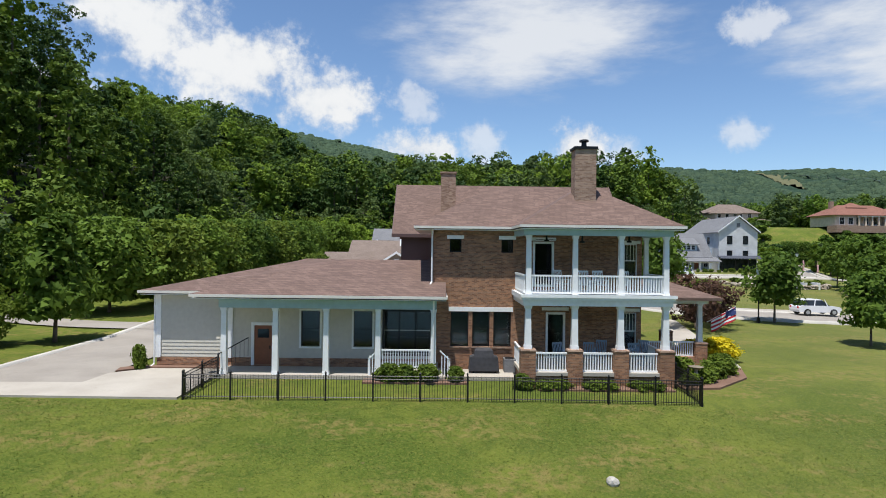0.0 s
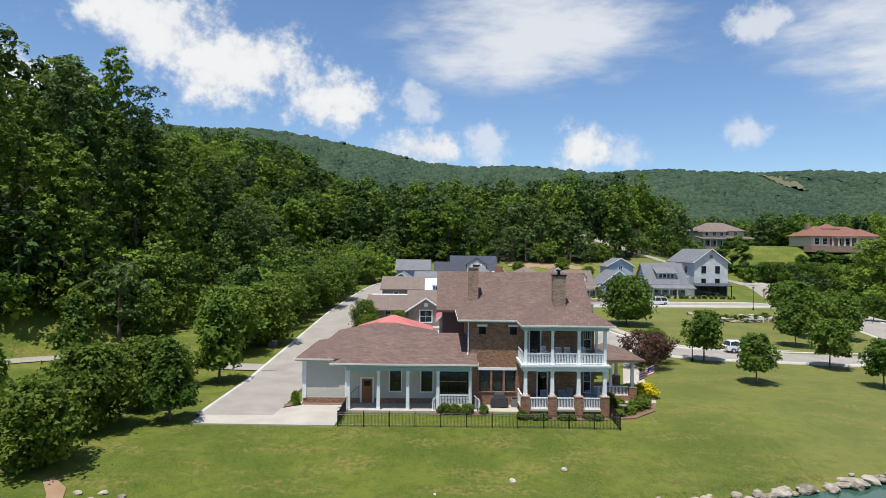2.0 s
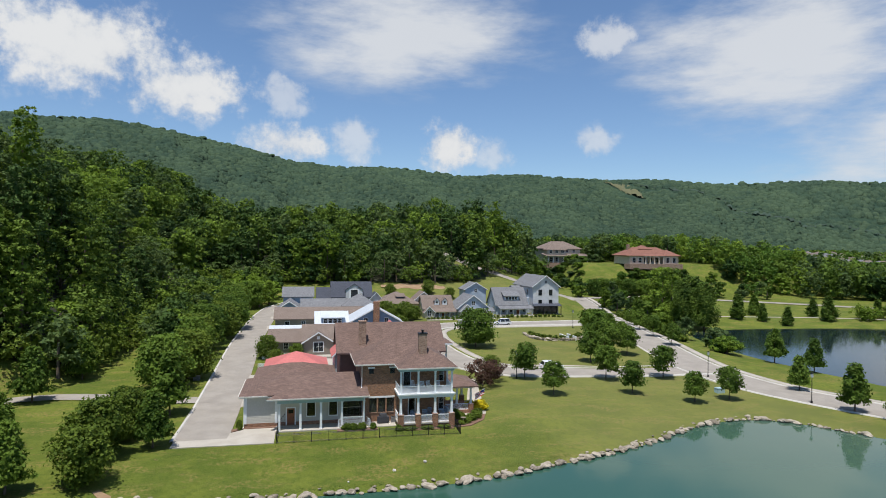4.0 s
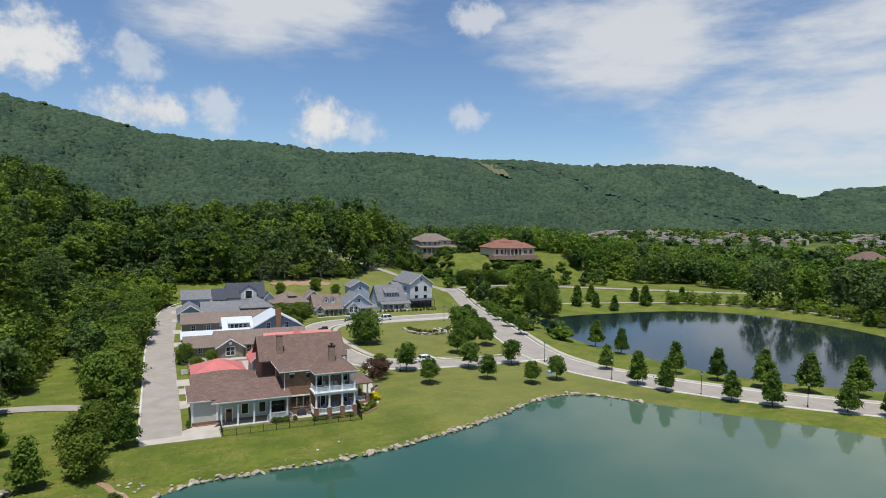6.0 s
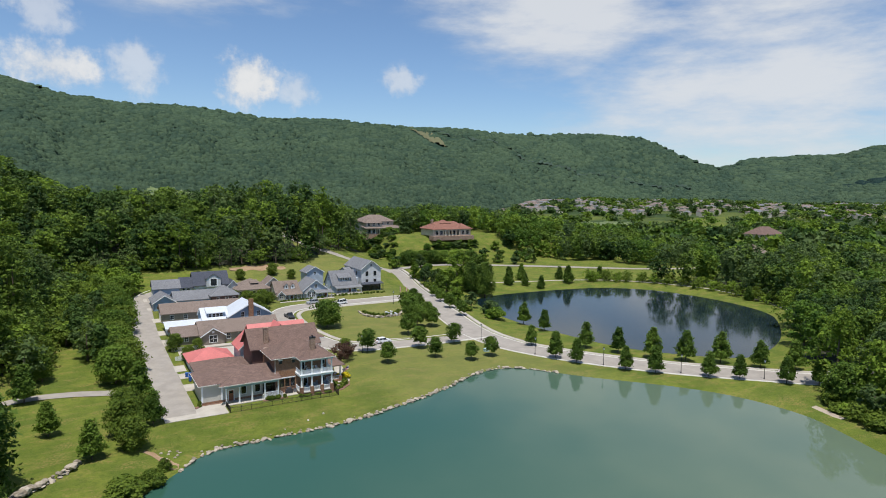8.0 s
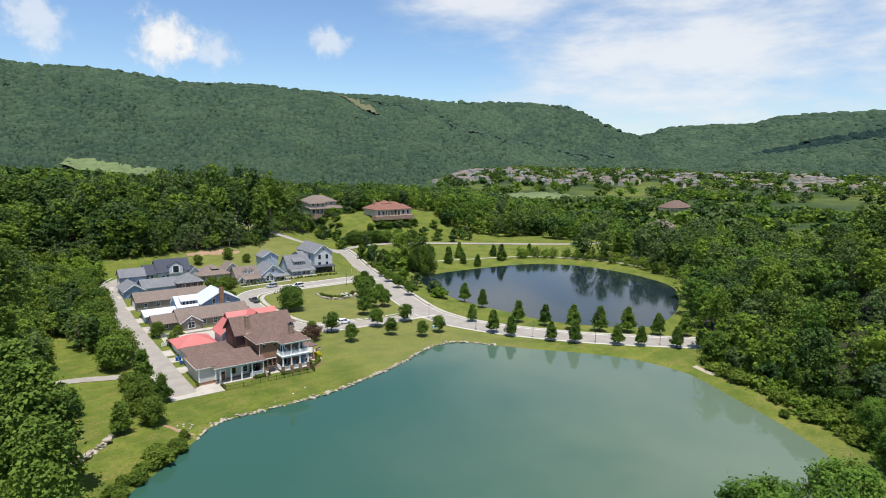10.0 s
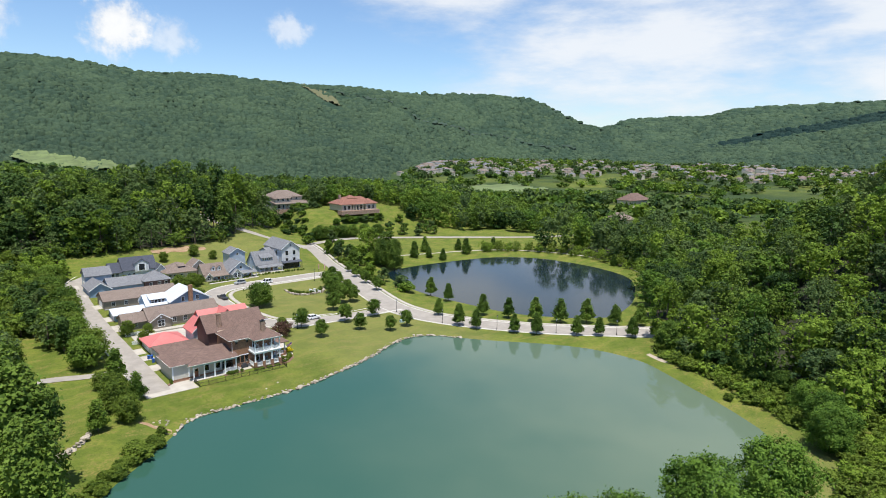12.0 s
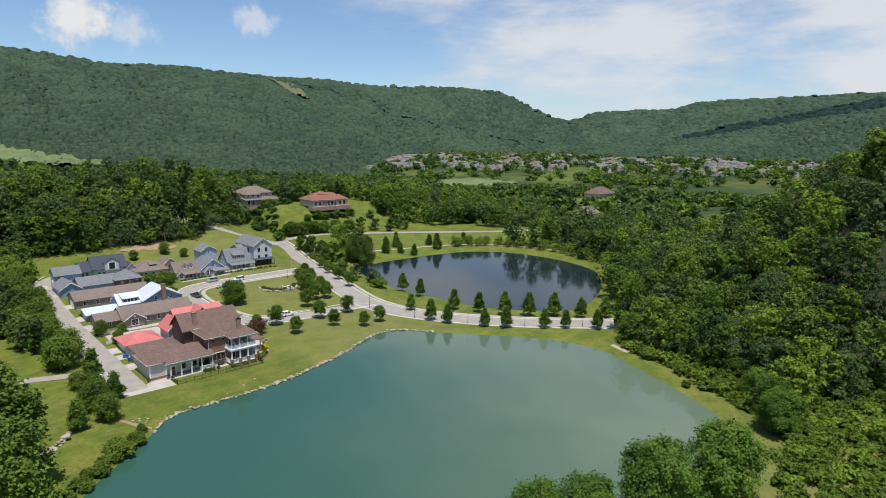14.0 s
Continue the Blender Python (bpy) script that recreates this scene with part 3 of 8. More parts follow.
# the tan strip under the power line, the narrow cut that follows the line, its shadow painted as dark colour, and far
# meadows
slope_patch("backdrop_clearing", DIRT_GRASS, "tan clearing cut through the mountain woods", "clearing",
            lambda a, d: abs(a - 27.6 - (2870 - d) / 500 * 3.2) < (0.12 + (2870 - d) / 500 * 0.62) * (1 + 0.25 * math.sin(d * 0.05 + a * 9)), 26, 33, 2380, 2870, 0.06, 14, 4.0)
slope_patch("backdrop_line_cut", SHADED_CUT, "narrow cut below the power line, coloured dark for its shadow", "clearing",
            lambda a, d: abs((d - foot_of(a)) / (2900 - foot_of(a)) - (1710 - 44.0 * (a - 28.5) + 0.35 * (a - 28.5) ** 2) / 1850) < 0.011 + 0.004 * math.sin(a * 7), 28.5, 53, 1500, 2800, 0.12, 6, 4.0)
slope_patch("backdrop_meadow", MEADOW, "bright green meadow on the far hillside", "meadow",
            lambda a, d: 1240 < d < 1440 - 22 * (a - 6.0) + 14 * math.sin(a * 3) and a > 5 + 0.6 * math.sin(d * 0.03), 4, 15, 1230, 1500, 0.12, 12, 10.0)
slope_patch("backdrop_golf_green", MEADOW, "pale green playing field in the valley", "meadow",
            lambda a, d: ((a - 46.5) / 4.0) ** 2 + ((d - 1010) / 110) ** 2 < 1 + 0.3 * math.sin(a * 3) or ((a - 62) / 2.0) ** 2 + ((d - 1080) / 60) ** 2 < 1, 40, 66, 860, 1180, 0.3, 12, 2.0)
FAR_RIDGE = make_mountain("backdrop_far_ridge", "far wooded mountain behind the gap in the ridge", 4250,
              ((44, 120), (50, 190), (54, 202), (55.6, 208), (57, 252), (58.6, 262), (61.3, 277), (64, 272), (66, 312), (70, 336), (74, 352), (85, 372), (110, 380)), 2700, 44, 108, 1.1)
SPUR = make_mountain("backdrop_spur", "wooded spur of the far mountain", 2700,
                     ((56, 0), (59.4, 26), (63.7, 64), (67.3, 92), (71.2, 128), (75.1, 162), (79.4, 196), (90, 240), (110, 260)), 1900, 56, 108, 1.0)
# the slope behind the spur, its cloud shadow painted by the dark material
SHADED_SLOPE = make_mountain("backdrop_pine_slope", "wooded slope behind the spur, coloured dark for cloud shadow", 3300,
                           ((60, 0), (63.6, 76), (66.3, 118), (69.7, 164), (73, 202), (76, 236), (79.1, 270), (90, 300), (110, 310)), 2750, 60, 108, 1.0, mat=CLOUD_SHADED)


def open_slope(a, d):
    """The tan clearing and the cut below the power line on the main ridge."""
    tan = (np.abs(a - 27.6 - (2870 - d) / 500 * 3.2) < 0.30 + (2870 - d) / 500 * 0.75) & (d > 2350) & (d < 2890)
    line = np.abs((d - foot_of(a)) / (2900 - foot_of(a)) - (1710 - 44.0 * (a - 28.5) + 0.35 * (a - 28.5) ** 2) / 1850) < 0.017
    return tan | line & (a > 28.5) & (a < 53)


def mountain_woods(name, label, grid, az0, az1, mat, seed, crest, lowest=lambda a: 0 * a, tall=7.5, pitch=0.0072, row=16.0):
    """Tree crowns over a mountain's slope, as many small rounded tops on one mesh."""
    az, r, gx, gy, gz = grid
    rng = np.random.RandomState(seed)
    cols = np.arange(az0, az1, math.degrees(pitch))
    rows = np.arange(r[0] + 8, min(r[-1], r[0] + 2400), row)
    a, d = np.meshgrid(cols, rows, indexing="ij")
    a = (a + rng.uniform(-0.5, 0.5, a.shape) * math.degrees(pitch)).ravel()
    d = (d + rng.uniform(-0.5, 0.5, d.shape) * row).ravel()
    keep = (rng.rand(len(a)) < 0.93) & (d > lowest(a)) & (d < crest + 70) & ~open_slope(a, d)
    a, d = a[keep], d[keep]
    i = np.clip(np.searchsorted(az, a) - 1, 0, len(az) - 2)
    j = np.clip(np.searchsorted(r, d) - 1, 0, len(r) - 2)
    u = np.clip((a - az[i]) / (az[i + 1] - az[i]), 0, 1)
    v = np.clip((d - r[j]) / (r[j + 1] - r[j]), 0, 1)

    def at(g):
        return (g[i, j] * (1 - u) + g[i + 1, j] * u) * (1 - v) + (g[i, j + 1] * (1 - u) + g[i + 1, j + 1] * u) * v
    c = np.stack([at(gx), at(gy), at(gz)], 1)
    rise = np.clip((gz[i, j + 1] - gz[i, j]) / (r[j + 1] - r[j]), -0.2, 0.6)
    way = np.stack([np.sin(np.radians(a)), np.cos(np.radians(a))], 1)
    n = len(c)
    size = pitch * d * rng.uniform(0.45, 0.95, n)
    h = tall * rng.uniform(0.6, 1.45, n)
    turn = rng.uniform(0, 6.28, n)
    ring = 5
    verts = np.zeros((n, 1 + 2 * ring, 3))
    verts[:, 0] = c + np.stack([rng.normal(0, 1, n), rng.normal(0, 1, n), h], 1)
    for k in range(ring):
        w = turn + 2 * math.pi * k / ring
        for m, (rad, up) in enumerate(((0.72, 0.74), (1.0, 0.1))):
            q = size * rad * rng.uniform(0.75, 1.25, n)
            dx, dy = q * np.cos(w + 0.5 * m), q * np.sin(w + 0.5 * m)
            verts[:, 1 + m * ring + k] = c + np.stack([dx, dy, h * up * rng.uniform(0.85, 1.15, n) - 2.5 * m + rise * (dx * way[:, 0] + dy * way[:, 1])], 1)
    tri = []
    for k in range(ring):
        e = (k + 1) % ring
        tri += [(0, 1 + k, 1 + e), (1 + k, 1 + ring + k, 1 + e), (1 + e, 1 + ring + k, 1 + ring + e)]
    faces = (np.arange(n)[:, None, None] * (1 + 2 * ring) + np.array(tri)[None]).reshape(-1, 3)
    tagged(new(name, array_mesh(name, verts.reshape(-1, 3), faces, mat, True)), label, "woodland", "", "stuff")


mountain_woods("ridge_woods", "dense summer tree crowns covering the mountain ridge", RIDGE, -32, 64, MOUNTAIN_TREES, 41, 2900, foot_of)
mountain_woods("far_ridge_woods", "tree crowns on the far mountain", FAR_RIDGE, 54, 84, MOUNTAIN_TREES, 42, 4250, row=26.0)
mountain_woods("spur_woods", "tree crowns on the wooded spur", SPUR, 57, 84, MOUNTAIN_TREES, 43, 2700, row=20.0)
mountain_woods("pine_slope_woods", "tree crowns behind the spur, coloured dark for cloud shadow", SHADED_SLOPE, 61, 84, CLOUD_SHADED, 44, 3300, row=24.0)


# ---- roads, paths and kerbs ----
def resample(line, gap=2.0):
    line = np.array(line, float)
    for _ in range(2):
        line = np.concatenate([line[:1], np.stack([line[:-1] * 0.75 + line[1:] * 0.25, line[:-1] * 0.25 + line[1:] * 0.75], 1).reshape(-1, 2), line[-1:]])
    d = np.concatenate([[0], np.cumsum(np.linalg.norm(np.diff(line, axis=0), axis=1))])
    k = np.linspace(0, d[-1], max(2, int(d[-1] / gap)))
    return np.stack([np.interp(k, d, line[:, 0]), np.interp(k, d, line[:, 1])], 1)


def ribbon(line, offsets, lift, thick=0.0):
    """A strip between two offsets from a line, laid on the ground; with a thickness it has side faces."""
    p = resample(line)
    t = np.gradient(p, axis=0)
    n = np.stack([t[:, 1], -t[:, 0]], 1) / np.linalg.norm(t, axis=1, keepdims=True)
    zc = height(p[:, 0], p[:, 1])
    steps = np.linspace(offsets[0], offsets[1], max(2, int(abs(offsets[1] - offsets[0]) / 2.0) + 1))
    if thick:
        cols = [(offsets[0], lift - thick), (offsets[0], lift), (offsets[1], lift), (offsets[1], lift - thick)]
    else:
        cols = [(o, lift) for o in steps]
    verts, m = [], len(cols)
    for o, dz in cols:
        q = p + n * o
        z = np.maximum(height(q[:, 0], q[:, 1]), zc - 0.4) * 0.5 + zc * 0.5
        verts.append(np.stack([q[:, 0], q[:, 1], z + dz], 1))
    v = np.stack(verts, 1).reshape(-1, 3)
    f = grid_faces(len(p), m)[:, ::-1]
    return v, f


def road(name, line, width, mat, label, lift=0.09, kerbs=(-1, 1), walks=()):
    v, f = ribbon(line, (-width / 2, width / 2), lift)
    structure(name, array_mesh(name, v, f, mat, True), label, "road")
    for side in kerbs:
        v, f = ribbon(line, sorted((side * width / 2, side * (width / 2 + 0.35))), lift + 0.12, 0.4)
        structure("kerb", array_mesh("kerb", v, f, KERB), "pale concrete kerb along the road", "kerb")
    for side, gap, wide in walks:
        a = side * (width / 2 + gap)
        v, f = ribbon(line, sorted((a, a + side * wide)), lift + 0.06, 0.3)
        structure("pavement", array_mesh("pavement", v, f, CONCRETE), "narrow pale concrete footpath", "pavement")


CAUSEWAY = [(102, 190), (99.5, 168), (88, 134), (79, 100), (73.5, 78), (71.5, 63), (73.5, 51), (76.5, 42), (81, 32), (89, 19.5), (98, 8), (108, -2), (119, -12.5), (134, -27), (150, -42)]
road("road_causeway", CAUSEWAY, 9.5, ASPHALT, "pale grey asphalt road with concrete kerbs along the ponds", walks=((-1, 1.2, 1.5),))
road("road_north", [(101, 183), (97, 192), (84, 198), (71, 212), (60, 235), (52, 260)], 6.0, ASPHALT, "pale asphalt road climbing into the woods", 0.1, ())
road("road_far", [(101, 184), (112, 199), (132, 205), (150, 203), (177, 190), (220, 171), (271, 151), (330, 142)], 6.0, ASPHALT, "pale asphalt road behind the far pond", 0.12, ())
road("road_crescent", [(73, 62), (63, 62.3), (50, 61.9), (38, 61.7), (30.5, 62), (24.5, 66.5), (21.6, 76), (20.4, 88), (20.2, 100), (22, 111), (28, 119), (38, 121.3), (50, 121.6), (62, 121.6), (73, 122), (84, 124)],
     7.4, ASPHALT, "pale asphalt crescent round the village green", 0.075, (-1, 1), ((1, 1.3, 1.5),))
road("alley", [(-2, 165), (-10, 163), (-16, 156), (-18.2, 146), (-19.7, 130), (-21, 97), (-20.8, 76), (-20.6, 54), (-20.5, 40), (-20.5, 30.5)], 6.4, ASPHALT, "grey asphalt alley behind the houses", 0.08, (1,))
road("side_lane", [(-22, 50.5), (-30, 51), (-40, 55), (-50, 55.5), (-60, 49.5), (-80, 35), (-110, 20)], 3.4, ASPHALT, "narrow asphalt lane crossing the lawn", 0.08, ())
road("lake_path", [(208, 40), (222, 62), (221, 95), (206, 124), (184, 138), (152, 145), (126, 152)], 2.0, CONCRETE, "pale footpath round the far pond", 0.1, ())


# ---- buildings: common pieces ----
def gable_roof(s, x0, x1, y0, y1, ze, zr, axis_x=True, over=0.45, thick=0.2):
    """Two sloping plates over a rectangle; the ridge runs along x or along y. zr: ridge height at the middle."""
    if axis_x:
        ym = (y0 + y1) / 2
        k = (zr - ze) / (ym - y0)
        a, b, lo = y0 - over, y1 + over, ze - k * over
        s.slab([(x0 - over, a, lo), (x1 + over, a, lo), (x1 + over, ym, zr), (x0 - over, ym, zr)], thick)
        s.slab([(x1 + over, b, lo), (x0 - over, b, lo), (x0 - over, ym, zr), (x1 + over, ym, zr)], thick)
    else:
        xm = (x0 + x1) / 2
        k = (zr - ze) / (xm - x0)
        a, b, lo = x0 - over, x1 + over, ze - k * over
        s.slab([(a, y1 + over, lo), (a, y0 - over, lo), (xm, y0 - over, zr), (xm, y1 + over, zr)], thick)
        s.slab([(b, y0 - over, lo), (b, y1 + over, lo), (xm, y1 + over, zr), (xm, y0 - over, zr)], thick)
    return s


def hip_roof(s, x0, x1, y0, y1, ze, zr, thick=0.2):
    """A hipped roof over the eaves' rectangle."""
    w, d = x1 - x0, y1 - y0
    if w >= d:
        a, b = (x0 + d / 2, (y0 + y1) / 2, zr), (x1 - d / 2, (y0 + y1) / 2, zr)
    else:
        a, b = ((x0 + x1) / 2, y0 + w / 2, zr), ((x0 + x1) / 2, y1 - w / 2, zr)
    c = [(x0, y0, ze), (x1, y0, ze), (x1, y1, ze), (x0, y1, ze)]
    if w >= d:
        faces = ([c[0], c[1], b, a], [c[1], c[2], b], [c[2], c[3], a, b], [c[3], c[0], a])
    else:
        faces = ([c[0], c[1], a], [c[1], c[2], b, a], [c[2], c[3], b], [c[3], c[0], a, b])
    for f in faces:
        s.slab(f, thick)
    return s


def gable_walls(s, x0, x1, y0, y1, z0, ze, zr, axis_x=True):
    """A closed body with gable ends under a ridge."""
    if axis_x:
        ym = (y0 + y1) / 2
        for x, flip in ((x0, 0), (x1, 1)):
            pass
        outline = [(y0, z0), (y1, z0), (y1, ze), (ym, zr - 0.12), (y0, ze)]
        b = len(s.v)
        s.v += [(x0, p, q) for p, q in outline] + [(x1, p, q) for p, q in outline]
        s.f += [tuple(b + i for i in reversed(range(5))), tuple(b + 5 + i for i in range(5))]
        s.f += [(b + i, b + (i + 1) % 5, b + 5 + (i + 1) % 5, b + 5 + i) for i in range(5)]
    else:
        xm = (x0 + x1) / 2
        outline = [(x0, z0), (x1, z0), (x1, ze), (xm, zr - 0.12), (x0, ze)]
        b = len(s.v)
        s.v += [(p, y0, q) for p, q in outline] + [(p, y1, q) for p, q in outline]
        s.f += [tuple(b + i for i in range(5)), tuple(b + 5 + i for i in reversed(range(5)))]
        s.f += [(b + (i + 1) % 5, b + i, b + 5 + i, b + 5 + (i + 1) % 5) for i in range(5)]
    return s


def rect(s, face, u0, u1, w, z0, z1, out0, out1):
    """A box on a wall: face 'S' looks to -y at y=w, 'N' to +y, 'W' to -x at x=w, 'E' to +x; it stands from out0 to out1 before the wall."""
    if face == "S":
        return s.box(u0, u1, w - out1, w - out0, z0, z1)
    if face == "N":
        return s.box(u0, u1, w + out0, w + out1, z0, z1)
    if face == "W":
        return s.box(w - out1, w - out0, u0, u1, z0, z1)
    return s.box(w + out0, w + out1, u0, u1, z0, z1)


def window(house, face, u, w, z, width, tall, frame_mat=WHITE, bars=(1, 1), trim=0.1, pane_mat=None, out=0.06):
    """A window on a wall: casing (part) with pane and glazing bars (sub-parts)."""
    u0, u1, z0, z1 = u - width / 2, u + width / 2, z, z + tall
    s = wall_with_holes(Shape(), u0 - trim, u1 + trim, -out, 0.02, z0 - trim, z1 + trim, [(u0, u1, z0, z1)])
    frame_part = part("window", turned(s, face, w), frame_mat, house)
    p = part("pane", rect(Shape(), face, u0, u1, w, z0, z1, 0.004, 0.018), pane_mat or PANE, frame_part)
    bar = Shape()
    for i in range(1, bars[0] + 1):
        c = u0 + (u1 - u0) * i / (bars[0] + 1)
        rect(bar, face, c - 0.02, c + 0.02, w, z0, z1, 0.02, 0.045)
    for i in range(1, bars[1] + 1):
        c = z0 + (z1 - z0) * i / (bars[1] + 1)
        rect(bar, face, u0, u1, w, c - 0.025, c + 0.025, 0.021, 0.046)
    if bar.v:
        part("glazing_bar", bar, frame_mat, frame_part)
    return frame_part


def pane_material():
    def build(n):
        p = place_of(n)
        return bsdf(n, n.mix(n.ramp(n.noise(p, 0.8), 0.35, 0.65), (0.012, 0.015, 0.018), (0.035, 0.042, 0.048)), 0.03, n.noise(p, 1.5), 0.04, 0.02, IOR=1.5)
    return material("dark_window_pane", build)


PANE = pane_material()


def porch_posts(house, spots, z0, z1, wide=0.22, mat=WHITE, name="column"):
    for x, y in spots:
        s = Shape()
        s.block(x, y, z0, z0 + 0.18, wide * 1.28, wide * 1.28, wide * 1.22, wide * 1.22)
        s.block(x, y, z0 + 0.18, z1 - 0.16, wide * 1.1, wide * 1.1, wide * 0.9, wide * 0.9)
        s.block(x, y, z1 - 0.16, z1, wide * 1.05, wide * 1.05, wide * 1.3, wide * 1.3)
        part(name, s, mat, house)


def wall_with_holes(s, x0, x1, y0, y1, z0, z1, holes):
    """A wall along x, from y0 to y1 thick, with openings (u0, u1, w0, w1) right through it; one connected mesh."""
    xs = sorted({x0, x1, *[min(max(v, x0), x1) for h in holes for v in h[:2]]})
    zs = sorted({z0, z1, *[min(max(v, z0), z1) for h in holes for v in h[2:]]})
    nx, nz, b = len(xs), len(zs), len(s.v)
    for y in (y0, y1):
        s.v += [(x, y, z) for x in xs for z in zs]

    def solid(i, j):
        if not (0 <= i < nx - 1 and 0 <= j < nz - 1):
            return False
        u, w = (xs[i] + xs[i + 1]) / 2, (zs[j] + zs[j + 1]) / 2
        return not any(h[0] < u < h[1] and h[2] < w < h[3] for h in holes)

    def at(i, j, k):
        return b + k * nx * nz + i * nz + j

    for i in range(nx - 1):
        for j in range(nz - 1):
            if not solid(i, j):
                continue
            s.f.append((at(i, j, 0), at(i + 1, j, 0), at(i + 1, j + 1, 0), at(i, j + 1, 0)))
            s.f.append((at(i, j, 1), at(i, j + 1, 1), at(i + 1, j + 1, 1), at(i + 1, j, 1)))
            for di, dj, p, q in ((-1, 0, (i, j), (i, j + 1)), (1, 0, (i + 1, j + 1), (i + 1, j)), (0, -1, (i + 1, j), (i, j)), (0, 1, (i, j + 1), (i + 1, j + 1))):
                if not solid(i + di, j + dj):
                    s.f.append((at(*p, 0), at(*q, 0), at(*q, 1), at(*p, 1)))
    return s


def turned(s, face, w):
    """Turns a wall piece built along x at y = 0 (front to -y) onto a wall: S at y = w, N, W at x = w, E."""
    if face == "S":
        s.v = [(x, w + y, z) for x, y, z in s.v]
    elif face == "N":
        s.v = [(x, w - y, z) for x, y, z in s.v]
        s.f = [tuple(reversed(f)) for f in s.f]
    elif face == "W":
        s.v = [(w + y, x, z) for x, y, z in s.v]
        s.f = [tuple(reversed(f)) for f in s.f]
    else:
        s.v = [(w - y, x, z) for x, y, z in s.v]
    return s


def boxes(name, mat, parent, *sizes, label=""):
    for b in sizes:
        part(name, Shape().box(*b), mat, parent, label)


def simple_house(name, label, x0, x1, y0, y1, ze, zr, axis_x, wall, roof, z=0.0, over=0.45, group="neighbouring houses", hip=False, cat="house"):
    h = thing(name, ((x0 + x1) / 2, (y0 + y1) / 2, z), label, cat, group)
    if hip:
        part("wall", Shape().box(x0, x1, y0, y1, z - 0.5, z + ze), wall, h)
        part("roof", hip_roof(Shape(), x0 - over, x1 + over, y0 - over, y1 + over, z + ze, z + zr), roof, h)
    else:
        part("wall", gable_walls(Shape(), x0, x1, y0, y1, z - 0.5, z + ze, z + zr, axis_x), wall, h)
        part("roof", gable_roof(Shape(), x0, x1, y0, y1, z + ze + 0.12, z + zr + 0.12, axis_x, over), roof, h)
    return h


# ---- the main house ----
def brick_pier(house, x, y, z0, z1, w):
    s = Shape()
    s.box(x - w / 2, x + w / 2, y - w / 2, y + w / 2, z0, z1 - 0.08)
    pier = part("pier", s, BRICK, house)
    part("cap", Shape().block(x, y, z1 - 0.08, z1, w + 0.06, w + 0.06, w + 0.02, w + 0.02), BRICK_TAN, pier)
    return pier


BALUSTER = {}


def railing(house, x0, x1, y, z0, tall, name="railing", along_x=True):
    """A white railing: rails (part) with each baluster under it."""
    def rail(w, a, b):
        return Shape().box(x0, x1, y - w, y + w, z0 + a, z0 + b) if along_x else Shape().box(y - w, y + w, x0, x1, z0 + a, z0 + b)
    r = part(name, rail(0.05, tall - 0.09, tall), WHITE, house)
    part("bottom_rail", rail(0.035, 0.06, 0.14), WHITE, r)
    key = round(tall, 2)
    if key not in BALUSTER:
        BALUSTER[key] = Shape().block(0, 0, 0.14, tall - 0.09, 0.055, 0.055, 0.05, 0.05).mesh("baluster", WHITE)
    n = max(2, round((x1 - x0) / 0.135))
    for i in range(n):
        u = x0 + (i + 0.5) * (x1 - x0) / n
        b = new("baluster", BALUSTER[key])
        b.parent = r
        top = Vector(house.location)
        b.location = (u, y, z0) if along_x else (y, u, z0)
    return r


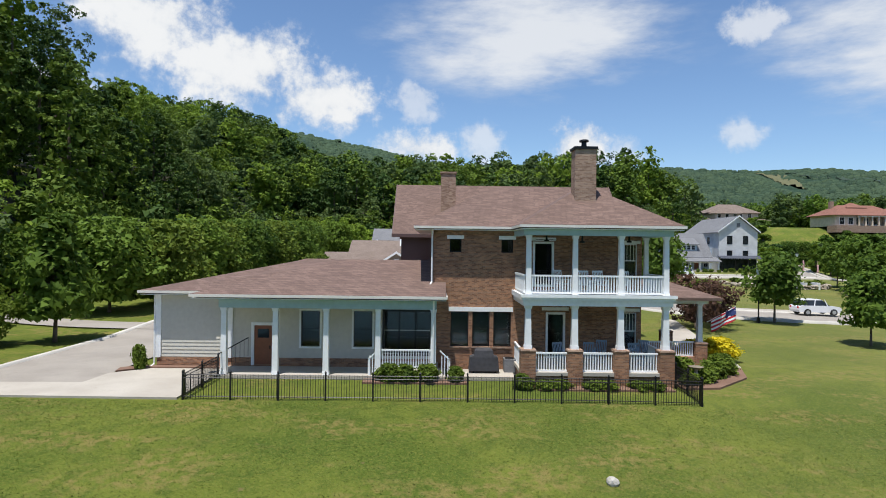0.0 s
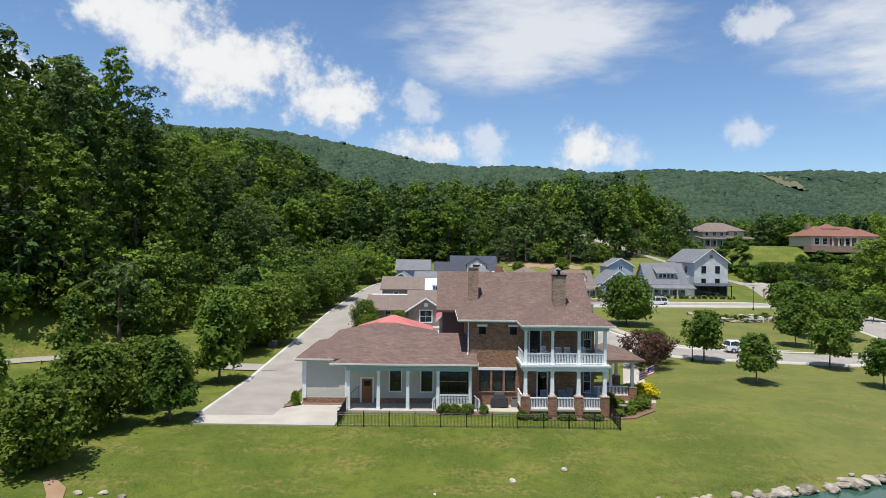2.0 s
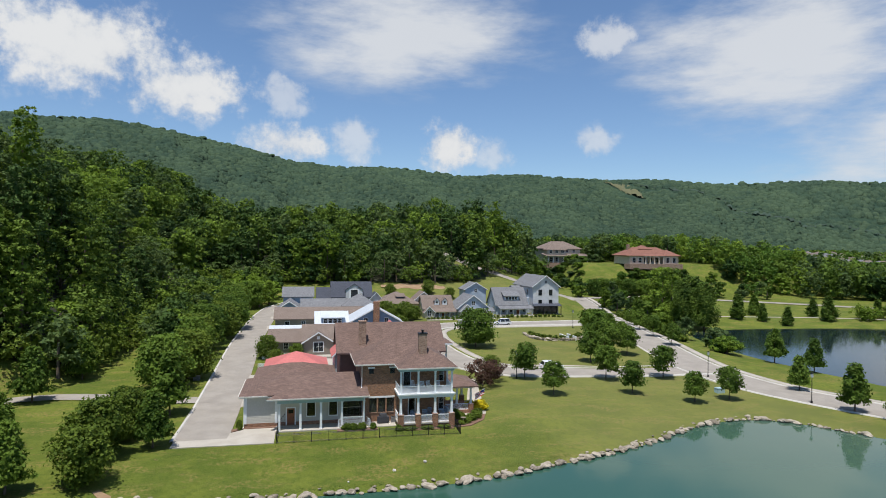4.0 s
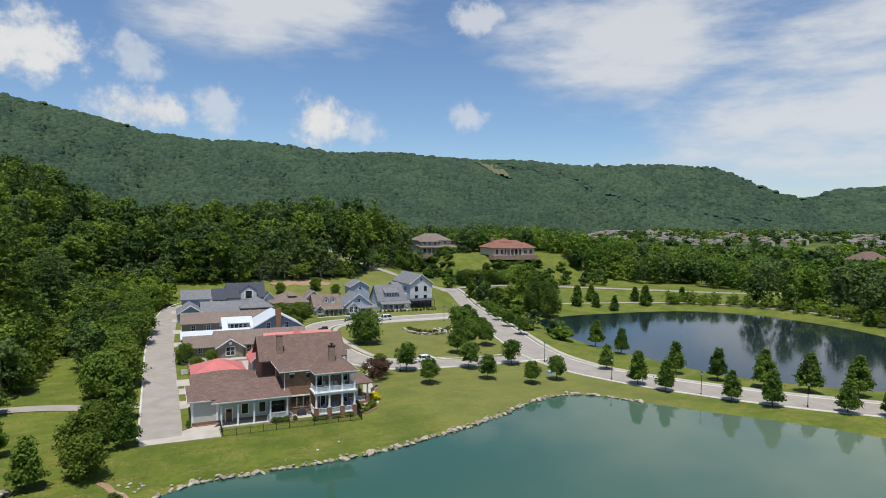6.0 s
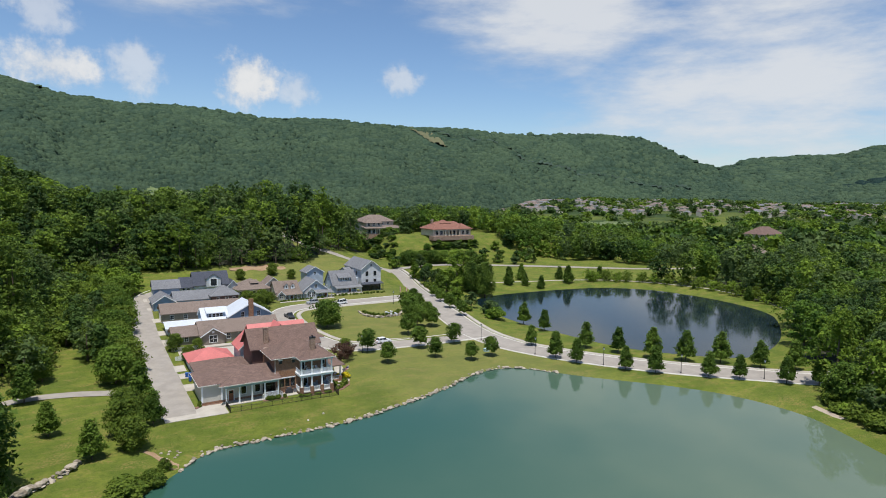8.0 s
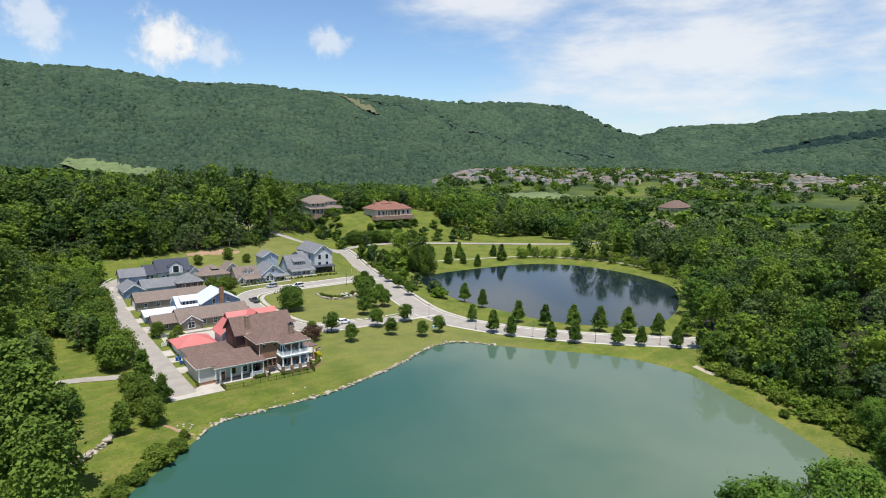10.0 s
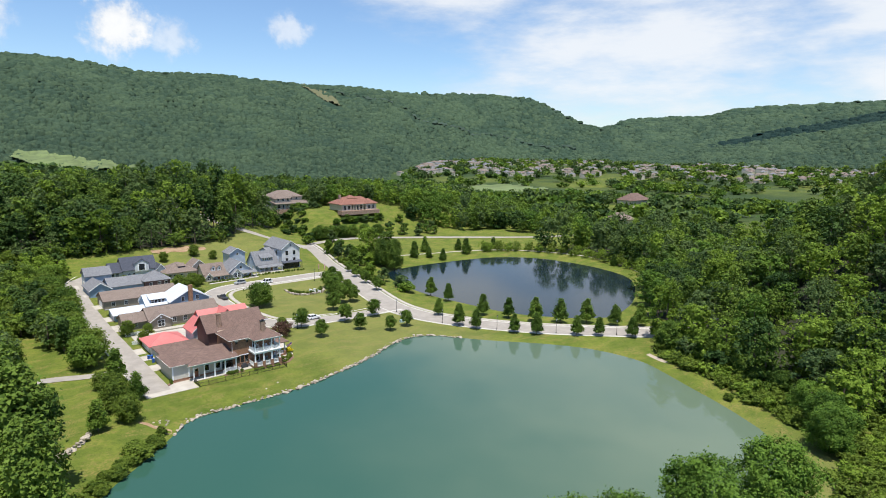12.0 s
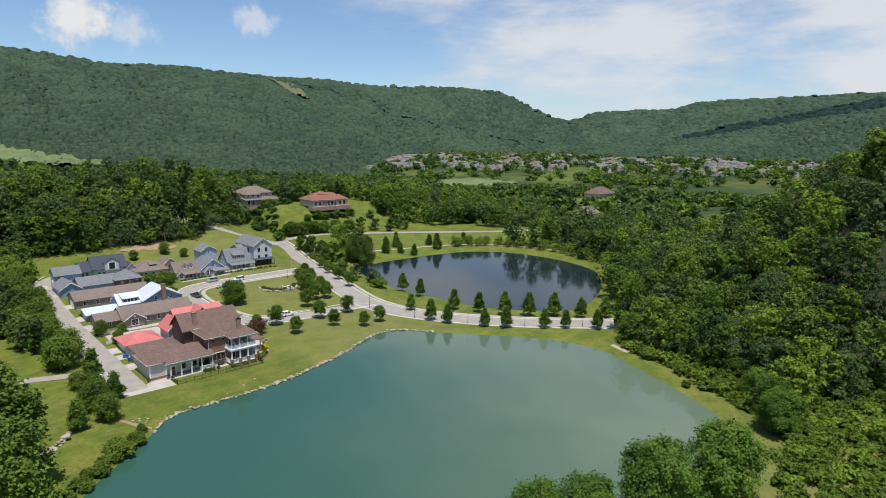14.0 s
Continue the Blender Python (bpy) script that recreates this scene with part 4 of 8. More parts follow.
def main_house():
    h = thing("main_house", (0, 40, 0), "two-storey brick house with white double porch and low grey wing", "house")
    # two-storey brick block
    front = [(0.5, 1.5, 1.35, 3.3), (1.72, 2.68, 1.35, 3.3), (2.9, 3.88, 1.35, 3.3), (0.4, 1.06, 6.62, 7.36), (3.3, 3.96, 6.62, 7.36),
             (5.08, 6.22, 4.75, 7.25), (5.85, 6.9, 0.75, 3.3), (10.2, 10.95, 5.3, 7.2), (10.2, 10.95, 1.25, 3.35)]
    part("wall", wall_with_holes(Shape(), -0.5, 11.2, 35.0, 35.3, -0.4, 7.9, front), BRICK, h)
    boxes("wall", BRICK, h, (-0.5, -0.2, 35.3, 46.0, -0.4, 7.9), (10.9, 11.2, 35.3, 46.0, -0.4, 7.9))
    part("floor", Shape().box(-0.2, 10.9, 35.3, 46, 4.2, 4.45), DARK, h)
    part("inner_wall", Shape().box(-0.2, 10.9, 38.6, 38.7, 0.2, 7.8), DARK, h)
    part("ceiling", Shape().box(-0.5, 11.2, 35.0, 46, 7.9, 8.0), WHITE, h)
    # openings of the front wall
    for u0, u1, z0, z1 in front:
        small = z1 - z0 < 1
        if u0 in (5.08, 5.85):
            s = Shape()
            wall_with_holes(s, u0 - 0.02, u1 + 0.02, 34.93, 35.1, z0, z1 + 0.02, [(u0 + 0.1, u1 - 0.1, z0 + 0.12, z1 - 0.1)])
            d = part("door", s, WHITE, h, "white framed glass door")
            g = part("pane", Shape().box(u0 + 0.1, u1 - 0.1, 35.0, 35.012, z0 + 0.12, z1 - 0.1), GLASS, d)
            g.visible_shadow = False
            part("handle", Shape().box(u1 - 0.2, u1 - 0.16, 34.87, 34.93, z0 + 0.95, z0 + 1.15), IRON, d)
        else:
            s = Shape()
            wall_with_holes(s, u0, u1, 35.08, 35.16, z0, z1, [(u0 + 0.06, u1 - 0.06, z0 + 0.06, z1 - 0.06)])
            wf = part("window", s, IRON if small or u0 < 4 else WHITE, h)
            g = part("pane", Shape().box(u0 + 0.06, u1 - 0.06, 35.11, 35.122, z0 + 0.06, z1 - 0.06), GLASS, wf)
            g.visible_shadow = False
            if not small:
                s = Shape()
                s.box(u0 + 0.06, u1 - 0.06, 35.085, 35.105, (z0 + z1) / 2 - 0.03, (z0 + z1) / 2 + 0.03)
                for k in (1, 2, 3):
                    c = u0 + (u1 - u0) * k / 4
                    s.box(c - 0.012, c + 0.012, 35.09, 35.105, (z0 + z1) / 2, z1 - 0.06)
                part("glazing_bar", s, IRON if u0 < 4 else WHITE, wf)
                part("sill", Shape().box(u0 - 0.05, u1 + 0.05, 34.92, 35.05, z0 - 0.08, z0), BRICK_TAN, wf)
                # dark sheet added behind the pane, in place of an unlit room
                part("curtain", Shape().box(u0 + 0.08, u1 - 0.08, 35.25, 35.28, z0 + 0.1, z1 - 0.1), COVER, wf, "dark sheet filling the window behind the pane")
    for u0, u1, z0, z1 in ((0.38, 3.98, 3.32, 3.56), (0.25, 1.2, 7.36, 7.56), (3.15, 4.1, 7.36, 7.56), (5.6, 7.1, 3.42, 3.6), (10.05, 11.1, 7.2, 7.4), (10.05, 11.1, 3.4, 3.58), (4.95, 6.35, 7.32, 7.5)):
        part("lintel", Shape().box(u0, u1, 34.94, 35.02, z0, z1), WHITE, h, "pale stone lintel")
    # soldier course under the eaves
    part("band", Shape().box(-0.5, 4.2, 34.965, 35.0, 7.55, 7.75), BRICK, h)
    # roofs
    part("roof", hip_roof(Shape(), -1.55, 11.95, 34.4, 43.8, 8.06, 10.75, 0.16), SHINGLE, h)
    part("porch_roof", hip_roof(Shape(), 3.8, 11.94, 30.85, 41.0, 8.075, 10.45, 0.16), SHINGLE, h)
    boxes("fascia", CREAM, h, (-1.6, 3.75, 34.32, 34.42, 7.92, 8.05), (3.75, 12.0, 30.77, 30.87, 7.92, 8.05), (-1.6, -1.5, 34.42, 43.8, 7.92, 8.05),
          (3.75, 3.85, 30.87, 34.42, 7.92, 8.05), (11.9, 12.0, 30.87, 43.8, 7.92, 8.05))
    boxes("soffit", WHITE, h, (-1.5, 3.85, 34.42, 35.0, 7.84, 7.88), (-1.5, -0.5, 35.0, 43.6, 7.84, 7.88), (3.85, 11.9, 30.87, 35.0, 7.84, 7.88), (11.2, 11.9, 35.0, 43.6, 7.84, 7.88))
    # rear block with the high gable roof
    part("wall", gable_walls(Shape(), -2.9, 12.9, 45.6, 54.4, -0.4, 8.2, 11.8, True), SIDE_DARK, h)
    part("roof", gable_roof(Shape(), -2.9, 12.9, 45.6, 54.4, 8.32, 11.9, True, 0.6), SHINGLE, h)
    s = Shape()
    for x in (-3.56, 13.5):
        s.slab([(x, 45.0, 7.86), (x + 0.06, 45.0, 7.86), (x + 0.06, 50.0, 11.93), (x, 50.0, 11.93)], 0.26)
        s.slab([(x + 0.06, 55.0, 7.86), (x, 55.0, 7.86), (x, 50.0, 11.93), (x + 0.06, 50.0, 11.93)], 0.26)
    s.box(-3.5, 13.5, 44.93, 45.0, 7.6, 7.85)
    part("fascia", s, SIDE_DARK, h)
    part("wall", Shape().box(-0.45, 11.15, 43.5, 45.7, -0.4, 8.1), BRICK, h)
    # rear balcony bay to the east
    part("wall", Shape().box(12.9, 14.3, 47.2, 52.8, -0.4, 5.2), SIDE_PALE, h)
    porch_posts(h, [(14.1, 47.4), (14.1, 52.6)], 5.2, 8.5, 0.24)
    part("bay_roof", hip_roof(Shape(), 11.5, 15.0, 46.4, 53.6, 8.75, 9.35), SHINGLE, h)
    part("fascia", Shape().box(11.5, 15.02, 46.38, 53.62, 8.5, 8.74), WHITE, h)
    # chimneys
    for x0, x1, y0, y1, z0, z1, pot in ((6.98, 8.1, 33.2, 34.15, 8.3, 12.2, True), (-0.02, 1.06, 46.2, 47.2, 8.2, 12.4, False)):
        c = part("chimney", Shape().box(x0, x1, y0, y1, z0, z1), BRICK_TAN, h, "tall brick chimney")
        part("crown", Shape().box(x0 - 0.07, x1 + 0.07, y0 - 0.07, y1 + 0.07, z1, z1 + 0.13), IRON if pot else BRICK_TAN, c)
        if pot:
            xm, ym = (x0 + x1) / 2, (y0 + y1) / 2
            part("flue", Shape().tube((xm, ym, z1 + 0.1), (xm, ym, z1 + 0.45), 0.16, 0.13, 12).tube((xm, ym, z1 + 0.45), (xm, ym, z1 + 0.55), 0.26, 0.24, 12), IRON, c)
    # downpipes and gutters
    for x, y, z0, z1 in ((-0.58, 34.75, 4.9, 7.85), (-0.45, 32.55, 0.3, 4.2), (-15.9, 34.9, 0.2, 4.1)):
        part("downpipe", Shape().tube((x, y, z0), (x, y, z1), 0.05, 0.05, 8).tube((x, y, z0 + 0.05), (x - 0.1, y - 0.25, z0 - 0.1), 0.05, 0.05, 8), WHITE, h)
    # double porch
    part("porch_floor", Shape().box(3.95, 11.55, 31.1, 35.0, 0.55, 0.72), CONCRETE, h)
    part("porch_base", Shape().box(4.05, 11.45, 31.25, 34.99, -0.5, 0.55), BRICK, h)
    s = Shape().box(3.9, 11.6, 31.05, 35.0, 4.3, 4.56)
    s.box(3.84, 11.66, 30.99, 31.05, 4.44, 4.6)
    part("balcony_floor", s, WHITE, h)
    boxes("porch_beam", WHITE, h, (4.0, 11.5, 31.15, 31.5, 4.02, 4.3), (4.0, 4.3, 31.5, 35, 4.02, 4.3), (11.2, 11.5, 31.5, 35, 4.02, 4.3))
    boxes("porch_beam", TEAL, h, (4.0, 11.5, 31.15, 31.5, 7.54, 7.84), (4.0, 4.3, 31.5, 35, 7.54, 7.84), (11.2, 11.5, 31.5, 35, 7.54, 7.84), label="pale teal porch beam")
    cols = (4.28, 6.62, 8.93, 11.2)
    for x in cols:
        brick_pier(h, x, 31.4, -0.4, 1.86, 0.72)
    porch_posts(h, [(x, 31.4) for x in cols], 1.86, 4.02, 0.30)
    porch_posts(h, [(x, 31.4) for x in cols], 4.56, 7.54, 0.25)
    porch_posts(h, [(11.3, 34.6)], 4.56, 7.54, 0.22)
    for a, b in zip(cols, cols[1:]):
        railing(h, a + 0.36, b - 0.36, 31.4, 0.66, 1.02)
        railing(h, a + 0.14, b - 0.14, 31.4, 4.56, 1.0)
    railing(h, 31.5, 34.9, 4.1, 4.56, 1.0, along_x=False)
    railing(h, 31.5, 34.5, 11.35, 4.56, 1.0, along_x=False)
    railing(h, 31.7, 34.9, 11.4, 0.66, 1.02, along_x=False)
    railing(h, 31.7, 34.9, 4.1, 0.66, 1.02, along_x=False)
    for x, z in ((7.4, 7.3), (9.9, 7.35), (7.4, 4.0), (9.9, 4.0), (5.4, 4.0), (5.5, 7.35)):
        lamp = part("ceiling_fan", Shape().tube((x, 33.2, z - 0.02), (x, 33.2, z + 0.3), 0.06, 0.04, 8).tube((x, 33.2, z - 0.1), (x, 33.2, z), 0.14, 0.12, 12), IRON, h, "dark porch ceiling fan")
        s = Shape()
        for k in range(5):
            w = k * 1.2566
            s.slab([(x + 0.1 * math.cos(w - 0.4), 33.2 + 0.1 * math.sin(w - 0.4), z), (x + 0.62 * math.cos(w - 0.1), 33.2 + 0.62 * math.sin(w - 0.1), z),
                    (x + 0.62 * math.cos(w + 0.1), 33.2 + 0.62 * math.sin(w + 0.1), z + 0.01), (x + 0.1 * math.cos(w + 0.4), 33.2 + 0.1 * math.sin(w + 0.4), z + 0.01)], 0.015)
        part("blade", s, DARK, lamp)
    # low wing with a colonnade
    holes = [(-10.45, -9.4, 0.25, 2.45), (-7.82, -6.78, 1.27, 3.27), (-4.9, -3.86, 1.27, 3.27), (-3.2, -0.62, 0.9, 3.27)]
    part("wall", wall_with_holes(Shape(), -15.75, -0.5, 35.0, 35.2, 0.62, 4.1, holes), SIDE_GREY, h, "grey lap-sided wall of the wing")
    part("plinth", wall_with_holes(Shape(), -15.8, -0.5, 34.96, 35.2, -0.5, 0.62, [(-10.45, -9.4, 0.25, 0.62)]), BRICK, h)
    part("wall", Shape().box(-15.75, -15.55, 35.2, 45, -0.5, 4.1), SIDE_GREY, h)
    boxes("inner_wall", DARK, h, (-15.5, -0.5, 38.4, 38.5, 0, 4.1), (-15.5, -0.5, 35.2, 38.4, 0.1, 0.2))
    part("ceiling", Shape().box(-15.8, -0.5, 35.0, 45, 4.1, 4.16), WHITE, h)
    me = bpy.data.meshes.new("siding_board")
    me.from_pydata([(-15.6, 34.962, 0), (-11.5, 34.962, 0), (-11.5, 34.99, 0.2), (-15.6, 34.99, 0.2), (-15.6, 35.0, 0), (-11.5, 35.0, 0), (-11.5, 35.0, 0.2), (-15.6, 35.0, 0.2)], [],
                   [(0, 1, 2, 3), (1, 0, 4, 5), (3, 2, 6, 7), (0, 3, 7, 4), (2, 1, 5, 6)])
    me.materials.append(SIDE_GREY)
    for k in range(17):
        b = new("siding_board", me)
        b.parent = h
        b.location = (-0.0, -40.0, 0.64 + k * 0.2)
    for x0, x1, y0, y1 in ((-15.86, -15.56, 34.9, 35.1), (-11.98, -11.6, 34.9, 35.0)):
        part("corner_board", Shape().box(x0, x1, y0, y1, 0.6, 4.1), WHITE, h)
    # porch floor, beam and columns of the wing
    part("porch_floor", Shape().box(-11.9, 0.2, 32.35, 34.96, -0.4, 0.16), CONCRETE, h)
    boxes("porch_beam", TEAL, h, (-11.6, -0.3, 32.65, 32.95, 3.62, 4.12), (-11.6, -11.3, 32.95, 34.95, 3.62, 4.12), label="pale teal porch beam")
    part("porch_ceiling", Shape().box(-11.6, -0.5, 32.9, 35.0, 4.0, 4.06), WHITE, h)
    porch_posts(h, [(-11.34, 32.8), (-8.67, 32.8), (-6.04, 32.8), (-3.34, 32.8), (-0.45, 32.8)], 0.16, 3.62, 0.28)
    railing(h, -3.15, -0.6, 32.8, 0.5, 1.02)
    railing(h, 32.9, 34.8, -0.35, 0.5, 1.02, along_x=False)
    part("porch_step", Shape().box(-3.3, -0.2, 32.5, 34.9, 0.16, 0.5), CONCRETE, h)
    for x, w in ((-3.85, -3.35), (-0.1, 0.45)):
        s = Shape()
        s.slab([(x, 32.75, 1.0 if x < -1 else 1.5), (w, 32.75, 1.5 if x < -1 else 1.0), (w, 32.85, 1.5 if x < -1 else 1.0), (x, 32.85, 1.0 if x < -1 else 1.5)], 0.08)
        s.box(x if x < -1 else w - 0.1, x + 0.1 if x < -1 else w, 32.75, 32.85, 0.0, 1.05)
        for k in range(3):
            c = x + (w - x) * (k + 0.7) / 3.6
            s.box(c - 0.025, c + 0.025, 32.77, 32.83, 0.15, 1.2)
        part("stair_rail", s, WHITE, h)
    # door and windows of the wing
    s = wall_with_holes(Shape(), -10.58, -9.27, 34.94, 35.02, 0.2, 2.58, [(-10.42, -9.43, 0.2, 2.42)])
    d = part("door", s, WHITE, h, "rust-red front door with a small light in a white frame")
    part("leaf", wall_with_holes(Shape(), -10.42, -9.43, 35.03, 35.1, 0.22, 2.42, [(-10.25, -9.6, 1.72, 2.22)]), RED_DOOR, d, "rust-red door leaf")
    part("light", Shape().box(-10.25, -9.6, 35.05, 35.06, 1.72, 2.22), PANE, d)
    part("handle", Shape().box(-9.58, -9.52, 34.98, 35.03, 1.1, 1.3), IRON, d)
    for u0, u1 in ((-7.82, -6.78), (-4.9, -3.86)):
        s = wall_with_holes(Shape(), u0 - 0.1, u1 + 0.1, 34.93, 35.02, 1.17, 3.37, [(u0, u1, 1.27, 3.27)])
        wf = part("window", s, WHITE, h)
        g = part("pane", Shape().box(u0, u1, 35.06, 35.072, 1.27, 3.27), GLASS, wf)
        g.visible_shadow = False
        part("glazing_bar", Shape().box(u0, u1, 35.0, 35.04, 2.24, 2.3).box(u0, u0 + 0.05, 35.0, 35.05, 1.27, 3.27).box(u1 - 0.05, u1, 35.0, 35.05, 1.27, 3.27), IRON, wf)
    s = wall_with_holes(Shape(), -3.3, -0.55, 34.93, 35.02, 0.8, 3.37, [(-3.2, -2.4, 0.9, 3.27), (-2.3, -1.5, 0.9, 3.27), (-1.4, -0.65, 0.9, 3.27)])
    wf = part("window", s, IRON, h, "dark-framed glazed porch doors")
    g = part("pane", Shape().box(-3.2, -0.65, 35.06, 35.072, 0.9, 3.27), GLASS, wf)
    g.visible_shadow = False
    part("glazing_bar", Shape().box(-3.2, -0.65, 34.95, 35.0, 2.2, 2.25), SIDE_GREY, wf)
    # wing roof: hipped, with the porch roof running on in front
    ridge_y, ridge_z, k = 40.0, 6.05, (6.05 - 4.35) / (40.0 - 32.25)
    zf = 4.35 + k * (34.5 - 32.25)
    s = Shape()
    s.slab([(-12.95, 32.25, 4.35), (0.2, 32.25, 4.35), (0.2, 34.95, 4.35 + k * 2.7), (-0.52, 34.95, 4.35 + k * 2.7), (-0.52, ridge_y, ridge_z), (-6.0, ridge_y, ridge_z)], 0.14)
    s.slab([(-16.55, 34.4, 4.35), (-12.0, 34.4, 4.36), (-12.95, 32.25, 4.352), (-6.0, ridge_y, ridge_z + 0.002), (-9.5, 41.6, 5.9)], 0.14)
    s.slab([(-16.55, 45.5, 4.35), (-16.55, 34.4, 4.35), (-9.5, 41.6, 5.9)], 0.14)
    s.slab([(-0.52, 45.5, 4.35), (-16.55, 45.5, 4.35), (-9.5, 41.6, 5.9), (-6.0, ridge_y, ridge_z), (-0.52, ridge_y, ridge_z)], 0.14)
    part("roof", s, SHINGLE, h, "red-brown shingle roof of the low wing")
    part("roof", hip_roof(Shape(), -15.6, -3.4, 44.2, 54.2, 4.33, 5.9, 0.14), SHINGLE, h)
    boxes("fascia", CREAM, h, (-12.98, 0.24, 32.17, 32.25, 4.19, 4.33), (0.2, 0.26, 32.25, 35.0, 4.19, 4.33), (-16.6, -12.9, 34.32, 34.4, 4.19, 4.33), (-16.62, -16.55, 34.4, 45.5, 4.19, 4.33))
    boxes("soffit", WHITE, h, (-16.5, -12.0, 34.4, 35.0, 4.1, 4.13), (-12.9, 0.2, 32.25, 32.7, 4.1, 4.13), (-16.5, -15.75, 35.0, 45.4, 4.1, 4.13))
    part("wall", Shape().box(-14.9, -4.0, 45.0, 53.6, -0.5, 4.2), SIDE_GREY, h)
    # side porch to the east
    part("porch_base", Shape().box(11.2, 15.6, 37.0, 43.0, -0.5, 0.55), BRICK, h)
    part("porch_roof", hip_roof(Shape(), 10.8, 16.5, 36.4, 43.4, 4.1, 5.1, 0.16), SHINGLE, h)
    boxes("porch_beam", WHITE, h, (11.2, 15.9, 37.0, 37.25, 3.7, 4.0), (15.65, 15.9, 37.25, 43, 3.7, 4.0))
    for y in (37.3, 42.6):
        brick_pier(h, 15.5, y, -0.4, 1.4, 0.7)
    porch_posts(h, [(15.5, 37.3), (15.5, 42.6), (13.4, 37.3)], 1.4, 3.7, 0.26)
    railing(h, 11.6, 15.1, 37.2, 0.5, 0.95)
    return h


main_house()


# ---- neighbouring houses ----
def on(x, y):
    return level(x, y)


def door(house, face, u, w, z, wide=1.0, tall=2.1, mat=RED_DOOR):
    s = wall_with_holes(Shape(), u - wide / 2 - 0.12, u + wide / 2 + 0.12, -0.06, 0.02, z, z + tall + 0.12, [(u - wide / 2, u + wide / 2, z, z + tall)])
    d = part("door", turned(s, face, w), WHITE, house)
    part("leaf", rect(Shape(), face, u - wide / 2, u + wide / 2, w, z, z + tall, 0.0, 0.03), mat, d)


def front_porch(house, x0, x1, y, depth, z, roof_z, n, roof, posts=WHITE):
    """A porch along a south wall at y: floor, lean-to roof, beam and columns."""
    part("porch_floor", Shape().box(x0, x1, y - depth, y, z - 0.6, z + 0.25), CONCRETE, house)
    part("porch_roof", Shape().slab([(x0 - 0.3, y - depth - 0.4, roof_z), (x1 + 0.3, y - depth - 0.4, roof_z), (x1 + 0.3, y + 0.1, roof_z + 0.9), (x0 - 0.3, y + 0.1, roof_z + 0.9)], 0.16), roof, house)
    part("porch_beam", Shape().box(x0, x1, y - depth + 0.05, y - depth + 0.3, roof_z - 0.35, roof_z - 0.12), WHITE, house)
    porch_posts(house, [(x0 + 0.2 + (x1 - x0 - 0.4) * i / (n - 1), y - depth + 0.18) for i in range(n)], z + 0.25, roof_z - 0.35, 0.22, posts)


def dormer(house, x, y0, y1, z0, ze, zr, wide, wall, roof):
    """A small gabled dormer facing south, running back into the roof."""
    d = part("dormer", gable_walls(Shape(), x - wide / 2, x + wide / 2, y0, y1, z0, ze, zr, False), wall, house)
    part("dormer_roof", gable_roof(Shape(), x - wide / 2, x + wide / 2, y0, y1, ze + 0.08, zr + 0.08, False, 0.22, 0.12), roof, d)
    s = wall_with_holes(Shape(), x - wide * 0.3, x + wide * 0.3, -0.05, 0.02, z0 + 0.35, ze, [(x - wide * 0.2, x + wide * 0.2, z0 + 0.45, ze - 0.1)])
    part("dormer_window", turned(s, "S", y0), WHITE, d)
    part("dormer_pane", Shape().box(x - wide * 0.2, x + wide * 0.2, y0 - 0.015, y0 - 0.003, z0 + 0.45, ze - 0.1), PANE, d)


def verge(house, x0, x1, y, ze, zr, over=0.45):
    """White boards along the slopes of a gable that faces south."""
    xm, k = (x0 + x1) / 2, (zr - ze) / ((x1 - x0) / 2)
    for a in (x0 - over, x1 + over):
        z = ze - k * over
        part("verge_board", Shape().slab([(a, y - over - 0.06, z + 0.14), (a, y - over - 0.002, z + 0.14), (xm, y - over - 0.002, zr + 0.14), (xm, y - over - 0.06, zr + 0.14)], 0.3), WHITE, house)


